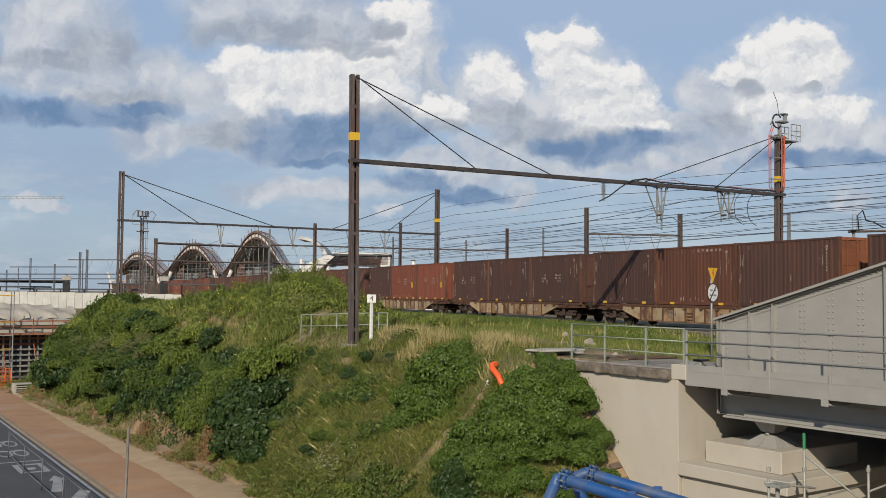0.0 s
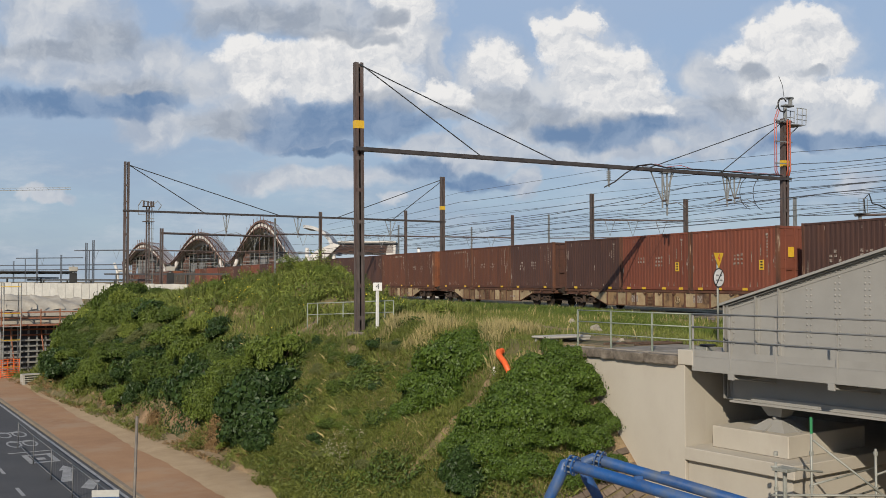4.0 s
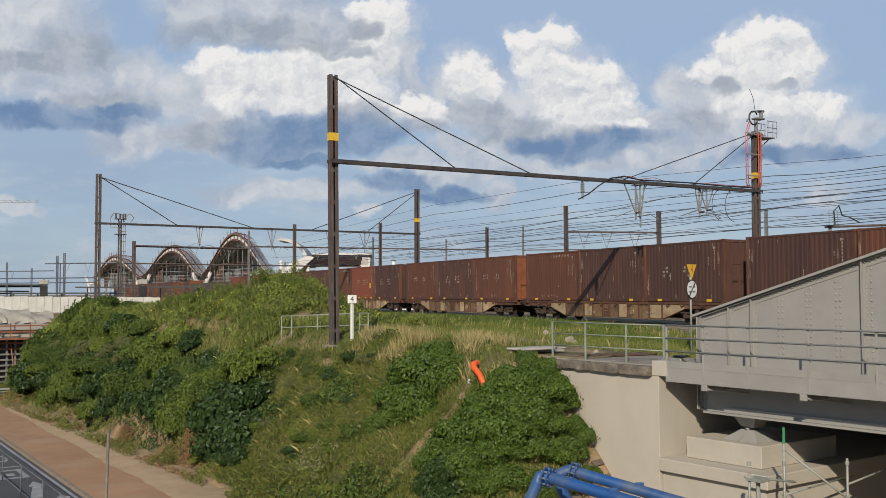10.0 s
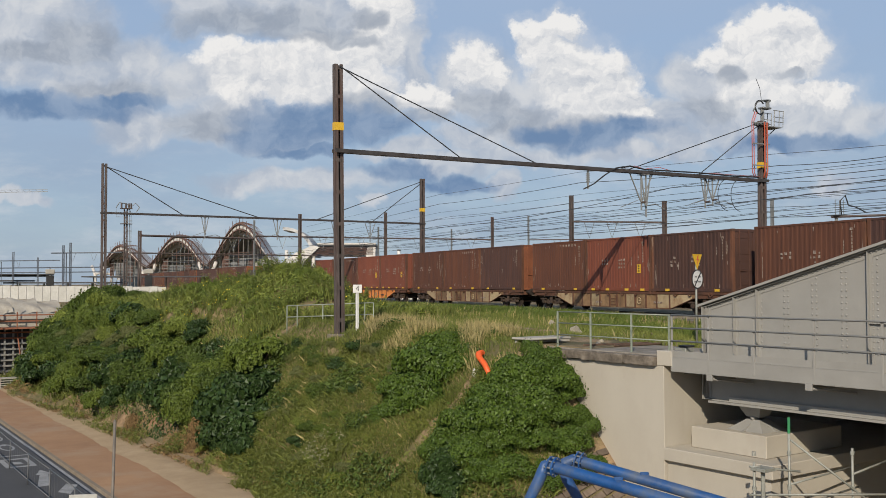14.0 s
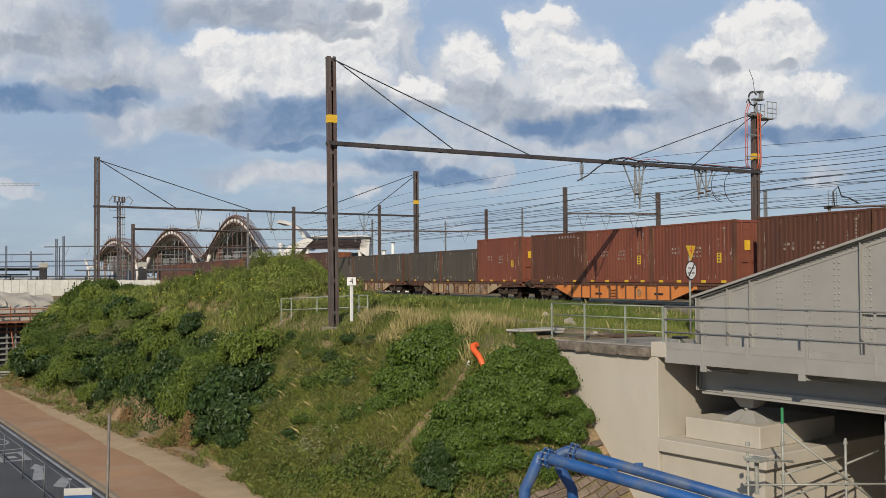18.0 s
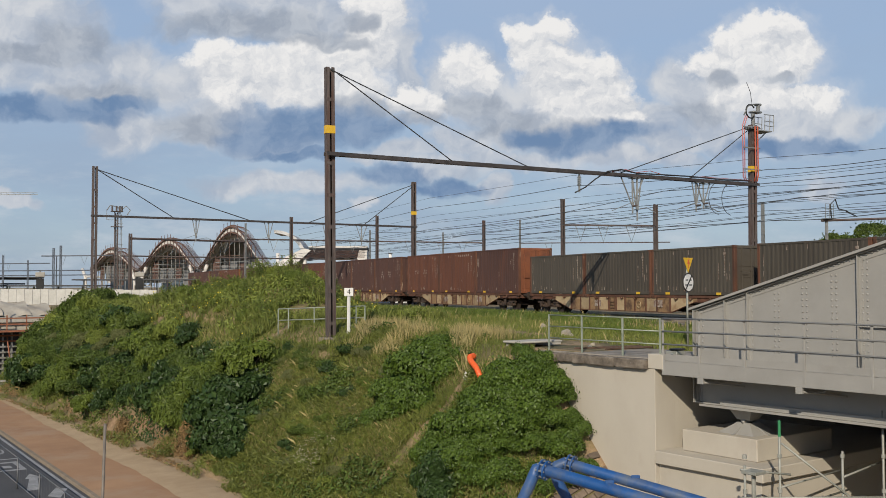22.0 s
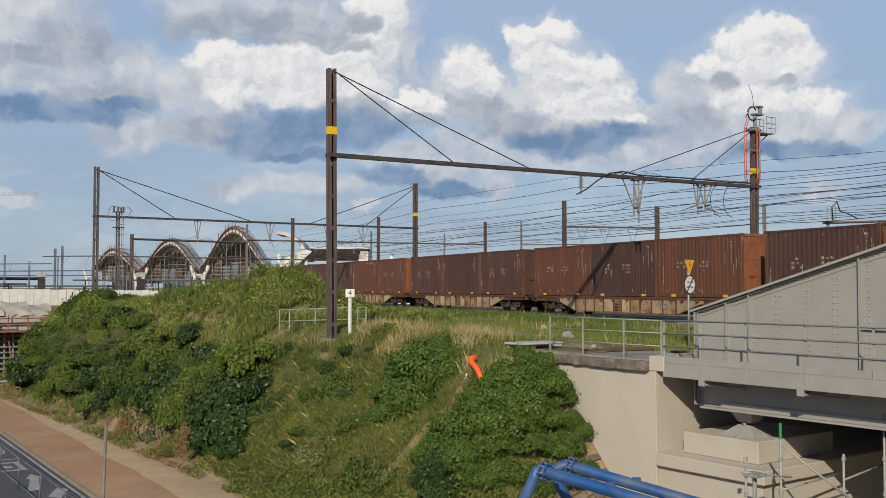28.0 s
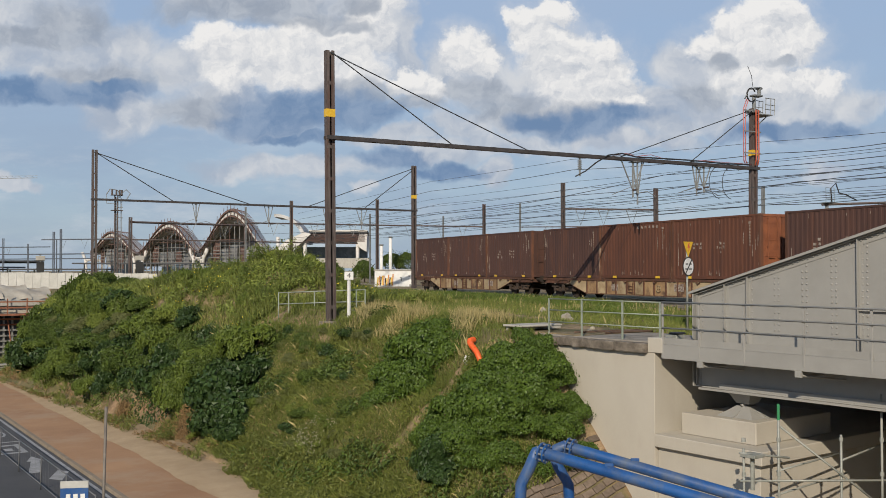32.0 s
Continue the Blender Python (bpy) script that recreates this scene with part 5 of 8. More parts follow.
cross_beam((6.0, 160.7, 6.4), (16, 156.5, 6.5), 0.10, (0.3, 0.6))
cross_beam((-8.4, 242.0, 5.2), (16.6, 205.7, 5.0), 0.12)
cross_beam((-8.4, 262.0, 4.4), (18.6, 225.7, 4.3), 0.12)
cross_beam((-3.0, 215.0, 6.3), (9.0, 200.0, 6.2), 0.10, (0.4,))
small_gear = thing("mast_switchgear", pose(54.9, 51.9, 5.2), "grey switchgear with a railed platform on a beam", "switchgear")
part("platform", Mesh().box(-0.9, 0.2, -0.4, 0.4, 1.2, 1.25), M_MAST_GREY, small_gear)
for z in (1.5, 1.9, 2.3):
    part("guard_rail", Mesh().tube([(-0.9, -0.4, z), (-0.1, -0.4, z)], 0.02, 4), M_MAST_GREY, small_gear)
for x in (-0.9, -0.5, -0.1):
    part("guard_post", Mesh().tube([(x, -0.4, 1.2), (x, -0.4, 2.3)], 0.02, 4), M_MAST_GREY, small_gear)
part("cable_bow", Mesh().tube([(0.1, 0, 1.3), (0.0, 0, 2.3), (0.5, 0, 2.7), (0.8, 0, 2.0), (1.5, 0, 1.9), (2.6, 0, 1.5)], 0.05, 5), M_BLACK, small_gear, smooth=True)
part("beam", Mesh().tube([(-0.9, 0, 1.1), (9.0, -4.0, 1.45)], 0.09, 5), M_MAST, small_gear)
part("column", Mesh().tube([(-0.4, 0, -5.7), (-0.4, 0, 1.2)], 0.13, 6), M_MAST_GREY, small_gear)

# ---- wires: they follow the tracks ----
wires = thing("overhead_wires", pose(40, 60, 5), "thin dark overhead line wires running along the tracks", "wires")
WZ = ((11.2, 10.2, 9.3, 8.8), (10.2, 9.4, 8.6, 8.3), (9.3, 8.5, 8.1, 7.9), (8.5, 7.9, 7.6, 7.3), (7.8, 7.4, 7.1, 7.1), (7.0, 7.1, 6.6, 6.6), (6.7, 6.7, 6.1, 5.8), (6.2, 6.1, 5.5, 5.5))
for i, (a, b, c, d) in enumerate(WZ):
    k = 0.15 * (i % 3)
    run = [(43.5 + k, 150, a * 0.92 + 0.4), (42.5 + k, 95.8, a), (40.4 + k, 64, b), (41.9 + k, 44.4, c), (42.5 + k, 35.3, d), (43.5 + k, 5, d - 0.2), (45 + k, -60, d - 0.2)]
    fine = []
    for p, q in zip(run, run[1:]):
        p, q = Vector(p), Vector(q)
        n = 8
        for j in range(n):
            f = j / n
            fine.append(p.lerp(q, f) - Vector((40, 60, 5)) - Vector((0, 0, 0.14 * 4 * f * (1 - f) * (0.3 + 0.7 * (i % 2)))))
    part("wire", Mesh().tube(fine, (0.017, 0.026, 0.014)[i % 3], 4), M_WIRE, wires)
for i, (x, za, zb) in enumerate(((47, 9.6, 8.8), (47.4, 8.6, 7.6), (51, 8.2, 7.4), (51.5, 7.2, 6.6), (56, 9.2, 8.6), (56.4, 7.4, 6.8), (60, 8.2, 7.8))):
    fine = []
    for j in range(41):
        f = j / 40
        sag = 0.35 * abs(math.sin(f * math.pi * 4))
        fine.append((x + 3 * f * f - 40, 150 - 190 * f - 60, za + (zb - za) * f - sag - 5))
    part("wire", Mesh().tube(fine, 0.020 + 0.006 * (i % 2), 4), M_WIRE, wires)
for tx in (TX, TX + 9.2):
    for z0, z1 in ((5.35, 5.35), (6.5, 5.9)):
        fine = []
        ys = [170, 125, 82, 40.5, -5, -50]
        for p, q in zip(ys, ys[1:]):
            for j in range(8):
                f = j / 8
                fine.append(Vector((tx - 40 + 0.2 * math.sin(p), p + (q - p) * f - 60, z0 - 5 - (z0 - z1) * 4 * f * (1 - f))))
        part("wire", Mesh().tube(fine, 0.02, 4), M_WIRE, wires)

# ---- the station, half built: waves of arched roofs ----
M_SHELL = surface("shell_white", (0.50, 0.485, 0.46), (0.66, 0.645, 0.62), 0.3, 6, 0.7, bump=0.05)
M_TIMBER = surface("formwork_timber", (0.085, 0.05, 0.042), (0.19, 0.115, 0.095), 0.6, 8, 0.85)
M_DARK_ROOF = surface("dark_roof", (0.02, 0.022, 0.028), (0.05, 0.055, 0.065), 0.3, 6, 0.6)
M_GLASS = surface("station_glass", (0.10, 0.14, 0.18), (0.20, 0.26, 0.31), 0.3, 3, 0.25, bump=0)
M_REAR = surface("rear_concrete", (0.34, 0.345, 0.35), (0.60, 0.60, 0.595), 0.22, 3, 0.8, bump=0, stain=(0.15, 0.16, 0.175), stain_at=(0.55, 0.62), stain_scale=0.35)
M_SCAFF = surface("scaffold_tube", (0.24, 0.25, 0.24), (0.38, 0.38, 0.36), 2, 30, 0.6, 0.4)
station = thing("station_roof", pose(50, 250, -0.5), "half-built white wave-shaped station roof in timber formwork", "station")
SO = Vector((50, 250, -0.5))
axis = Vector((0.40, 0.917, 0))         # depth of the vaults
# crests of the wave along its front: place, height, half-wave length back to the valleys
CRESTS = [((21.0, 341.0), 12.0), ((31.4, 313.4), 13.3), ((43.6, 280.9), 15.0), ((54.4, 249.0), 17.0), ((65.5, 219.0), 16.0)]
VALLEY = 6.8


def wave(lo=0.0, hi=3.5, inset=0.0, dep=0.0, n=22):
    """The front line of the roof from crest lo to crest hi, let down by inset and moved back by dep."""
    out = []
    k = int((hi - lo) * n)
    for i in range(k + 1):
        q = lo + (hi - lo) * i / k
        j = min(int(q), len(CRESTS) - 2)
        f = q - j
        (xa, ya), za = CRESTS[j]
        (xb, yb), zb = CRESTS[j + 1]
        c = 0.5 + 0.5 * math.cos(2 * math.pi * f)
        z = VALLEY + ((za if f < 0.5 else zb) - VALLEY) * c ** 0.8
        p = Vector((xa + (xb - xa) * f, ya + (yb - ya) * f, z - inset * (0.3 + 0.7 * c)))
        out.append(p + axis * dep - SO)
    return out


def ribbon(lines):
    """A closed band through four lines of equal length."""
    n = len(lines[0])
    vs = [p for r in lines for p in r]
    fs = []
    for k in range(4):
        a0, b0 = k * n, ((k + 1) % 4) * n
        fs += [(a0 + i, a0 + i + 1, b0 + i + 1, b0 + i) for i in range(n - 1)]
    return Mesh().add(vs, fs)


LO, HI = 0.55, 3.5
def band(name, lo, hi, in0, in1, d0, d1, mat):
    """A curved beam that follows the wave between two depths."""
    part(name, ribbon([wave(lo, hi, in0, d0), wave(lo, hi, in1, d0), wave(lo, hi, in1, d1), wave(lo, hi, in0, d1)]), mat, station)


band("front_rib", LO, HI, 0.12, 1.1, -0.2, 1.0, M_SHELL)
band("roof_shell", LO, HI, 0.5, 0.9, 1.0, 17, M_SHELL)
band("inner_rib", LO, HI, 2.0, 2.9, 3.4, 4.4, M_SHELL)
band("back_rib", LO, HI, 1.6, 2.6, 9.5, 10.5, M_SHELL)
band("rear_rib", LO, HI, 1.4, 2.6, 16, 17, M_SHELL)
rear = wave(LO, HI, 2.4, 16.4)
low_ = [Vector((p.x, p.y, 3.4)) for p in rear]
back_off = axis * 0.4
part("rear_wall", ribbon([rear, low_, [p + back_off for p in low_], [p + back_off for p in rear]]), M_REAR, station, "pale grey unfinished wall behind the vaults")
band("timber_form", LO, 3.3, -0.40, 0.10, -0.9, 0.5, M_TIMBER)
band("lower_form", LO, 3.3, 1.25, 1.55, -0.7, 0.2, M_TIMBER)
band("back_form", LO, HI, 0.15, 0.5, 8, 9, M_TIMBER)
for k in range(7):
    band("formwork_rail", LO, 3.3, -0.75 - 0.02 * k, -0.62 - 0.02 * k, 1.5 + 2.0 * k, 1.7 + 2.0 * k, M_TIMBER)
# slender white struts with an opening between them, under each valley
for j in (0.5, 1.5, 2.5, 3.5):
    p = wave(j, j + 0.1, 0, 0.4, 20)[0]
    q = wave(j + 0.1, j + 0.2, 0, 0, 20)[0] - wave(j, j + 0.1, 0, 0, 20)[0]
    q.z = 0
    q.normalize()
    g0 = Vector((p.x, p.y, 0))
    for dep in (0.0, 9.0):
        h0 = g0 + axis * dep
        for s in (-1, 1):
            part("branch_column", Mesh().tube([h0 + q * s * 2.7, h0 + q * s * 2.3 + Vector((0, 0, 3.6)), h0 + q * s * 2.9 + Vector((0, 0, 5.6)), h0 + q * s * 4.8 + Vector((0, 0, 7.9))], 0.32, 7, 0.55), M_SHELL, station, smooth=True)
        part("cross_web", Mesh().tube([h0 - q * 3.4 + Vector((0, 0, 6.3)), h0 - q * 1.4 + Vector((0, 0, 5.5)), h0 + q * 1.4 + Vector((0, 0, 5.5)), h0 + q * 3.4 + Vector((0, 0, 6.3))], 0.32, 7), M_SHELL, station, smooth=True)
        part("base_ring", Mesh().tube([h0 + q * 2.6 * math.cos(a_) + Vector((0, 0, 3.9 + 1.5 * math.sin(a_))) for a_ in np.linspace(0, 2 * math.pi, 17)], 0.22, 6), M_SHELL, station, smooth=True)
for j in (1, 2, 3):
    for f in np.arange(-0.45, 0.451, 0.05):
        p = wave(j + f, j + f + 0.1, 0, -0.5, 20)[0]
        part("scaffold_post", Mesh().tube([p - Vector((0, 0, 2.4)), p + Vector((0, 0, 1.5 + 0.6 * math.sin(f * 60)))], 0.085, 4), M_TIMBER, station)
srs = random.Random(21)
for j in (1, 2, 3):
    for k in range(14):
        f = -0.46 + 0.07 * k
        p = wave(j + f, j + f + 0.1, 2.0, 2.0, 20)[0]
        part("scaffold_tower", Mesh().tube([(p.x, p.y, 0), (p.x, p.y, p.z - srs.uniform(0, 1.5))], 0.09, 4), M_SCAFF if k % 3 else M_TIMBER, station)
    for z in (4.4, 5.6, 6.6, 7.4, 8.6, 10.2):
        half = 0.36 - 0.03 * (z - 5)
        a0, b0 = wave(j - half, j - half + 0.1, 0, 1.8, 20)[0], wave(j + half, j + half + 0.1, 0, 1.8, 20)[0]
        part("scaffold_ledger", Mesh().tube([(a0.x, a0.y, z), (b0.x, b0.y, z)], 0.10, 4), M_TIMBER if z in (7.2, 10.2) else M_SCAFF, station)
    half = 0.3
    a0, b0 = wave(j - half, j - half + 0.1, 0, 13, 20)[0], wave(j + half, j + half + 0.1, 0, 13, 20)[0]
    part("glass_wall", Mesh().add([(a0.x, a0.y, 0), (b0.x, b0.y, 0), (b0.x, b0.y, 5.2), (a0.x, a0.y, 5.2), (a0.x, a0.y + 0.3, 0), (b0.x, b0.y + 0.3, 0), (b0.x, b0.y + 0.3, 5.2), (a0.x, a0.y + 0.3, 5.2)], [(0, 1, 2, 3), (4, 5, 6, 7), (0, 1, 5, 4), (3, 2, 6, 7)]), M_GLASS, station)
    part("truss", Mesh().tube([(a0.x - 3, a0.y - 7, 9.5), (b0.x - 3, b0.y - 7, 9.5)], 0.25, 4).tube([(a0.x - 3, a0.y - 7, 8.3), (b0.x - 3, b0.y - 7, 8.3)], 0.25, 4), M_DARK_ROOF, station)
M_NET = surface("scaffold_netting", (0.10, 0.105, 0.11), (0.30, 0.30, 0.30), 0.5, 8, 0.9)
for j in (1, 2, 3):
    for k in range(5):
        f = -0.30 + 0.13 * k
        a0, b0 = wave(j + f, j + f + 0.1, 0, 3.0, 20)[0], wave(j + f + 0.10, j + f + 0.2, 0, 3.0, 20)[0]
        lo_, hi_ = srs.uniform(2.4, 4.5), srs.uniform(6.2, 9.6)
        part("netting", Mesh().add([(a0.x, a0.y, lo_), (b0.x, b0.y, lo_), (b0.x, b0.y, hi_), (a0.x, a0.y, hi_), (a0.x, a0.y + 0.1, lo_), (b0.x, b0.y + 0.1, lo_), (b0.x, b0.y + 0.1, hi_), (a0.x, a0.y + 0.1, hi_)], [(0, 1, 2, 3), (7, 6, 5, 4), (0, 4, 5, 1), (3, 2, 6, 7), (0, 3, 7, 4), (1, 5, 6, 2)]), M_NET if k % 3 else M_TIMBER, station)
    for k in range(6):
        f = -0.40 + 0.14 * k
        a0, b0 = wave(j + f, j + f + 0.1, 0, 1.4, 20)[0], wave(j + f + 0.11, j + f + 0.21, 0, 1.4, 20)[0]
        part("scaffold_brace", Mesh().tube([(a0.x, a0.y, 2.5), (b0.x, b0.y, 6.8)], 0.08, 4), M_SCAFF, station)
# the finished end of the wave: a bare white vault
o = Vector((65.0, 221.0, 0)) - SO
cw = Vector((0.917, -0.40, 0))
arcl = lambda r, h, dep: [o + cw * (-6.2 + 0.62 * r * math.sin(q)) + axis * dep + Vector((0, 0, 7.6 + 0.72 * h * math.cos(q))) for q in np.linspace(-0.05, 1.52, 17)]
part("end_vault", ribbon([arcl(12.0, 10.2, 0), arcl(10.6, 9.2, 0), arcl(10.6, 9.2, 12), arcl(12.0, 10.2, 12)]), M_REAR, station)
part("platform_roof", Mesh().box(-46, -4, 30, 38, 5.0, 5.4, m=pose(0, 0, 0, 0, 0, -60)).box(-60, -40, 0, 60, 4.3, 4.6), M_DARK_ROOF, station)
sh = thing("station_canopy", pose(63.9, 206.4, -0.5, 0, 0, -23.5), "white station canopy on columns, its soffit coloured dark for shade", "canopy")
part("roof_slab", Mesh().box(-1.5, 11.5, 0, 12, 10.3, 10.9, 0.1), M_DARK_ROOF, sh)
part("roof_edge", Mesh().box(-1.5, 11.5, -0.25, 0, 10.7, 11.1, 0.05), M_SHELL, sh)
# the shade under the slab is put into this block's dark colour
part("soffit", Mesh().box(-2.5, 10.8, 0.4, 9, 8.5, 10.28), M_DARK_ROOF, sh)
for k in range(8):
    part("soffit_beam", Mesh().box(-2.5, 10.8, 0.1, 0.38, 8.5 + 0.22 * k, 8.56 + 0.22 * k), M_TIMBER, sh)
part("end_wing", Mesh().prism([(9.6, 10.2), (11.4, 10.2), (11.2, 6.2), (9.0, 7.6)], 0.2, 9, "y"), M_SHELL, sh)
part("shell_foot", Mesh().prism([(-10.5, 5.2), (-6.5, 8.8), (-2.5, 10.6), (-1.0, 10.2), (-4.5, 7.0), (-6, 4.0), (-9, 3.0)], -0.4, 8, "y"), M_SHELL, sh)
for x in (-8.5, -2.5, 3.2, 9.2):
    part("column", Mesh().tube([(x, 1, 0), (x, 1, 9.6)], 0.42, 8), M_SHELL, sh, smooth=True)
part("glass_wall", Mesh().box(-9.5, 11, 8.4, 8.6, 2.6, 7.5), M_GLASS, sh)
part("parapet", Mesh().box(-12, 12, 0, 0.3, 2.6, 4.8), M_KERB, sh)
for x in (-7, -4.4, 0.4, 6.2):
    part("strip_lamp", Mesh().box(x, x + 1.3, 1.5, 1.7, 8.2, 8.4), M_WHITE, sh)
for i, (x, y, w, d_, z) in enumerate(((-8, 158, 22, 8, 2.3), (8, 152, 16, 7, 2.0), (24, 166, 26, 6, 3.0))):
    c = thing("platform_canopy", pose(x, y, -0.5, 0, 0, -23), "low dark platform canopy on thin posts", "canopy", "platform canopies")
    part("roof", Mesh().prism([(-d_ / 2, z + 0.2), (d_ / 2, z + 0.2), (d_ / 2, z + 0.42), (-d_ / 2, z + 0.42)], -w / 2, w / 2, "x"), M_DARK_ROOF, c)
    for k in range(5):
        part("post", Mesh().tube([(-w / 2 + 1 + k * (w - 2) / 4, 0, 0), (-w / 2 + 1 + k * (w - 2) / 4, 0, z + 0.4)], 0.12, 6), M_MAST_GREY, c)

# ---- building site at the far end of the embankment ----
M_SHEET = surface("white_sheeting", (0.38, 0.375, 0.345), (0.55, 0.545, 0.515), 0.8, 12, 0.7, bump=0.1, stain=(0.42, 0.40, 0.35), stain_at=(0.62, 0.9))
M_TARP = surface("tarpaulin_cloth", (0.30, 0.27, 0.225), (0.46, 0.43, 0.37), 0.8, 12, 0.8, bump=0.3, stain=(0.22, 0.195, 0.16), stain_at=(0.5, 0.8))
M_RUSTY = surface("rusty_formwork", (0.20, 0.075, 0.04), (0.38, 0.16, 0.09), 1.5, 20, 0.8)
hoard = thing("white_hoarding", BR @ pose(-1.0, 87, 0), "long hoarding of upright white boards", "hoarding")
for i in range(46):
    f = i / 45
    x, y = -14 + 26 * f, 10 - 27 * f
    part("board", Mesh().box(-0.405, 0.405, -0.03, 0.03, 0.10 - 0.3 * math.sin(f * 3), 1.62 - 0.3 * f, 0.01), M_SHEET, hoard, at=pose(x, y, 0.02 * (i % 3), 0, 0, -46))
site = thing("concrete_abutment", BR @ pose(0, 62, STREET), "concrete wall under construction behind steel formwork", "construction", kind="structure")
part("wall", Mesh().box(-9, 0.5, 0.6, 9, 0, 4.3), M_CONCRETE, site)
part("capping", Mesh().box(-9.2, 1.0, 0.2, 9, 4.3, 4.7), M_KERB, site)
form = thing("wall_formwork", BR @ pose(0, 62, STREET), "grey and rusty steel wall formwork with walkways", "formwork")
for i in range(11):
    x = -7.2 + 0.62 * i
    part("soldier", Mesh().box(x - 0.06, x + 0.06, -0.02, 0.14, 0.1, 3.6), M_SCAFF, form)
for k in range(8):
    part("waler", Mesh().box(-7.6, -0.6, -0.12, 0.0, 0.3 + 0.42 * k, 0.42 + 0.42 * k), M_SCAFF if k < 6 else M_RUSTY, form)
part("sheathing", Mesh().box(-7.6, -0.6, 0.16, 0.3, 0, 3.7), M_DARK_ROOF, form)
part("walkway", Mesh().box(-7.8, -0.4, -1.1, 0.1, 3.6, 3.72), M_RUSTY, form)
for z in (4.15, 4.6):
    part("guard_rail", Mesh().box(-7.8, -0.4, -1.1, -1.04, z, z + 0.10), M_RUSTY, form)
for i in range(6):
    part("guard_post", Mesh().box(-7.7 + 1.4 * i, -7.62 + 1.4 * i, -1.1, -1.03, 3.6, 4.9), M_RUSTY, form)
for x in (-5.4, -3.2):
    part("prop", Mesh().tube([(x, -2.0, 0), (x, 0, 3.2)], 0.05, 5), M_RUSTY, form)
tower = thing("scaffold_tower", BR @ pose(-6.2, 60.4, STREET), "tube scaffold tower beside the formwork", "scaffold")
for x in (0, 1.2):
    for y in (0, 1.0):
        part("standard", Mesh().tube([(x, y, 0), (x, y, 6.9)], 0.04, 5), M_SCAFF, tower)
for k in range(7):
    part("ledger", Mesh().tube([(0, 0, 0.6 + k), (1.2, 0, 0.6 + k)], 0.035, 5).tube([(0, 0, 0.6 + k), (0, 1.0, 0.6 + k)], 0.035, 5), M_SCAFF if k % 2 else M_YELLOW, tower)
rs = random.Random(12)
for i, (x, w_, h_) in enumerate(((-7.4, 2.0, 1.0), (-5.6, 2.4, 1.2), (-3.4, 2.3, 1.1), (-1.4, 2.0, 0.9))):
    sheet = Mesh()
    n = 9
    vs = []
    for a in range(n):
        for b in range(n):
            fx, fz = a / (n - 1), b / (n - 1)
            vs.append((x + w_ * fx, 1.5 + 2.0 * fz + 0.16 * math.sin(9 * fx + i + 3 * fz), 4.72 + h_ * fz ** 0.7 + 0.10 * math.sin(7 * fx + 5 * fz + i)))
    sheet.add(vs, [(a * n + b, (a + 1) * n + b, (a + 1) * n + b + 1, a * n + b + 1) for a in range(n - 1) for b in range(n - 1)])
    sheet.add([(x, 3.6, 4.71), (x + w_, 3.6, 4.71), (x + w_, 3.5, 4.7 + h_), (x, 3.5, 4.7 + h_)], [(0, 1, 2, 3)])
    solid("tarpaulin", sheet, M_TARP, "crumpled off-white tarpaulin over the site wall", "tarpaulin", "tarpaulins", m=BR @ pose(0, 62, STREET), smooth=True)
mesh_fence = thing("plastic_fence", BR @ pose(-7.0, 57.5, STREET), "orange plastic mesh fence, sagging", "fence")
for i in range(9):
    z = 0.08 + 0.16 * i
    part("strand", Mesh().tube([(-1.6 + 0.5 * k, 0.25 * math.sin(k + i * 0.3), z + 0.06 * math.sin(1.7 * k)) for k in range(7)], 0.035, 4), M_ORANGE, mesh_fence)
for i in range(8):
    part("upright", Mesh().tube([(-1.6 + 0.42 * i, 0.2 * math.sin(i), 0), (-1.55 + 0.42 * i, 0.2 * math.sin(i), 1.4)], 0.035, 4), M_ORANGE, mesh_fence)

# tower crane far off
crane = thing("tower_crane", pose(-60, 480, 0), "distant grey tower crane with a long lattice jib", "crane")
part("mast", Mesh().tube([(-40, 0, -1), (-40, 0, 46)], 1.0, 4), M_MAST_GREY, crane)
jib = Mesh()
for a, b in (((-40, 0, 39.5), (75, -30, 42.5)), ((-40, 1, 38.2), (75, -29.5, 41.6)), ((-40, -1, 38.2), (75, -30.5, 41.6))):
    jib.tube([a, b], 0.10, 4)
for i in range(46):
    f, g_ = i / 46, (i + 0.5) / 46
    jib.tube([(-40 + 115 * f, -30 * f, 39.5 + 3 * f), (-40 + 115 * g_, -30 * g_, 38.2 + 3.4 * g_)], 0.05, 3)
part("jib", jib, M_MAST_GREY, crane)

# ---- signal gantry mast with boxes near the second portal ----
sig = thing("signal_mast", pose(10.4, 98.8, -0.45), "grey signal mast with cable loops and a ladder", "signal mast")
for x in (-0.14, 0.14):
    part("leg", Mesh().box(x - 0.045, x + 0.045, -0.1, 0.1, 0, 9.4, 0.01), M_MAST, sig)
for k in range(18):
    part("lacing", Mesh().tube([(-0.14, -0.1, 0.3 + 0.5 * k), (0.14, -0.1, 0.8 + 0.5 * k)], 0.03, 4), M_MAST, sig)
for x in (0.36, 0.50):
    part("cable_pipe", Mesh().tube([(x, 0, 0.5), (x, 0, 9.0), (0.2, 0, 9.7)], 0.028, 5), M_MAST_GREY, sig)
for k in range(8):
    part("rung", Mesh().box(-0.2, 0.6, -0.05, 0.05, 1.2 + k, 1.26 + k), M_MAST_GREY, sig)
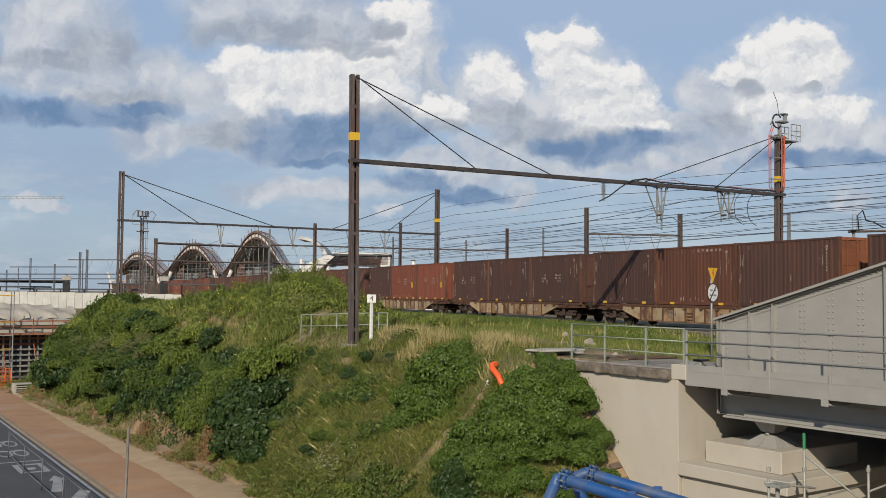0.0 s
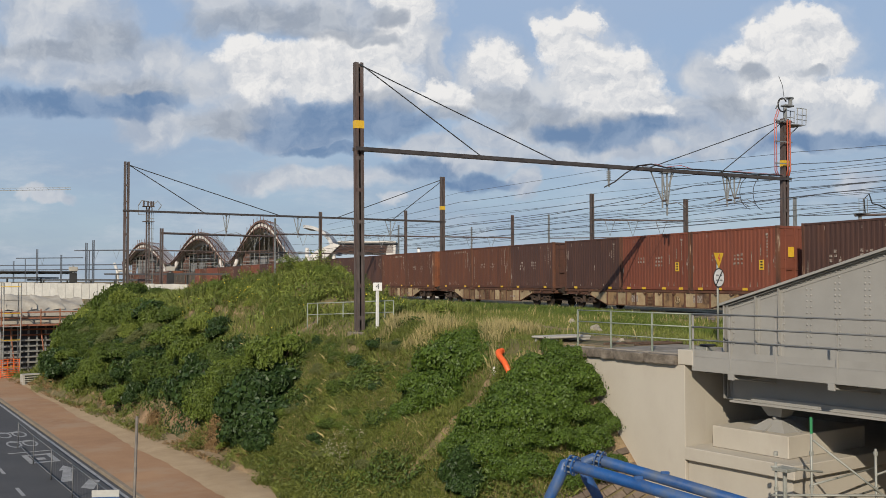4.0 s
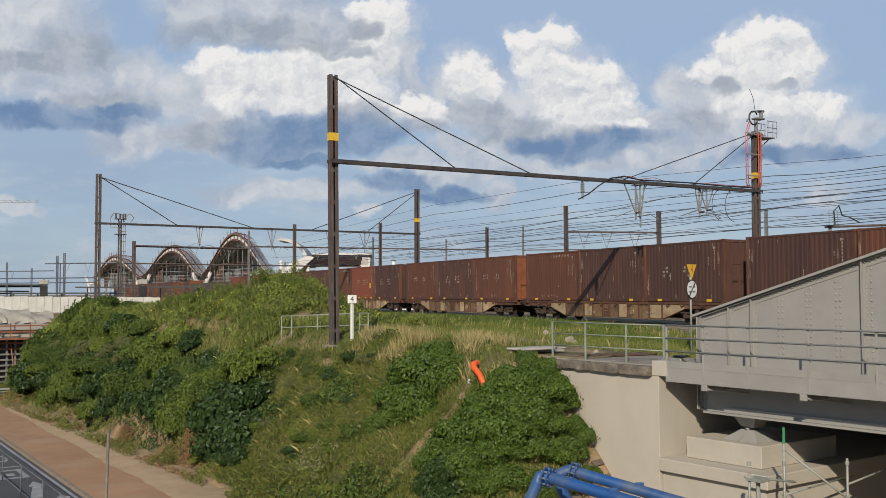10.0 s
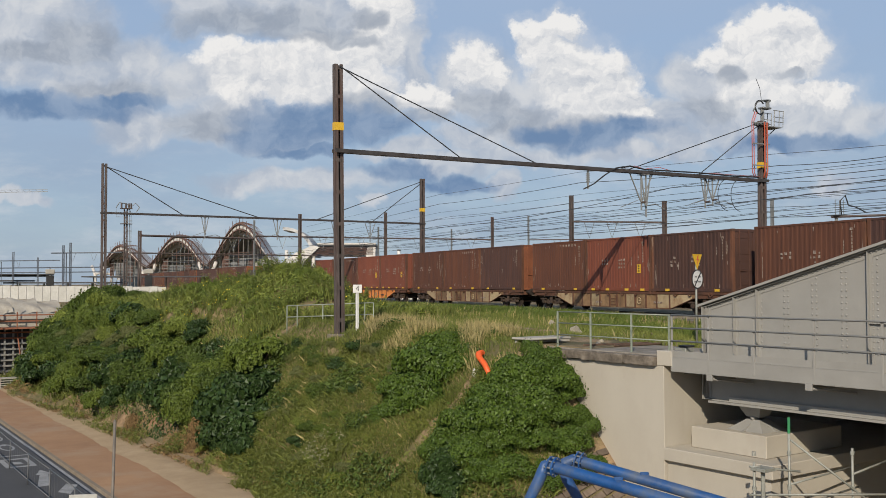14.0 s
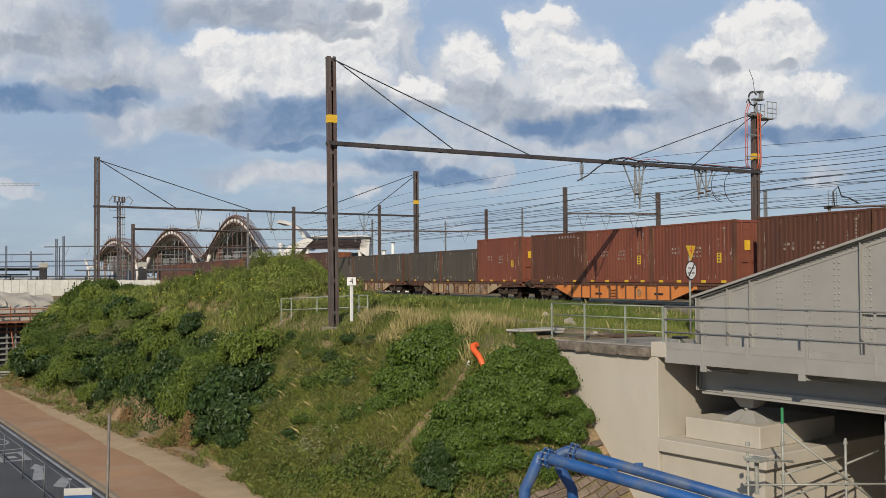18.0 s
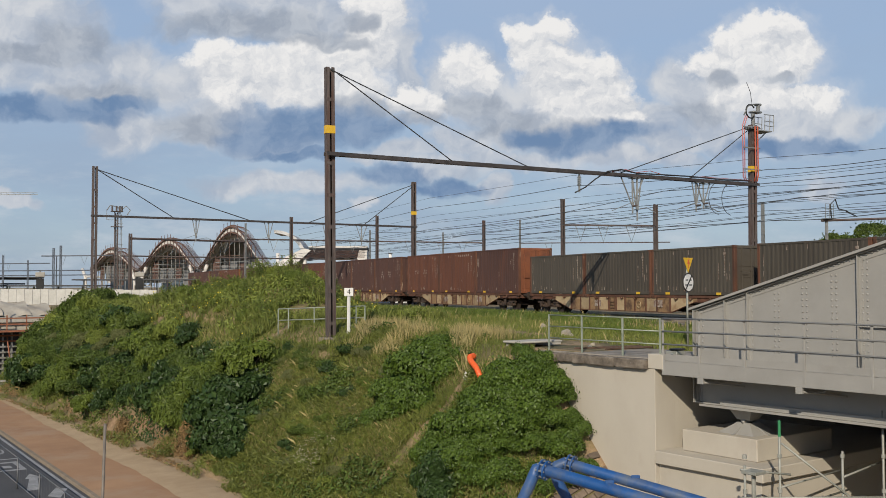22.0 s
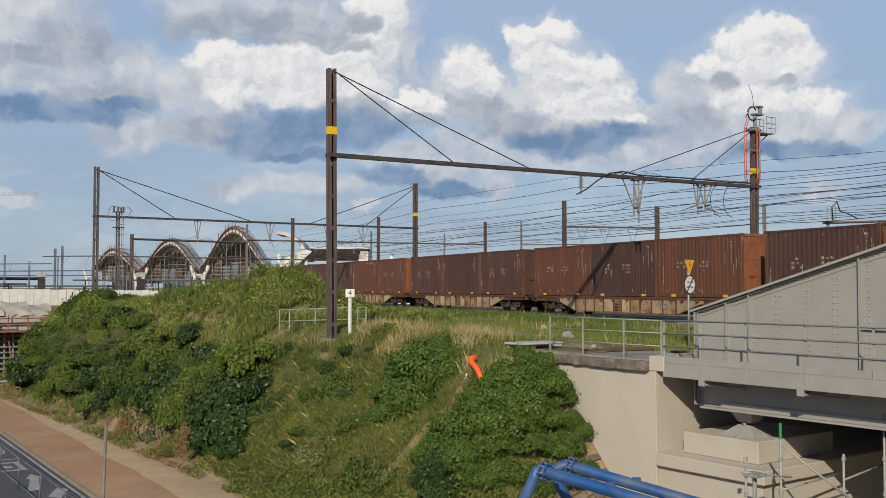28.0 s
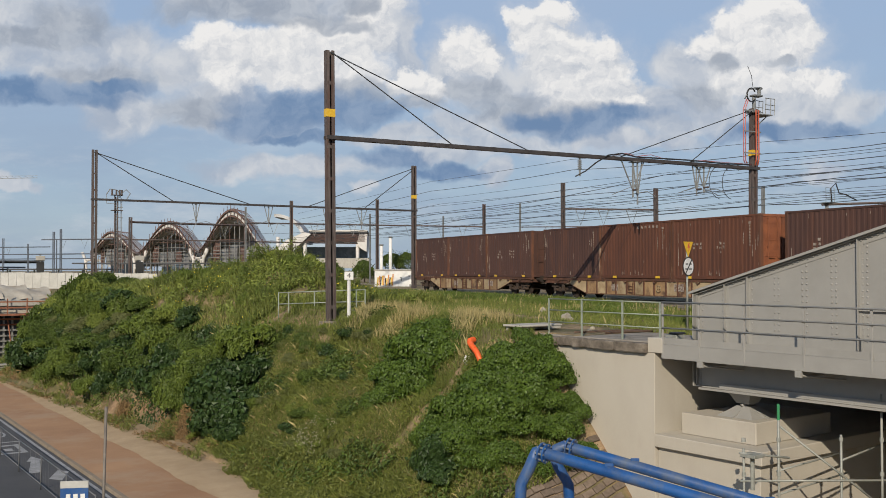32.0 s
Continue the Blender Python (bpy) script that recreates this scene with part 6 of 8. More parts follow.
part("cable_bow", Mesh().tube([(-0.9, 0, 9.5), (-0.6, 0, 10.0), (0.1, 0, 9.9), (0.4, 0, 9.5), (0.9, 0, 10.0), (1.3, 0, 9.6), (1.0, 0, 9.1)], 0.05, 5), M_MAST_GREY, sig)
for z in (7.9, 8.9, 9.4):
    part("platform", Mesh().box(-0.5, 0.6, -0.4, 0.4, z, z + 0.05), M_MAST, sig)
for x in (-0.05, 0.06):
    part("conduit", Mesh().tube([(x, 0.1, 0.4), (x, 0.1, 9.3 - abs(x))], 0.03, 5), M_MAST_GREY, sig)
for x in (-0.4, 0.0, 0.3, 0.5):
    part("insulator", Mesh().tube([(x, 0, 9.4), (x, 0, 9.95)], 0.09, 7), M_MAST, sig)
part("cage", Mesh().tube([(-0.9, 0, 8.6), (-0.9, 0, 9.6)], 0.03, 4).tube([(-0.9, 0, 8.6), (0, 0, 8.6)], 0.03, 4), M_MAST_GREY, sig)
for x, y in ((12.4, 97.2), (3.7, 101.6)):
    sg = thing("signal_box", pose(x, y, -0.45), "dark railway signal with a pale head on a post", "signal", "railway signals")
    part("post", Mesh().tube([(0, 0, 0), (0, 0, 3.6)], 0.09, 6), M_MAST_GREY, sg)
    part("lamp_board", Mesh().box(-0.35, 0.35, -0.12, 0.12, 1.3, 2.9, 0.03), M_BLACK, sg)
    part("head_box", Mesh().box(-0.42, 0.42, -0.25, 0.25, 3.05, 3.5, 0.04), M_KERB, sg)

# ---- signs, cabinet, fences and clutter on the embankment ----
def letters(name, text, size, mat, parent, m, depth=0.004):
    cu = bpy.data.curves.new(name, "FONT")
    cu.body, cu.size, cu.extrude, cu.align_x, cu.align_y = text, size, depth, "CENTER", "CENTER"
    tmp = bpy.data.objects.new(name, cu)
    me = bpy.data.meshes.new_from_object(tmp)
    bpy.data.objects.remove(tmp)
    me.materials.append(mat)
    ob = new(name, me)
    ob.parent = parent
    ob.matrix_basis = m
    return ob


s4 = thing("distance_post", BR @ pose(-0.40, 16.0, ground_z(-0.4, 16) - 0.05), "white concrete post with a white number plate", "railway sign")
H4 = 1.40 - ground_z(-0.4, 16) + 0.05
part("post", Mesh().box(-0.055, 0.055, -0.05, 0.05, 0, H4 - 0.1, 0.01), M_WHITE, s4)
face = pose(0, 0, H4, 0, 0, -28)
part("plate", Mesh().box(-0.18, 0.18, -0.085, -0.055, -0.18, 0.15, 0.008), M_WHITE, s4, at=face)
letters("number", "4", 0.30, M_BLACK, s4, face @ pose(0, -0.089, -0.015, 90, 0, 0))
sy = thing("warning_sign", BR @ pose(4.37, 2.82, -0.47), "yellow triangular electric warning sign above a round struck-out sign", "railway sign")
part("post", Mesh().tube([(0, 0, 0), (0, 0, 2.98)], 0.035, 8), M_GALV, sy, smooth=True)
turn_ = pose(0, 0, 0, 0, 0, 6)
tri = [(-0.27, 2.98), (0.27, 2.98), (0, 2.50)]
part("triangle_plate", Mesh().prism(tri, -0.055, -0.038, "y"), M_YELLOW, sy, at=turn_)
bolt = [(0.03, 2.95), (-0.07, 2.79), (0.02, 2.79), (-0.03, 2.62), (0.085, 2.83), (-0.0, 2.83), (0.075, 2.95)]
part("bolt_mark", Mesh().prism(bolt, -0.060, -0.056, "y"), M_RED, sy, at=turn_)
disc = lambda r, y0, y1: Mesh().tube([(0, y0, 2.18), (0, y1, 2.18)], r, 24)
part("disc_rim", disc(0.31, -0.052, -0.038), M_BLACK, sy, at=turn_)
part("disc_plate", disc(0.275, -0.058, -0.053), M_WHITE, sy, at=turn_)
bars = Mesh()
for i, (x0, x1, z) in enumerate(((-0.17, -0.03, 2.26), (0.03, 0.17, 2.26), (-0.19, -0.02, 2.10), (0.02, 0.18, 2.10))):
    bars.box(x0, x1, -0.062, -0.059, z - 0.026, z + 0.026)
part("sign_lettering", bars, M_MAST_GREY, sy, "grey lettering too small to read", at=turn_)
part("diagonal_bar", Mesh().box(-0.30, 0.30, -0.068, -0.063, -0.022, 0.022, m=pose(0, 0, 2.18, 0, -52, 0)), M_BLACK, sy, at=turn_)

cab = thing("relay_cabinet", pose(37.3, 93.0, -0.5, 0, 0, -23.5), "white railway relay cabin with spray-painted tags", "cabin")
part("body", Mesh().box(-2.1, 2.1, 0, 2.4, 0, 2.05, 0.03), M_WHITE, cab)
part("roof", Mesh().box(-2.2, 2.2, -0.1, 2.5, 2.052, 2.2, 0.03), M_KERB, cab)
gr = random.Random(3)
M_TAG = surface("spray_paint", (0.42, 0.17, 0.05), (0.58, 0.27, 0.08), 3, 30, 0.6)
for i in range(11):
    x = -1.85 + 0.155 * i
    h = gr.uniform(0.7, 1.15)
    part("spray_mark", Mesh().prism([(x, 0.55), (x + 0.11, 0.5), (x + 0.18, 0.55 + h), (x + 0.05, 0.6 + h)], -0.012 - 0.002 * (i % 2), -0.002, "y"), (M_YELLOW, M_TAG, M_BLACK)[i % 3], cab)
for x, z, w_, h_ in ((0.5, 1.3, 0.25, 0.1), (0.6, 1.0, 0.12, 0.35), (1.4, 1.45, 0.2, 0.12), (1.5, 0.3, 0.35, 0.35)):
    part("vent_plate", Mesh().box(x, x + w_, -0.012, -0.001, z, z + h_), M_MAST_GREY, cab)
for x, y, h in ((43.47, 109.83, 6.08), (42.47, 110.31, 5.12)):
    ch = thing("white_flue", pose(x, y, -0.5), "tall white metal flue", "flue", "flues")
    part("pipe", Mesh().tube([(0, 0, 0), (0, 0, h)], 0.20, 10), M_WHITE, ch, smooth=True)
    part("cap", Mesh().tube([(0, 0, h), (0, 0, h + 0.15)], 0.26, 10), M_MAST_GREY, ch, smooth=True)

fen = thing("tube_railing", BR @ pose(0, 0, -0.5), "galvanised tube railing around the mast foot", "railing")
fa, fb = Vector((-1.0, 21.0, 0)), Vector((1.55, 17.9, 0.15))
for z in (1.12, 0.62):
    part("rail", Mesh().tube([fa + Vector((0, 0, z)), fb + Vector((0, 0, z))], 0.024, 6), M_GALV_GREEN, fen, smooth=True)
for f in (0, 0.12, 0.42, 0.66, 0.9, 1.0):
    p = fa.lerp(fb, f)
    part("post", Mesh().tube([p - Vector((0, 0, 0.4)), p + Vector((0, 0, 1.13))], 0.026, 6), M_GALV_GREEN, fen, smooth=True)
solid("mast_slab", Mesh().box(-0.6, 0.6, -1.5, 1.3, -0.4, 0.07, 0.03), M_SLAB, "pale concrete slab at the mast foot", "slab", m=BR @ pose(0.75, 17.4, ground_z(0.75, 17.4), 0, 0, 8))
od = [Vector((-1.02, 7.12, -0.66)), Vector((-1.26, 7.02, -0.68)), Vector((-1.44, 6.72, -0.78)), Vector((-1.52, 6.36, -0.95)), Vector((-1.64, 5.98, -1.22))]
tub = thing("drain_hose", BR @ pose(0, 0, 0), "bright orange ribbed plastic drain hose lying on the slope", "hose")
part("hose", Mesh().tube(od, 0.088, 10), M_ORANGE, tub, smooth=True)
for i in range(14):
    f = i / 13 * (len(od) - 1.001)
    p = od[int(f)].lerp(od[int(f) + 1], f - int(f))
    q = (od[int(f) + 1] - od[int(f)]).normalized()
    part("rib", Mesh().tube([p - q * 0.014, p + q * 0.014], 0.098, 10), M_ORANGE, tub)
solid("torn_sack", Mesh().add([(0.2 * a / 4 + 0.04 * math.sin(b * 2 + a), 0.06 * math.sin(a * 1.7 + b), 0.36 * b / 4) for a in range(5) for b in range(5)], [(a * 5 + b, a * 5 + 5 + b, a * 5 + 6 + b, a * 5 + 1 + b) for a in range(4) for b in range(4)]), M_SHEET, "torn white plastic sack caught on the slope", "sack", m=BR @ pose(-1.5, 7.05, ground_z(-1.5, 7.05) + 0.02, -30, 0, -50), smooth=True)
tr = thing("cable_trough", BR @ pose(-0.05, 5.55, -0.42), "grey concrete cable trough with black pipes in its mouth", "cable trough")
part("lid", Mesh().box(-0.3, 1.5, 0.0, 0.9, 0.20, 0.27, 0.02), M_KERB, tr)
part("side", Mesh().box(-0.2, 2.1, 0.72, 0.85, -0.4, 0.198), M_KERB, tr)
for k in range(3):
    part("pipe_ring", Mesh().tube([(0.05 + 0.05 * k, 0.55 + 0.2 * math.cos(q), -0.02 + 0.17 * math.sin(q)) for q in np.linspace(0, 2 * math.pi, 14)], 0.04, 6), M_BLACK, tr, smooth=True)
part("junction_box", Mesh().box(-0.15, 0.15, 0.12, 0.30, 0.0, 0.19, 0.02), M_WHITE, tr)
lb = thing("lineside_box", BR @ pose(0.75, -0.05, -0.41), "small white and black lineside box on the slab", "box")
part("body", Mesh().box(0, 0.36, 0.3, 0.7, 0.005, 0.20, 0.02), M_GALV, lb)
part("lid", Mesh().box(-0.02, 0.38, 0.28, 0.56, 0.205, 0.26, 0.02), M_BLACK, lb)
for i, (u, w, s) in enumerate(((4.6, 8.6, 0.30), (2.6, 5.3, 0.12), (7.4, 13.0, 0.2), (1.7, 4.6, 0.1))):
    st = bmesh.new()
    bmesh.ops.create_icosphere(st, subdivisions=2, radius=s)
    for v in st.verts:
        v.co *= 0.75 + 0.5 * noise.noise(v.co * 4 + Vector((i, 0, 0)))
    me = bpy.data.meshes.new("stone")
    st.to_mesh(me)
    st.free()
    me.materials.append(M_PALE_STONE)
    ob = new("stone", me)
    ob.matrix_world = BR @ pose(u, w, ground_z(u, w) + s * 0.3)
    tagged(ob, "pale rough stone lying in the grass", "stone", "loose stones")
for i, (u, w, a, l) in enumerate(((2.2, 4.2, 78, 2.6), (2.5, 3.6, 84, 2.0))):
    solid("old_rail", Mesh().box(-0.03, 0.03, -l / 2, l / 2, 0, 0.07, 0.015), M_RAIL_STEEL, "rusty length of rail lying on the slab", "rail", m=BR @ pose(u, w, -0.39, 0, 0, a))

# ---- blue pipes on a trestle ----
pipes = thing("blue_pipes", BR @ pose(-10.4, -6.4, STREET), "pair of scuffed blue steel pipes on blue legs", "pipeline")
for s, a, e in ((0, Vector((0.05, 0.10, 4.18)), Vector((0.62, -1.68, 3.91))), (1, Vector((1.01, 0.51, 4.10)), Vector((1.85, -1.47, 3.72)))):
    n = (e - a).normalized()
    way = n * 3.4
    foot = a + Vector((-0.20, 0.17, -0.51))
    bend = [foot, foot.lerp(a, 0.45), foot.lerp(a, 0.78) - n * 0.015, foot.lerp(a, 0.95) + Vector((0, 0, 0.03)), a]
    if s:
        bend = [Vector(p) for p in ((1.07, 0.49, 3.47), (0.93, 0.58, 3.76), (0.88, 0.62, 3.92), (0.90, 0.59, 4.05))] + [a]
        foot = bend[0]
    riser = foot + (foot - bend[1]).normalized() * 0.4
    part("pipe", Mesh().tube([Vector((riser.x, riser.y, 0.0))] + bend + [a + n * 0.12, a + way * 0.5, a + way, a + way * 1.8, a + way * 2.6], 0.090, 16), M_BLUE, pipes, smooth=True)
    for f in (0.02, 0.045):
        part("flange", Mesh().tube([a + way * f - n * 0.012, a + way * f + n * 0.012], 0.155, 18), M_BLUE, pipes)
    for f in (0.36, 0.98):
        part("lug", Mesh().box(-0.07, 0.07, -0.02, 0.02, 0.07, 0.125, 0.01, m=Matrix.Translation(a + way * f) @ pose(0, 0, 0, 0, 0, -35)), M_BLUE, pipes)
    for k in range(8):
        q = k * math.pi / 4
        u_ = n.orthogonal().normalized()
        v_ = n.cross(u_)
        c = a + way * 0.032 + (u_ * math.cos(q) + v_ * math.sin(q)) * 0.132
        part("bolt", Mesh().tube([c - n * 0.08, c + n * 0.07], 0.014, 5), M_MAST_GREY, pipes)

# ---- scaffold in front of the bearing shelf ----
scf = thing("tube_scaffold", BR @ pose(0, 0, STREET), "galvanised tube scaffold with green-topped standards", "scaffold")
for x, y, top in ((-0.8, -4.05, -1.55), (0.4, -4.9, -2.25), (1.1, -5.5, -1.3), (-1.5, -3.6, -2.55)):
    part("standard", Mesh().tube([(x, y, 0), (x, y, top - STREET)], 0.03, 8), M_GALV, scf, smooth=True)
    for z in (2.2, 3.0):
        part("coupler", Mesh().tube([(x, y, z), (x, y, z + 0.09)], 0.05, 8), M_GALV, scf)
part("green_cap", Mesh().tube([(-0.8, -4.05, -1.9 - STREET), (-0.8, -4.05, -1.53 - STREET)], 0.034, 8), surface("green_paint", (0.02, 0.18, 0.07), (0.04, 0.26, 0.10)), scf, "green painted end")
for a, b in (((-1.6, -3.55, 2.1), (1.4, -5.7, 2.1)), ((-1.6, -3.55, 2.75), (-0.6, -4.2, 2.62)), ((-0.8, -4.1, 3.35), (1.0, -5.4, 1.6)), ((-0.8, -4.0, 2.3), (2.8, -3.6, 2.3)), ((0.4, -4.9, 2.55), (3.4, -4.4, 2.6)), ((-0.8, -4.0, 1.75), (2.8, -3.6, 1.75))):
    part("ledger", Mesh().tube([a, b], 0.026, 8), M_GALV, scf, smooth=True)
part("jack_head", Mesh().box(-1.58, -1.18, -3.95, -3.55, 2.66, 2.74, 0.01).tube([(-1.38, -3.75, 1.9), (-1.38, -3.75, 2.68)], 0.05, 8), M_GALV, scf)

# ---- street: post, fence, banner, markings ----
lamp = thing("steel_post", BR @ pose(-14.27, 2.77, STREET), "plain galvanised steel post beside the street", "post")
M_OLD_POST = surface("weathered_post", (0.12, 0.105, 0.09), (0.24, 0.215, 0.185), 3, 40, 0.7, 0.2)
part("tube", Mesh().tube([(0, 0, 0), (0.07, -0.07, -1.24 - STREET)], 0.030, 10), M_OLD_POST, lamp, smooth=True)
part("cap", Mesh().dome((0.07, -0.07, -1.24 - STREET), 0.036, 0.03, 10), M_OLD_POST, lamp)
fnc = thing("site_fence", BR @ pose(0, 0, STREET), "thin grey steel site fence panels standing on the road", "fence")
M_FENCE = surface("fence_steel", (0.10, 0.105, 0.11), (0.20, 0.205, 0.21), 3, 40, 0.6, 0.3)
FP = [Vector((-11.9, 26.0, 0)), Vector((-12.15, 21.9, 0)), Vector((-12.3, 18.4, 0)), Vector((-12.42, 15.0, 0)), Vector((-12.57, 11.6, 0)), Vector((-12.7, 8.4, 0))]
for i, p in enumerate(FP):
    part("post", Mesh().tube([p + Vector((0, 0, 0.012)), p + Vector((0.02, 0, 1.12))], 0.022, 6), M_FENCE, fnc, smooth=True)
for p, q in zip(FP, FP[1:]):
    for z in (0.2, 1.1):
        part("rail", Mesh().tube([p + Vector((0, 0, z)), q + Vector((0, 0, z))], 0.018, 6), M_FENCE, fnc, smooth=True)
    for k in range(1, 9):
        f = p.lerp(q, k / 9)
        part("infill_wire", Mesh().tube([f + Vector((0, 0, 0.2)), f + Vector((0, 0, 1.1))], 0.0018, 3), M_FENCE, fnc)
ban = thing("banner_sheet", BR @ pose(-15.5, 1.2, STREET), "blue and white printed banner tied on the fence", "banner")
bp = Mesh().box(0, 0.50, -0.01, 0.01, 2.0, 2.95, m=pose(0, 0, 0, 0, 0, -28))
part("cloth", bp, M_BLUE, ban)
part("white_strip", Mesh().box(0, 0.50, -0.014, 0.011, 2.952, 3.08, m=pose(0, 0, 0, 0, 0, -28)), M_SHEET, ban)
for k in range(3):
    part("banner_mark", Mesh().box(0.10 + 0.13 * k, 0.18 + 0.13 * k, -0.017, -0.010, 2.66, 2.84, m=pose(0, 0, 0, 0, 0, -28)), M_WHITE, ban)
mk = thing("road_markings", SF @ pose(0, 0, 0.012), "worn white symbols painted on the asphalt", "road marking", kind="structure")
part("bar_mark", Mesh().box(-2.4, -0.7, 8.9, 9.05, 0.001, 0.005), M_WHITE_LINE, mk)
part("arrow_mark", Mesh().prism([(-1.7, 2.0), (-1.2, 4.2), (-1.35, 4.2), (-1.0, 5.2), (-0.75, 4.2), (-0.9, 4.2), (-1.3, 2.0)], 0.001, 0.005, "z"), M_WHITE_LINE, mk)
part("diamond_mark", Mesh().prism([(-1.0, 0.2), (-0.45, 1.6), (-0.75, 2.0), (-1.3, 0.7)], 0.001, 0.005, "z"), M_WHITE_LINE, mk)
for cy in (11.3, 14.2):
    for k in (-0.32, 0.32):
        part("ring_mark", Mesh().add([(-1.5 + k + r * 0.30 * math.cos(q), cy + r * 0.95 * math.sin(q), 0.004) for q in np.linspace(0, 2 * math.pi, 17) for r in (0.72, 1.0)], [(2 * i, 2 * i + 1, 2 * i + 3, 2 * i + 2) for i in range(16)]), M_WHITE_LINE, mk)
    part("frame_mark", Mesh().box(-1.9, -1.1, cy + 0.5, cy + 0.75, 0.001, 0.005), M_WHITE_LINE, mk)
part("box_mark", Mesh().box(-2.0, -0.9, 6.2, 6.45, 0.001, 0.005).box(-2.0, -0.9, 8.0, 8.25, 0.001, 0.005).box(-2.0, -1.8, 6.45, 8.0, 0.001, 0.005).box(-1.1, -0.9, 6.45, 8.0, 0.001, 0.005).box(-1.6, -1.3, 6.9, 7.4, 0.001, 0.005), M_WHITE_LINE, mk)
for i in range(9):
    part("lane_dash", Mesh().box(-3.2, -3.08, -8 + 4.2 * i, -6.6 + 4.2 * i, 0.001, 0.005), M_WHITE_LINE, mk)
pl = thing("pallet_stack", BR @ pose(-6.6, 51.5, STREET), "stacked grey pallets and crates at the foot of the slope", "pallets")
for k in range(5):
    part("board", Mesh().box(0, 1.2, 0, 0.9, 0.12 + 0.15 * k, 0.17 + 0.15 * k, 0.005), M_KERB, pl)
    part("block", Mesh().box(0.02, 0.14, 0, 0.9, 0.02 + 0.15 * k, 0.12 + 0.15 * k).box(1.06, 1.18, 0, 0.9, 0.02 + 0.15 * k, 0.12 + 0.15 * k), M_KERB, pl)


# ---- plants ----
RS = np.random.RandomState(5)


def vnoise(x, y, seed=0):
    """Smooth noise between 0 and 1 on a unit grid."""
    xi, yi = np.floor(x).astype(int), np.floor(y).astype(int)
    fx, fy = x - xi, y - yi
    fx, fy = fx * fx * (3 - 2 * fx), fy * fy * (3 - 2 * fy)
    h = lambda i, j: np.modf(np.abs(np.sin(i * 127.1 + j * 311.7 + seed * 74.7) * 43758.5453))[0]
    return (h(xi, yi) * (1 - fx) + h(xi + 1, yi) * fx) * (1 - fy) + (h(xi, yi + 1) * (1 - fx) + h(xi + 1, yi + 1) * fx) * fy


def unit(v):
    return v / np.maximum(np.linalg.norm(v, axis=1, keepdims=True), 1e-6)


def leaves(p, n, size, width=0.55, droop=0.35, jitter=0.6):
    """One folded leaf a point: four corners, the tip hanging. p, n: places and outward ways; size: lengths."""
    k = len(p)
    n = unit(n + RS.normal(0, jitter, (k, 3)))
    t = RS.normal(0, 1, (k, 3)) + np.array([0, 0, -droop * 2])
    t = unit(t - n * (t * n).sum(1, keepdims=True))
    b = np.cross(n, t)
    s = np.asarray(size).reshape(-1, 1) * np.ones((k, 1))
    q = np.stack([p - t * s * 0.5, p + b * s * width * 0.5 + n * s * 0.10, p + t * s * 0.5 - n * s * 0.12, p - b * s * width * 0.5 + n * s * 0.10], 1)
    return q.reshape(-1, 3), np.arange(4 * k).reshape(-1, 4)


def blades(p, high, wide, lean=0.35, fall=0.0):
    """Bent grass blades: a tapering strip of two faces each."""
    k = len(p)
    a = RS.uniform(0, 2 * math.pi, k)
    side = np.stack([np.cos(a), np.sin(a), np.zeros(k)], 1)
    b = RS.uniform(0, 2 * math.pi, k)
    off = np.stack([np.cos(b), np.sin(b), np.zeros(k)], 1) * RS.uniform(0, lean, k)[:, None] + np.array([[-0.85, -0.25, -0.55]]) * fall
    h, w = np.asarray(high).reshape(-1, 1), np.asarray(wide).reshape(-1, 1)
    up = np.array([[0, 0, 1.0]])
    mid = p + up * h * 0.55 + off * h * 0.35
    tip = p + up * h * (1 - 0.25 * RS.uniform(0, 1, (k, 1))) + off * h
    q = np.stack([p - side * w / 2, p + side * w / 2, mid + side * w * 0.38, tip, mid - side * w * 0.38], 1)
    f = np.arange(5 * k).reshape(-1, 5)
    return q.reshape(-1, 3), f


def lobes(n, r, seed):
    rs = np.random.RandomState(seed)
    d = unit(rs.normal(0, 1, (n, 3)) * np.array([1, 1, 0.75]))
    d[:, 2] = np.abs(d[:, 2]) * 0.9 - 0.1
    return d * r * rs.uniform(0.42, 0.78, (n, 1)), rs.uniform(0.22, 0.46, n) * r


def bush_cloud(count, r, seed, n_lobes=14, flat=0.8):
    """Points on the outer skin of a heap of lobes, with their outward ways; the creases between lobes stay open."""
    c, rad = lobes(n_lobes, r, seed)
    rs = np.random.RandomState(seed + 90)
    i = rs.choice(n_lobes, int(count * 2.4), p=rad ** 2 / (rad ** 2).sum())
    k = len(i)
    d = unit(rs.normal(0, 1, (k, 3)))
    d[:, 2] = np.where(d[:, 2] < -0.45, -d[:, 2], d[:, 2])
    depth = 1 - np.abs(rs.normal(0, 0.07, (k, 1))) - 0.25 * (rs.uniform(0, 1, (k, 1)) < 0.18)
    p = c[i] + d * rad[i][:, None] * depth
    far = np.linalg.norm(p[:, None, :] - c[None, :, :], axis=2) / rad[None, :]
    far[np.arange(k), i] = 9
    keep = (far.min(1) > 0.90) & (p[:, 2] > -0.3 * r)
    stray = rs.uniform(0, 1, k) < 0.05
    p = p + d * (stray * rs.uniform(0.05, 0.22, k))[:, None] * r
    p[:, 2] *= flat
    return p[keep][:count], d[keep][:count]


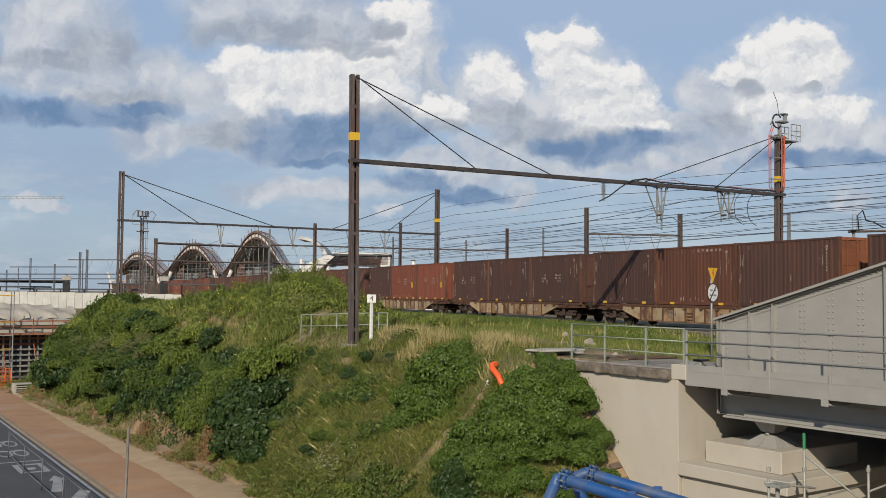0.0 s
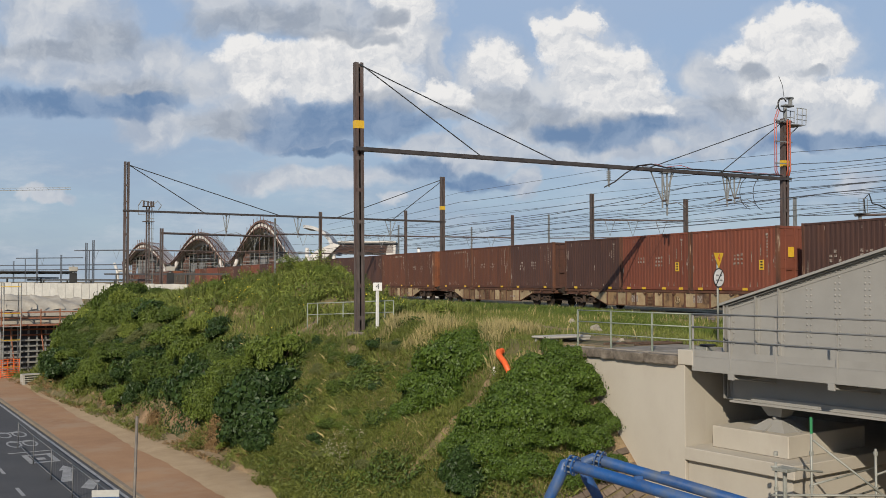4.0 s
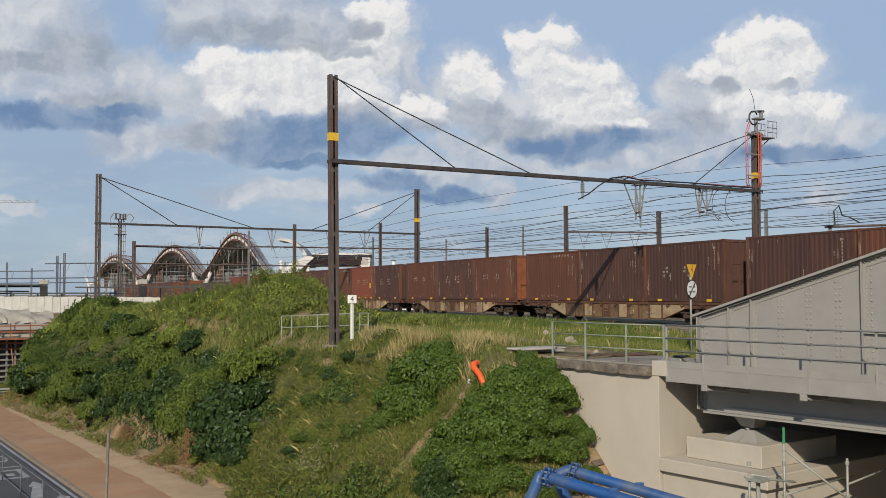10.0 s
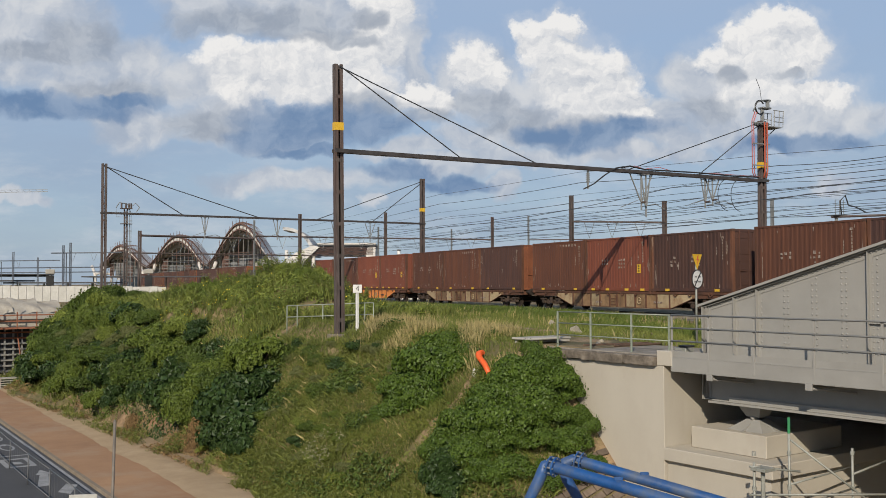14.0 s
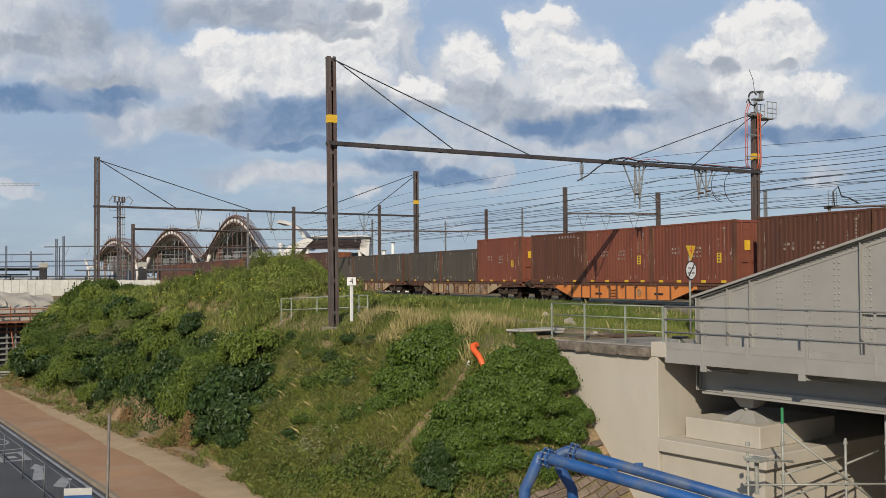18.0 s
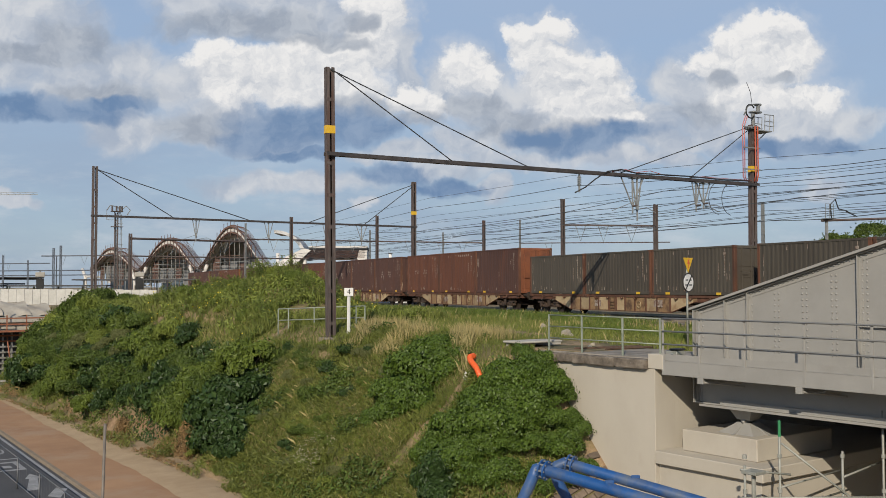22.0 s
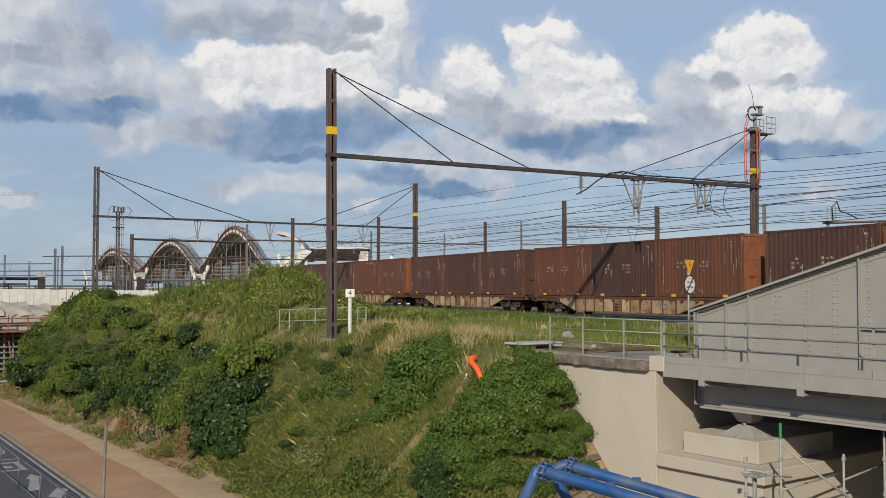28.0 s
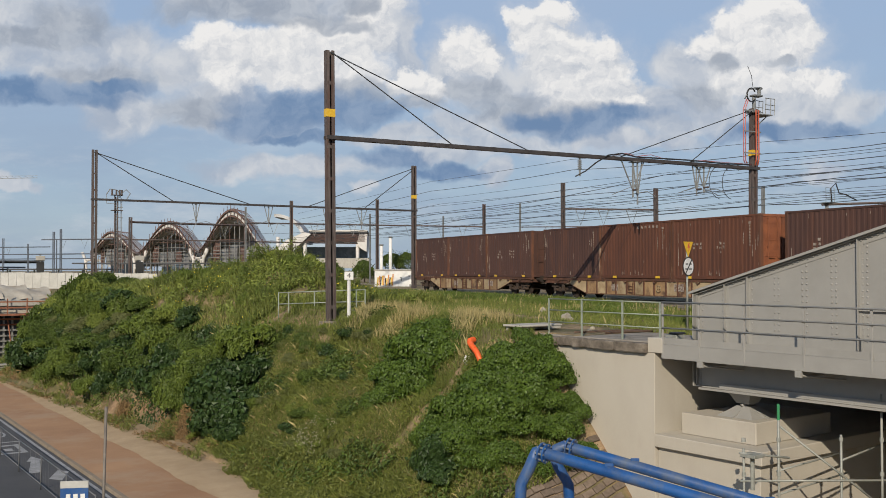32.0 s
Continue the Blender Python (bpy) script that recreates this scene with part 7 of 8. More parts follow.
L_SHRUB = leafy("shrub_leaves", (0.010, 0.024, 0.004), (0.116, 0.170, 0.030))
L_DARK = leafy("dark_leaves", (0.006, 0.018, 0.005), (0.056, 0.102, 0.026), rough=0.5)
L_IVY = leafy("ivy_leaves", (0.010, 0.028, 0.004), (0.108, 0.172, 0.022), rough=0.5)
L_LIGHT = leafy("light_leaves", (0.070, 0.105, 0.016), (0.250, 0.295, 0.060))
L_MID = leafy("mid_leaves", (0.030, 0.056, 0.008), (0.155, 0.205, 0.034))
L_FINE = leafy("feathery_leaves", (0.075, 0.090, 0.030), (0.180, 0.190, 0.070))
L_GRASS = leafy("grass_blades", (0.050, 0.075, 0.013), (0.215, 0.240, 0.058), rough=0.6)
L_LUSH = leafy("lush_blades", (0.034, 0.062, 0.009), (0.145, 0.195, 0.038), rough=0.55)
L_DRY = leafy("dry_blades", (0.20, 0.165, 0.070), (0.50, 0.42, 0.21), rough=0.7)
L_HERB = leafy("slope_herbs", (0.040, 0.060, 0.010), (0.205, 0.220, 0.050))
L_BROWN = leafy("withered_leaves", (0.14, 0.082, 0.035), (0.35, 0.225, 0.11), rough=0.7)
L_FLOWER = leafy("yellow_flowers", (0.50, 0.40, 0.03), (0.75, 0.62, 0.06))
L_PALE = leafy("pale_flowers", (0.24, 0.23, 0.15), (0.38, 0.36, 0.26))
M_STEM = surface("stems", (0.05, 0.035, 0.02), (0.12, 0.085, 0.05), 8, 40, 0.9)


def bush(label, mat, r, seed, count, size, width=0.55, droop=0.35, jitter=0.6, flat=0.8, name="bush", n_lobes=14):
    t = thing(name, pose(0, 0, 0), label, "bush", "bushes on the embankment")
    p, d = bush_cloud(count, r, seed, n_lobes, flat)
    v, f = leaves(p, d, size * RS.uniform(0.6, 1.25, len(p)), width, droop, jitter)
    part("foliage", arrays("foliage", v, f, mat), None, t)
    rs = random.Random(seed)
    st = Mesh()
    for i in range(9):
        a, e = rs.uniform(0, 6.28), rs.uniform(0.25, 0.6) * r
        q = Vector((math.cos(a) * e, math.sin(a) * e, rs.uniform(0.3, 0.75) * r * flat))
        st.tube([(q.x * 0.1, q.y * 0.1, -0.35 * r), q * 0.5 + Vector((0, 0, -0.05)), q], 0.03 * r, 5, 0.008)
    part("branchwork", st, M_STEM, t)
    return t


BUSH = {
    "shrub": [bush("dense green leafy shrub on the slope", L_SHRUB, 1.3, s, 6500, 0.19, 0.5, 0.5, 0.5, n_lobes=20) for s in (1, 2, 3, 21)],
    "dark": [bush("dark green large-leaved shrub on the slope", L_DARK, 1.3, s, 4800, 0.24, 0.75, 0.7, 0.55, n_lobes=16) for s in (4, 5, 22)],
    "ivy": [bush("glossy green ivy mound hanging over the slope", L_IVY, 1.3, s, 12500, 0.118, 0.8, 1.0, 0.45, 0.9, n_lobes=40) for s in (6, 7, 23)],
    "light": [bush("yellow-green leafy weeds on the slope", L_LIGHT, 1.1, s, 4600, 0.18, 0.4, n_lobes=18) for s in (8, 9, 24)],
    "mid": [bush("fresh green leafy shrub on the slope", L_MID, 1.2, s, 5600, 0.17, 0.5, 0.5, 0.5, n_lobes=20) for s in (12, 13, 25)],
    "fine": [bush("grey-green feathery shrub on the slope", L_FINE, 1.2, s, 9500, 0.13, 0.2, 0.0, 0.8, n_lobes=18) for s in (10, 11)],
}
FIRST = {}


def plant(kind, u, w, r, sink=0.25, zs=1.0):
    protos = BUSH[kind]
    i = RS.randint(len(protos))
    z = ground_z(u, w) - sink * r + 0.3 * r
    base_r = {"light": 1.1, "fine": 1.2, "mid": 1.2}.get(kind, 1.3)
    k = r / base_r
    m = BR @ pose(u, w, z, RS.uniform(-10, 10), RS.uniform(-22, -4), RS.uniform(0, 360)) @ Matrix.Diagonal((k, k, k * zs, 1))
    if (kind, i) not in FIRST:
        FIRST[kind, i] = True
        protos[i].matrix_world = m
        return protos[i]
    ob = protos[i].copy()
    scene.collection.objects.link(ob)
    for c in protos[i].children:
        cc = c.copy()
        scene.collection.objects.link(cc)
        cc.parent = ob
    ob.matrix_world = m
    return ob


# the belt of shrubs on the far part of the slope
for w in np.arange(19.6, 57.5, 1.9):
    for u in (-5.0, -3.9, -2.8, -1.8):
        uu, ww = u + RS.uniform(-0.4, 0.4), w + RS.uniform(-0.6, 0.6)
        if (w > 50 and u < -3.5) or (w < 25 and u > -2.7):
            continue
        if u > -2 and 23 < w < 36 and RS.uniform() < 0.5:
            continue
        if u < -4.5:
            kind = RS.choice(["dark", "dark", "shrub", "mid"])
        elif u < -3.2:
            kind = RS.choice(["dark", "shrub", "shrub", "dark", "mid"])
        else:
            kind = RS.choice(["shrub", "mid", "fine", "shrub", "light", "mid", "dark"])
        plant(kind, uu, ww, RS.uniform(0.75, 1.45), 0.02, RS.uniform(0.85, 1.25))
for u, w, r in ((-1.6, 44, 1.1), (-1.2, 47, 1.3), (-0.9, 50.5, 1.45), (-1.8, 53, 1.5), (-0.4, 55, 1.35), (-2.6, 55, 1.4), (0.6, 46, 0.8), (-0.8, 52.2, 1.25), (-0.1, 49.2, 1.1), (0.4, 56, 1.2), (-1.6, 57, 1.3)):
    plant("light" if w in (47, 53) else "mid" if w in (52.2, 56) else "shrub", u, w, r, -0.1, 1.1 if w < 49 else 1.4)
for u, w, r in ((-4.1, 17.9, 1.45), (-4.9, 16.7, 1.2), (-5.3, 15.8, 0.9), (-5.2, 17.8, 1.1), (-3.2, 18.9, 1.15), (-4.3, 19.4, 1.2), (-5.3, 17.2, 0.8), (-3.6, 21.2, 1.0)):
    plant("dark", u, w, r)
for u, w, r in ((-1.45, 9.1, 1.35), (-2.2, 8.6, 1.25), (-0.95, 9.3, 0.95), (-1.2, 8.5, 0.9), (-2.7, 8.9, 0.9), (-1.4, 5.0, 1.0), (-0.75, 4.2, 0.95), (-1.5, 3.9, 1.15), (-0.7, 3.9, 0.9), (-2.0, 4.7, 1.05), (-2.6, 4.4, 1.1), (-2.1, 3.4, 1.0), (-3.1, 5.0, 1.0), (-0.55, 4.6, 0.6), (-0.45, 3.75, 0.7), (-1.2, 3.1, 0.8), (-3.0, 3.9, 0.9), (-3.5, 5.1, 0.85), (-3.9, 5.4, 0.65), (-3.6, 4.2, 0.8), (-2.2, 9.6, 1.0), (-3.0, 8.8, 0.8), (-3.3, 9.5, 0.6), (-0.35, 4.75, 0.62), (-0.3, 4.1, 0.75), (-0.5, 5.25, 0.45), (-0.35, 3.4, 0.7), (-1.2, 2.5, 0.8), (-0.6, 2.7, 0.7), (-1.9, 2.8, 0.85), (-0.35, 2.9, 0.5), (-2.6, 3.2, 0.8), (-2.4, 5.35, 0.6), (-2.2, 2.2, 0.75), (-3.0, 2.7, 0.8), (-1.5, 1.9, 0.65), (-3.7, 3.1, 0.75), (-0.9, 1.95, 0.55)):
    k = np.clip((4.3 - w) / 0.6, 0, 1)
    plant("ivy", u, w + 0.45 * k, r * (1 - 0.14 * k), 0.30)
for u, w, r in ((-4.5, 4.4, 0.68), (-4.1, 4.6, 0.55), (-4.8, 4.1, 0.55)):
    plant("dark", u, w, r, 0.0, 1.15)
for u, w, r in ((-1.7, 17.4, 0.5), (-1.9, 16.5, 0.45), (-1.8, 18.9, 0.5), (-1.8, 15.3, 0.45), (-1.0, 6.3, 0.3), (-2.6, 13.4, 0.55), (-2.9, 14.4, 0.6)):
    plant("shrub", u, w, r, 0.4)
def climber(w, half, top):
    """A curtain of withered leaves hanging down the cut bank."""
    k = int(1300 * half * top)
    q = RS.normal(0, 0.45, k) * half
    h = RS.uniform(0, 1, k) ** 0.8 * top * (1 - 0.5 * np.abs(q) / half)
    p = np.stack([-5.75 + 0.22 * h + RS.normal(0, 0.10, k), w + q, STREET + 0.1 + h], 1)
    t = thing("withered_climber", BR, "withered orange-brown climber hanging on the cut bank", "bush", "withered climbers")
    v, f = leaves(p, np.tile([[-1.0, -0.4, 0.3]], (k, 1)), RS.uniform(0.06, 0.13, k), 0.45, 0.5, 1.3)
    part("foliage", arrays("foliage", v, f, L_BROWN), None, t)
    st = Mesh()
    for i in range(6):
        a = w + half * (i - 2.5) * 0.3
        st.tube([(-5.72, a, STREET), (-5.6, a + 0.1, STREET + top * 0.5), (-5.5, a - 0.05, STREET + top * 0.9)], 0.018, 5, 0.006)
    part("branchwork", st, M_STEM, t)


for w, half, top in ((20.1, 0.9, 1.8), (27.6, 0.8, 0.9)):
    climber(w, half, top)
for i in range(46):
    uu, ww = RS.uniform(-0.4, 5.0), RS.uniform(24.5, 37)
    plant(RS.choice(["light", "mid", "light"]), uu, ww, RS.uniform(0.3, 0.62), 0.15, RS.uniform(0.9, 1.5))
for i in range(95):          # low clumps over the open slope
    uu, ww = RS.uniform(-5.4, -0.9), RS.uniform(8.2, 20)
    if abs(ww - 6.8) > 0.9 and not (ww < 11 and uu > -3.4):
        plant(RS.choice(["shrub", "fine", "mid", "dark", "fine", "light", "mid"]), uu, ww, RS.uniform(0.22, 0.62), 0.38, RS.uniform(0.6, 0.9))
for kind in BUSH:
    for i, b in enumerate(BUSH[kind]):
        if (kind, i) not in FIRST:
            plant(kind, -4.0, 48 + i, 1.0)


def scatter(name, label, count, u0, u1, w0, w1, mat, make, keep, category="grass"):
    """A stuff object strewn over the ground where keep() allows."""
    u, w = RS.uniform(u0, u1, count), RS.uniform(w0, w1, count)
    ok = keep(u, w)
    u, w = u[ok], w[ok]
    z = height(u, w)
    e = 0.1
    n = unit(np.stack([-(height(u + e, w) - z) / e, -(height(u, w + e) - z) / e, np.ones(len(u))], 1))
    steep = n[:, 2] > 0.25
    v, f = make(np.stack([u, w, z], 1)[steep], n[steep])
    ob = new(name, arrays(name, v, f, mat))
    ob.matrix_world = BR
    return tagged(ob, label, category, kind="stuff")


bare = lambda u, w: (u < -0.5) & (np.abs(w - np.interp(u, [-6.2, -4.6, -3.9, -2.4, -0.8], [7.2, 6.75, 6.7, 6.55, 7.5])) < 0.02 + 0.26 * vnoise(w * 1.6, u * 1.6, 4)) & (RS.uniform(0, 1, len(u)) > 0.12)     # a worn trail down the slope
trough = lambda u, w: (w < 7.7) & (u > -1.0) & (u < 2.8)
footing = lambda u, w: (w > 15.4) & (w < 21.5) & (u > -1.2)
low_crest = lambda u, w: ((u > -1.0) & (w < 7.7)) | ((u > -1.7) & (w > 15.4) & (w < 22.5))
bank = lambda u, w: (u < -5.15) & (w > 17.5) & (w < 37.5) & (vnoise(w * 0.9, u, 81) > 0.35)
on_slope = lambda u, w: (u < 0.2) & (w > 2.2) & ~bare(u, w) & ~low_crest(u, w) & ~bank(u, w)
# herbs and grass on the slope
scatter("slope_herbs", "low green and olive herbs covering the slope", 80000, -6.1, 0.2, 2.0, 24, L_HERB,
        lambda p, n: leaves(p + n * RS.uniform(0.02, 0.24, (len(p), 1)), n, RS.uniform(0.06, 0.15, len(p)), 0.34, 0.2, 0.9),
        lambda u, w: on_slope(u, w) & (vnoise(u * 1.1, w * 1.1, 1) + 0.4 * vnoise(u * 4, w * 4, 2) > 0.46), "herbs")
scatter("slope_leaves", "mid-green leafy patches on the slope", 60000, -6.1, 0.2, 2.0, 26, L_SHRUB,
        lambda p, n: leaves(p + n * RS.uniform(0.05, 0.42, (len(p), 1)), n, RS.uniform(0.09, 0.18, len(p)), 0.5, 0.3, 0.7),
        lambda u, w: on_slope(u, w) & (vnoise(u * 0.8, w * 0.8, 7) + 0.3 * vnoise(u * 3, w * 3, 8) > 0.84), "herbs")
scatter("slope_grass", "long green grass hanging down the slope", 150000, -6.2, 0.4, 2.0, 24, L_GRASS,
        lambda p, n: blades(p, RS.uniform(0.12, 0.38, len(p)), RS.uniform(0.008, 0.016, len(p)), 1.0, 0.15),
        lambda u, w: on_slope(u, w) & (vnoise(u * 0.9, w * 0.9, 3) + 0.3 * vnoise(u * 3.3, w * 3.3, 5) > 0.44))
scatter("slope_deep_grass", "dark green grass in the hollows of the slope", 70000, -6.2, 0.2, 2.0, 24, L_SHRUB,
        lambda p, n: blades(p, RS.uniform(0.10, 0.32, len(p)), RS.uniform(0.008, 0.018, len(p)), 1.0, 0.15),
        lambda u, w: on_slope(u, w) & (vnoise(u * 0.9, w * 0.9, 3) + 0.3 * vnoise(u * 3.3, w * 3.3, 5) < 0.50))
scatter("far_slope_grass", "green grass on the far part of the slope", 30000, -6.2, 0.4, 24, 60, L_GRASS,
        lambda p, n: blades(p, RS.uniform(0.2, 0.6, len(p)), RS.uniform(0.016, 0.034, len(p)), 0.9),
        lambda u, w: on_slope(u, w) & (vnoise(u * 0.9, w * 0.9, 3) > 0.40))
scatter("slope_dry_grass", "withered straw-coloured grass on the slope", 56000, -6.2, 0.2, 2.0, 30, L_DRY,
        lambda p, n: blades(p, RS.uniform(0.15, 0.40, len(p)), RS.uniform(0.006, 0.011, len(p)), 1.0, 0.15),
        lambda u, w: on_slope(u, w) & (vnoise(u * 0.7, w * 0.7, 9) + 0.25 * vnoise(u * 2.7, w * 2.7, 15) > 0.62))


def canopy(u, w):
    """The top of the closed thicket on the slope."""
    edge = np.clip((u + 5.6) / 0.7, 0, 1) * np.clip((w - 18.3) / 2.5, 0, 1) * np.clip((-1.3 - u - 1.4 * np.clip((26 - w) / 5, 0, 1)) / 1.4, 0, 1) * np.clip((58 - w) / 3, 0, 1)
    return height(u, w) + edge * (0.05 + 0.35 * vnoise(u * 0.5, w * 0.4, 60) + 0.40 * vnoise(u * 1.0, w * 0.8, 61) + 0.35 * vnoise(u * 3.1, w * 2.7, 63)), edge


def thicket(name, label, count, mat, size, keep, seed):
    u, w = RS.uniform(-5.6, -0.6, count), RS.uniform(18.4, 58, count)
    z, edge = canopy(u, w)
    ok = (edge > 0.03) & keep(vnoise(u * 0.55, w * 0.42, 71) + 0.35 * vnoise(u * 2.3, w * 1.9, 72))
    u, w, z, edge = u[ok], w[ok], z[ok], edge[ok]
    e = 0.12
    n = unit(np.stack([-(canopy(u + e, w)[0] - z) / e, -(canopy(u, w + e)[0] - z) / e, np.ones(len(u))], 1))
    p = np.stack([u, w, z], 1) - n * np.abs(RS.normal(0, 0.16, (len(u), 1))) * edge[:, None]
    v, f = leaves(p, n, size * RS.uniform(0.6, 1.3, len(u)), 0.6, 0.7, 0.75)
    ob = new(name, arrays(name, v, f, mat))
    ob.matrix_world = BR
    return tagged(ob, label, "shrubs", kind="stuff")


thicket("thicket", "low mid-green undergrowth between the shrubs", 60000, L_SHRUB, 0.17, lambda q: q > 0.70, 1)
thicket("dark_thicket", "dark undergrowth between the shrubs", 75000, L_DARK, 0.18, lambda q: q <= 0.74, 2)
# short turf where the crest is trodden
scatter("crest_turf", "short trodden grass on the crest", 30000, -1.8, 2.0, 4.6, 23, L_GRASS,
        lambda p, n: blades(p, RS.uniform(0.06, 0.24, len(p)), RS.uniform(0.012, 0.024, len(p)), 0.8),
        lambda u, w: low_crest(u, w) & ((u < 0.0) | (w > 7)) & (vnoise(u * 1.6, w * 1.6, 83) > 0.3))
# tall pale grass along the crest
scatter("crest_grass", "tall pale ripe grass along the crest", 15000, -1.3, 1.4, 4.8, 17.5, L_DRY,
        lambda p, n: blades(p, RS.uniform(0.30, 0.75, len(p)), RS.uniform(0.012, 0.022, len(p)), 0.45),
        lambda u, w: (vnoise(u * 1.2, w * 0.9, 11) > 0.45) & ~trough(u, w) & ~footing(u, w))
scatter("crest_green_grass", "tall green grass along the crest", 26000, -1.4, 1.8, 4.8, 21, L_GRASS,
        lambda p, n: blades(p, RS.uniform(0.16, 0.42, len(p)), RS.uniform(0.014, 0.026, len(p)), 0.6),
        lambda u, w: ~trough(u, w) & ~footing(u, w))
# the flat ground between the crest and the rails
beside = lambda u, w: u - 0.209 * w          # grows towards the rails
free = lambda u, w: (beside(u, w) < 12.75) & ((u > 3.3) | (w > 7.4))
scatter("verge_grass", "lush green grass beside the ballast", 150000, 2, 22, 0.8, 48, L_LUSH,
        lambda p, n: blades(p, RS.uniform(0.08, 0.36, len(p)), RS.uniform(0.018, 0.036, len(p)), 0.8),
        lambda u, w: free(u, w) & (beside(u, w) > 5.0 + 4 * vnoise(u * 0.5, w * 0.25, 51)) & (vnoise(u * 0.6, w * 0.4, 13) + 0.4 * vnoise(u * 2, w * 2, 14) > 0.52))
scatter("flat_grass", "short olive grass on the level ground", 100000, 0.6, 18, 0.8, 40, L_GRASS,
        lambda p, n: blades(p, RS.uniform(0.06, 0.24, len(p)), RS.uniform(0.014, 0.03, len(p)), 0.8),
        lambda u, w: free(u, w) & (vnoise(u * 0.45, w * 0.3, 13) + 0.4 * vnoise(u * 2, w * 2, 14) > 0.55))
scatter("flat_dry_grass", "dry pale grass in tufts on the level ground", 14000, 0.6, 20, 0.8, 60, L_DRY,
        lambda p, n: blades(p, RS.uniform(0.10, 0.55, len(p)), RS.uniform(0.012, 0.024, len(p)), 0.5),
        lambda u, w: free(u, w) & (vnoise(u * 0.9, w * 0.7, 17) > 0.62))
# weeds and grass on the mound, with bare scars at its foot
scar = lambda u, w: ((np.hypot((u - 1.5) / 1.6, (w - 23.9) / 0.9) < 1.0) | (np.hypot((u - 0.6) / 1.1, (w - 34.5) / 1.6) < 1.0) | (np.hypot((u + 0.4) / 0.9, (w - 29.0) / 1.3) < 1.0)) & (vnoise(u * 2.3, w * 2.1, 77) > 0.22)
scatter("mound_weeds", "bright green weeds on the mound", 75000, -1.0, 8, 21, 58, L_LIGHT,
        lambda p, n: leaves(p + n * RS.uniform(0.03, 0.5, (len(p), 1)), n, RS.uniform(0.12, 0.28, len(p)), 0.3, -0.5, 0.8),
        lambda u, w: (vnoise(u * 0.9, w * 0.7, 21) + 0.3 * vnoise(u * 3, w * 3, 22) > 0.60) & ~scar(u, w), "weeds")
scatter("mound_grass", "long green grass on the mound", 70000, -1.5, 8, 20, 60, L_GRASS,
        lambda p, n: blades(p, RS.uniform(0.3, 0.8, len(p)), RS.uniform(0.02, 0.035, len(p)), 0.6),
        lambda u, w: (vnoise(u * 0.8, w * 0.6, 25) + 0.25 * vnoise(u * 3, w * 3, 26) > 0.52) & ~scar(u, w))
WEEDS = []
for sd in range(4):
    rs_ = np.random.RandomState(40 + sd)
    tw = thing("tall_weed", pose(0, 0, 0), "tall yellow-green feathery weed on the mound", "weed", "tall weeds on the mound")
    st, pp, dd = Mesh(), [], []
    for i in range(7):
        a_, hh = rs_.uniform(0, 6.28), rs_.uniform(0.7, 1.25)
        x_, y_ = 0.16 * math.cos(a_), 0.16 * math.sin(a_)
        tip = (x_ * 2.4, y_ * 2.4, hh)
        st.tube([(x_ * 0.4, y_ * 0.4, -0.1), (x_, y_, hh * 0.5), tip], 0.010, 4, 0.004)
        for j in range(70):
            f = rs_.uniform(0.12, 1.05)
            pp.append((x_ * (0.4 + 2 * f) + rs_.normal(0, 0.07), y_ * (0.4 + 2 * f) + rs_.normal(0, 0.07), hh * f))
            dd.append((rs_.normal(0, 0.6), rs_.normal(0, 0.6), 0.7))
    v, f = leaves(np.array(pp), np.array(dd), rs_.uniform(0.07, 0.17, len(pp)), 0.28, -0.3, 0.5)
    part("foliage", arrays("foliage", v, f, (L_LIGHT, L_MID, L_LIGHT, L_LUSH)[sd]), None, tw)
    part("stalks", st, M_STEM, tw, kind="stuff")
    WEEDS.append(tw)
spots = [(RS.uniform(-0.5, 5.6), RS.uniform(23.5, 38)) for i in range(170)]
spots = [(u, w) for u, w in spots if not scar(np.array([u]), np.array([w]))[0] and vnoise(np.array([u * 0.8]), np.array([w * 0.6]), 91)[0] > 0.30]
for i, (u, w) in enumerate(spots):
    k = RS.uniform(0.6, 1.15)
    m = BR @ pose(u, w, ground_z(u, w), RS.uniform(-8, 8), RS.uniform(-8, 8), RS.uniform(0, 360)) @ Matrix.Diagonal((k, k, k, 1))
    if i < 4:
        WEEDS[i].matrix_world = m
    else:
        copy_thing(WEEDS[i % 4], m)
scatter("mound_flowers", "small yellow flowers among the weeds", 1800, -2, 7, 22, 50, L_FLOWER,
        lambda p, n: leaves(p + n * RS.uniform(0.35, 0.7, (len(p), 1)), n, RS.uniform(0.05, 0.09, len(p)), 0.9, 0, 0.8),
        lambda u, w: vnoise(u * 1.1, w * 0.9, 31) > 0.62, "flowers")
scatter("pale_flowers", "pale dry flower heads on the slope", 300, -5.3, -4.3, 9.8, 11.4, L_PALE,
        lambda p, n: leaves(p + n * RS.uniform(0.2, 0.45, (len(p), 1)), n, RS.uniform(0.05, 0.09, len(p)), 0.6, 0, 0.8),
        lambda u, w: vnoise(u * 3, w * 3, 33) > 0.45, "flowers")
scatter("foot_weeds", "ragged green weeds along the foot of the slope", 26000, -6.9, -5.2, 4, 56, L_HERB,
        lambda p, n: leaves(p + n * RS.uniform(0.02, 0.4, (len(p), 1)), n, RS.uniform(0.08, 0.18, len(p)), 0.3, 0.2, 0.9),
        lambda u, w: vnoise(u * 1.2, w * 0.9, 41) + 0.3 * vnoise(u * 4, w * 4, 42) > 0.72, "weeds")
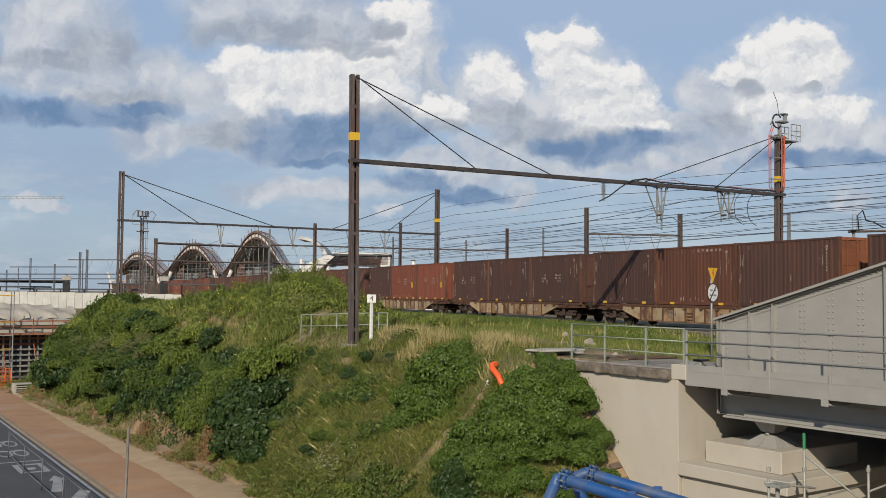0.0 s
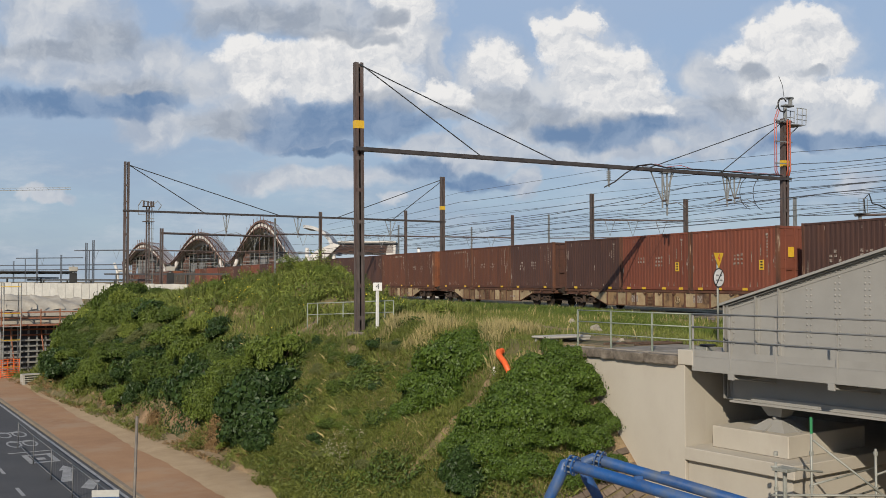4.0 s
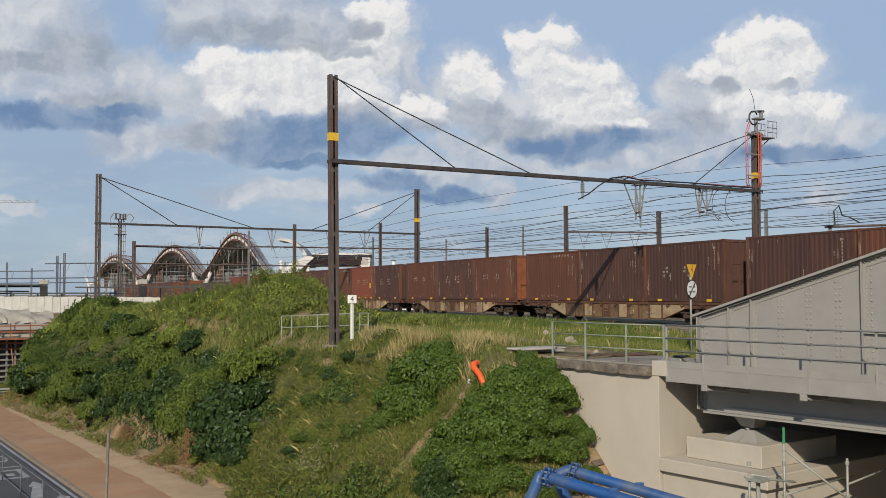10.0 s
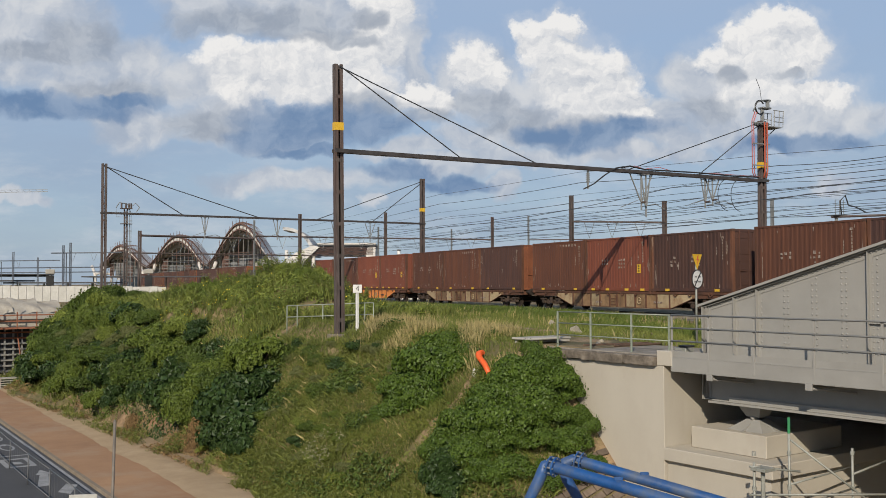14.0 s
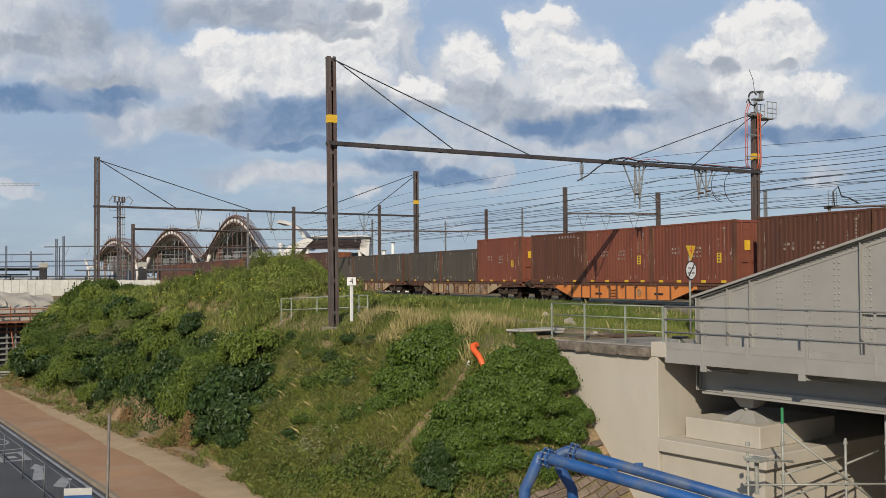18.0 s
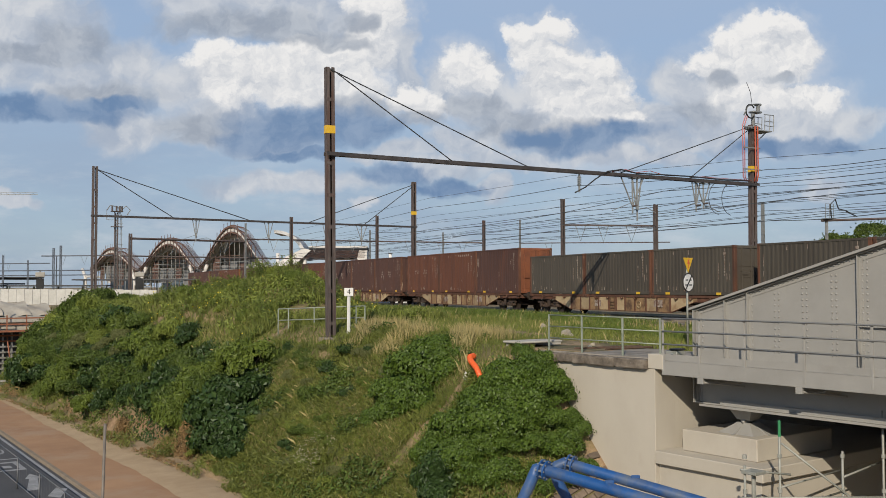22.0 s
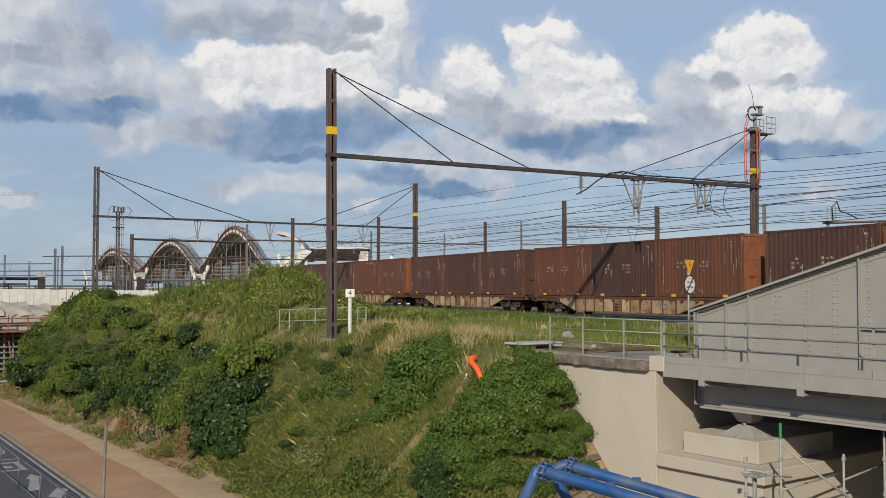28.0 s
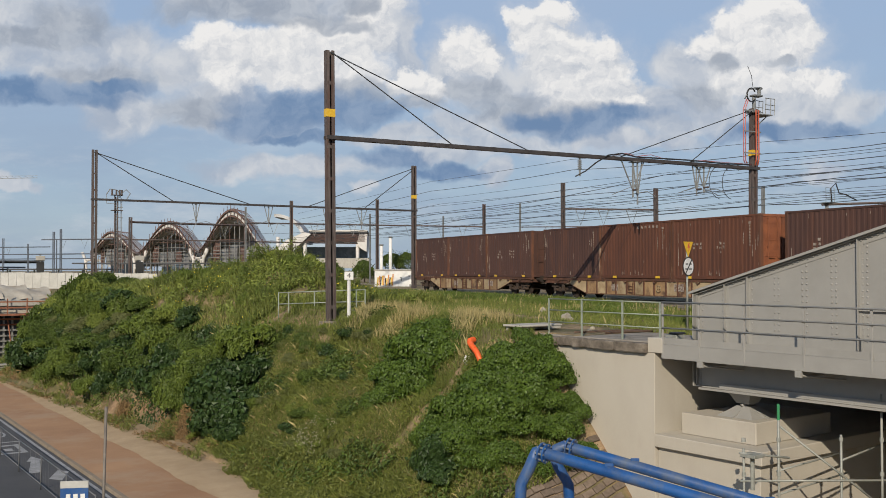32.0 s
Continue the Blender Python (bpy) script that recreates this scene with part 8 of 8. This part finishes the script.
scatter("foot_grass", "long ragged grass spilling over the foot of the slope", 46000, -7.9, -5.4, 3.0, 18.5, L_GRASS,
        lambda p, n: blades(p + np.array([[0, 0, 0.05]]), RS.uniform(0.12, 0.45, len(p)), RS.uniform(0.009, 0.018, len(p)), 1.0, 0.2),
        lambda u, w: u > np.interp(w, [3, 8, 11, 15, 18.5], [-8.0, -7.9, -7.35, -6.5, -6.1]) + 0.7 * vnoise(u * 1.5, w * 1.3, 45))
scatter("foot_herbs", "low green herbs over the foot of the slope", 30000, -7.9, -5.4, 3.0, 18.5, L_HERB,
        lambda p, n: leaves(p + n * RS.uniform(0.06, 0.35, (len(p), 1)), n, RS.uniform(0.06, 0.15, len(p)), 0.34, 0.2, 0.9),
        lambda u, w: u > np.interp(w, [3, 8, 11, 15, 18.5], [-8.0, -7.9, -7.35, -6.5, -6.1]) + 0.8 * vnoise(u * 1.5, w * 1.3, 46), "herbs")
# litter of dry stalks at the foot
scatter("foot_litter", "dry stalks and withered leaves at the foot of the slope", 20000, -6.8, -5.5, 8, 56, L_BROWN,
        lambda p, n: leaves(p + n * RS.uniform(0.03, 0.25, (len(p), 1)), n, RS.uniform(0.06, 0.16, len(p)), 0.3, 0, 0.8),
        lambda u, w: vnoise(u * 1.5, w * 0.8, 35) > 0.45, "litter")


# ---- trees behind the tracks ----
def tree(x, y, high, r, label):
    t = thing("tree", pose(x, y, -0.5), label, "tree", "trees behind the tracks")
    tk = Mesh().tube([(0, 0, 0), (0.05, 0, high * 0.3), (-0.1, 0.1, high * 0.65)], 0.03 * high, 8, 0.05)
    rs = random.Random(int(x * 10))
    for i in range(7):
        a = i * 0.9
        p = Vector((math.cos(a), math.sin(a), 0)) * r * rs.uniform(0.5, 0.8) + Vector((0, 0, high * rs.uniform(0.55, 0.9)))
        tk.tube([(0, 0, high * rs.uniform(0.25, 0.5)), p * 0.6 + Vector((0, 0, high * 0.15)), p], 0.012 * high, 5, 0.02)
    part("trunk", tk, M_STEM, t)
    p, d = bush_cloud(5200, r, int(x), 20, 1.0)
    p[:, 2] += high - r * 0.85
    v, f = leaves(p, d, RS.uniform(0.18, 0.34, len(p)), 0.45, 0.2, 0.8)
    part("crown", arrays("crown", v, f, L_SHRUB), None, t)


tree(74.5, 65.0, 8.1, 2.7, "leafy green tree behind the tracks")
tree(71.0, 66.2, 6.9, 1.9, "small leafy green tree behind the tracks")
tree(48.9, 120.5, 4.8, 2.6, "round green bush-like tree beside the cabin")
tree(46.0, 126.0, 3.6, 2.6, "low green tree beside the station")
tree(42.0, 128.0, 3.2, 2.4, "low green tree beside the station")

# ---- paved foot of the slope ----
paved = thing("paved_slope", BR, "slope foot paved with brown concrete blocks", "paving", kind="structure")
blk = Mesh().box(-0.195, 0.195, -0.095, 0.095, -0.06, 0.04, 0.012).data("brick", M_BRICK)
for j in range(13):
    w = 0.5 + 0.165 * j
    for i in range(9):
        u = -3.55 + 0.41 * i + 0.2 * (j % 2)
        if u > -0.2:
            continue
        z = ground_z(u, w)
        e = 0.12
        if z < STREET + 0.1:
            z, tilt_w, tilt_u = STREET + 0.03, 0.0, 0.0
        else:
            tilt_w, tilt_u = math.degrees(math.atan2(ground_z(u, w + e) - z, e)), -math.degrees(math.atan2(ground_z(u + e, w) - z, e))
        part("brick", blk, None, paved, at=pose(u, w, z + 0.03 + 0.008 * ((i * 7 + j * 3) % 3), tilt_w, tilt_u, 0))


# ---- what moves ----
def gone(t):
    """Metres gone at t seconds."""
    for (t0, s0), (t1, s1) in zip(GONE, GONE[1:]):
        if t <= t1:
            return s0 + (s1 - s0) * (t - t0) / (t1 - t0)
    return GONE[-1][1]


def motions():
    for ob, y, z in TRAIN:
        walk(ob, [(t, pose(TX, y - s, z)) for t, s in GONE])
        # the wheels roll: the leading side turns down towards -y
        for w in ob.children_recursive:
            if w.name.startswith("wheelset"):
                p = w.matrix_basis.translation.copy()
                spin = [(2 * i / 30, gone(2 * i / 30)) for i in range(481)]
                walk(w, [(t, pose(p.x, p.y, p.z, math.degrees(s / 0.46) % 360, 0, 0)) for t, s in spin])


motions()
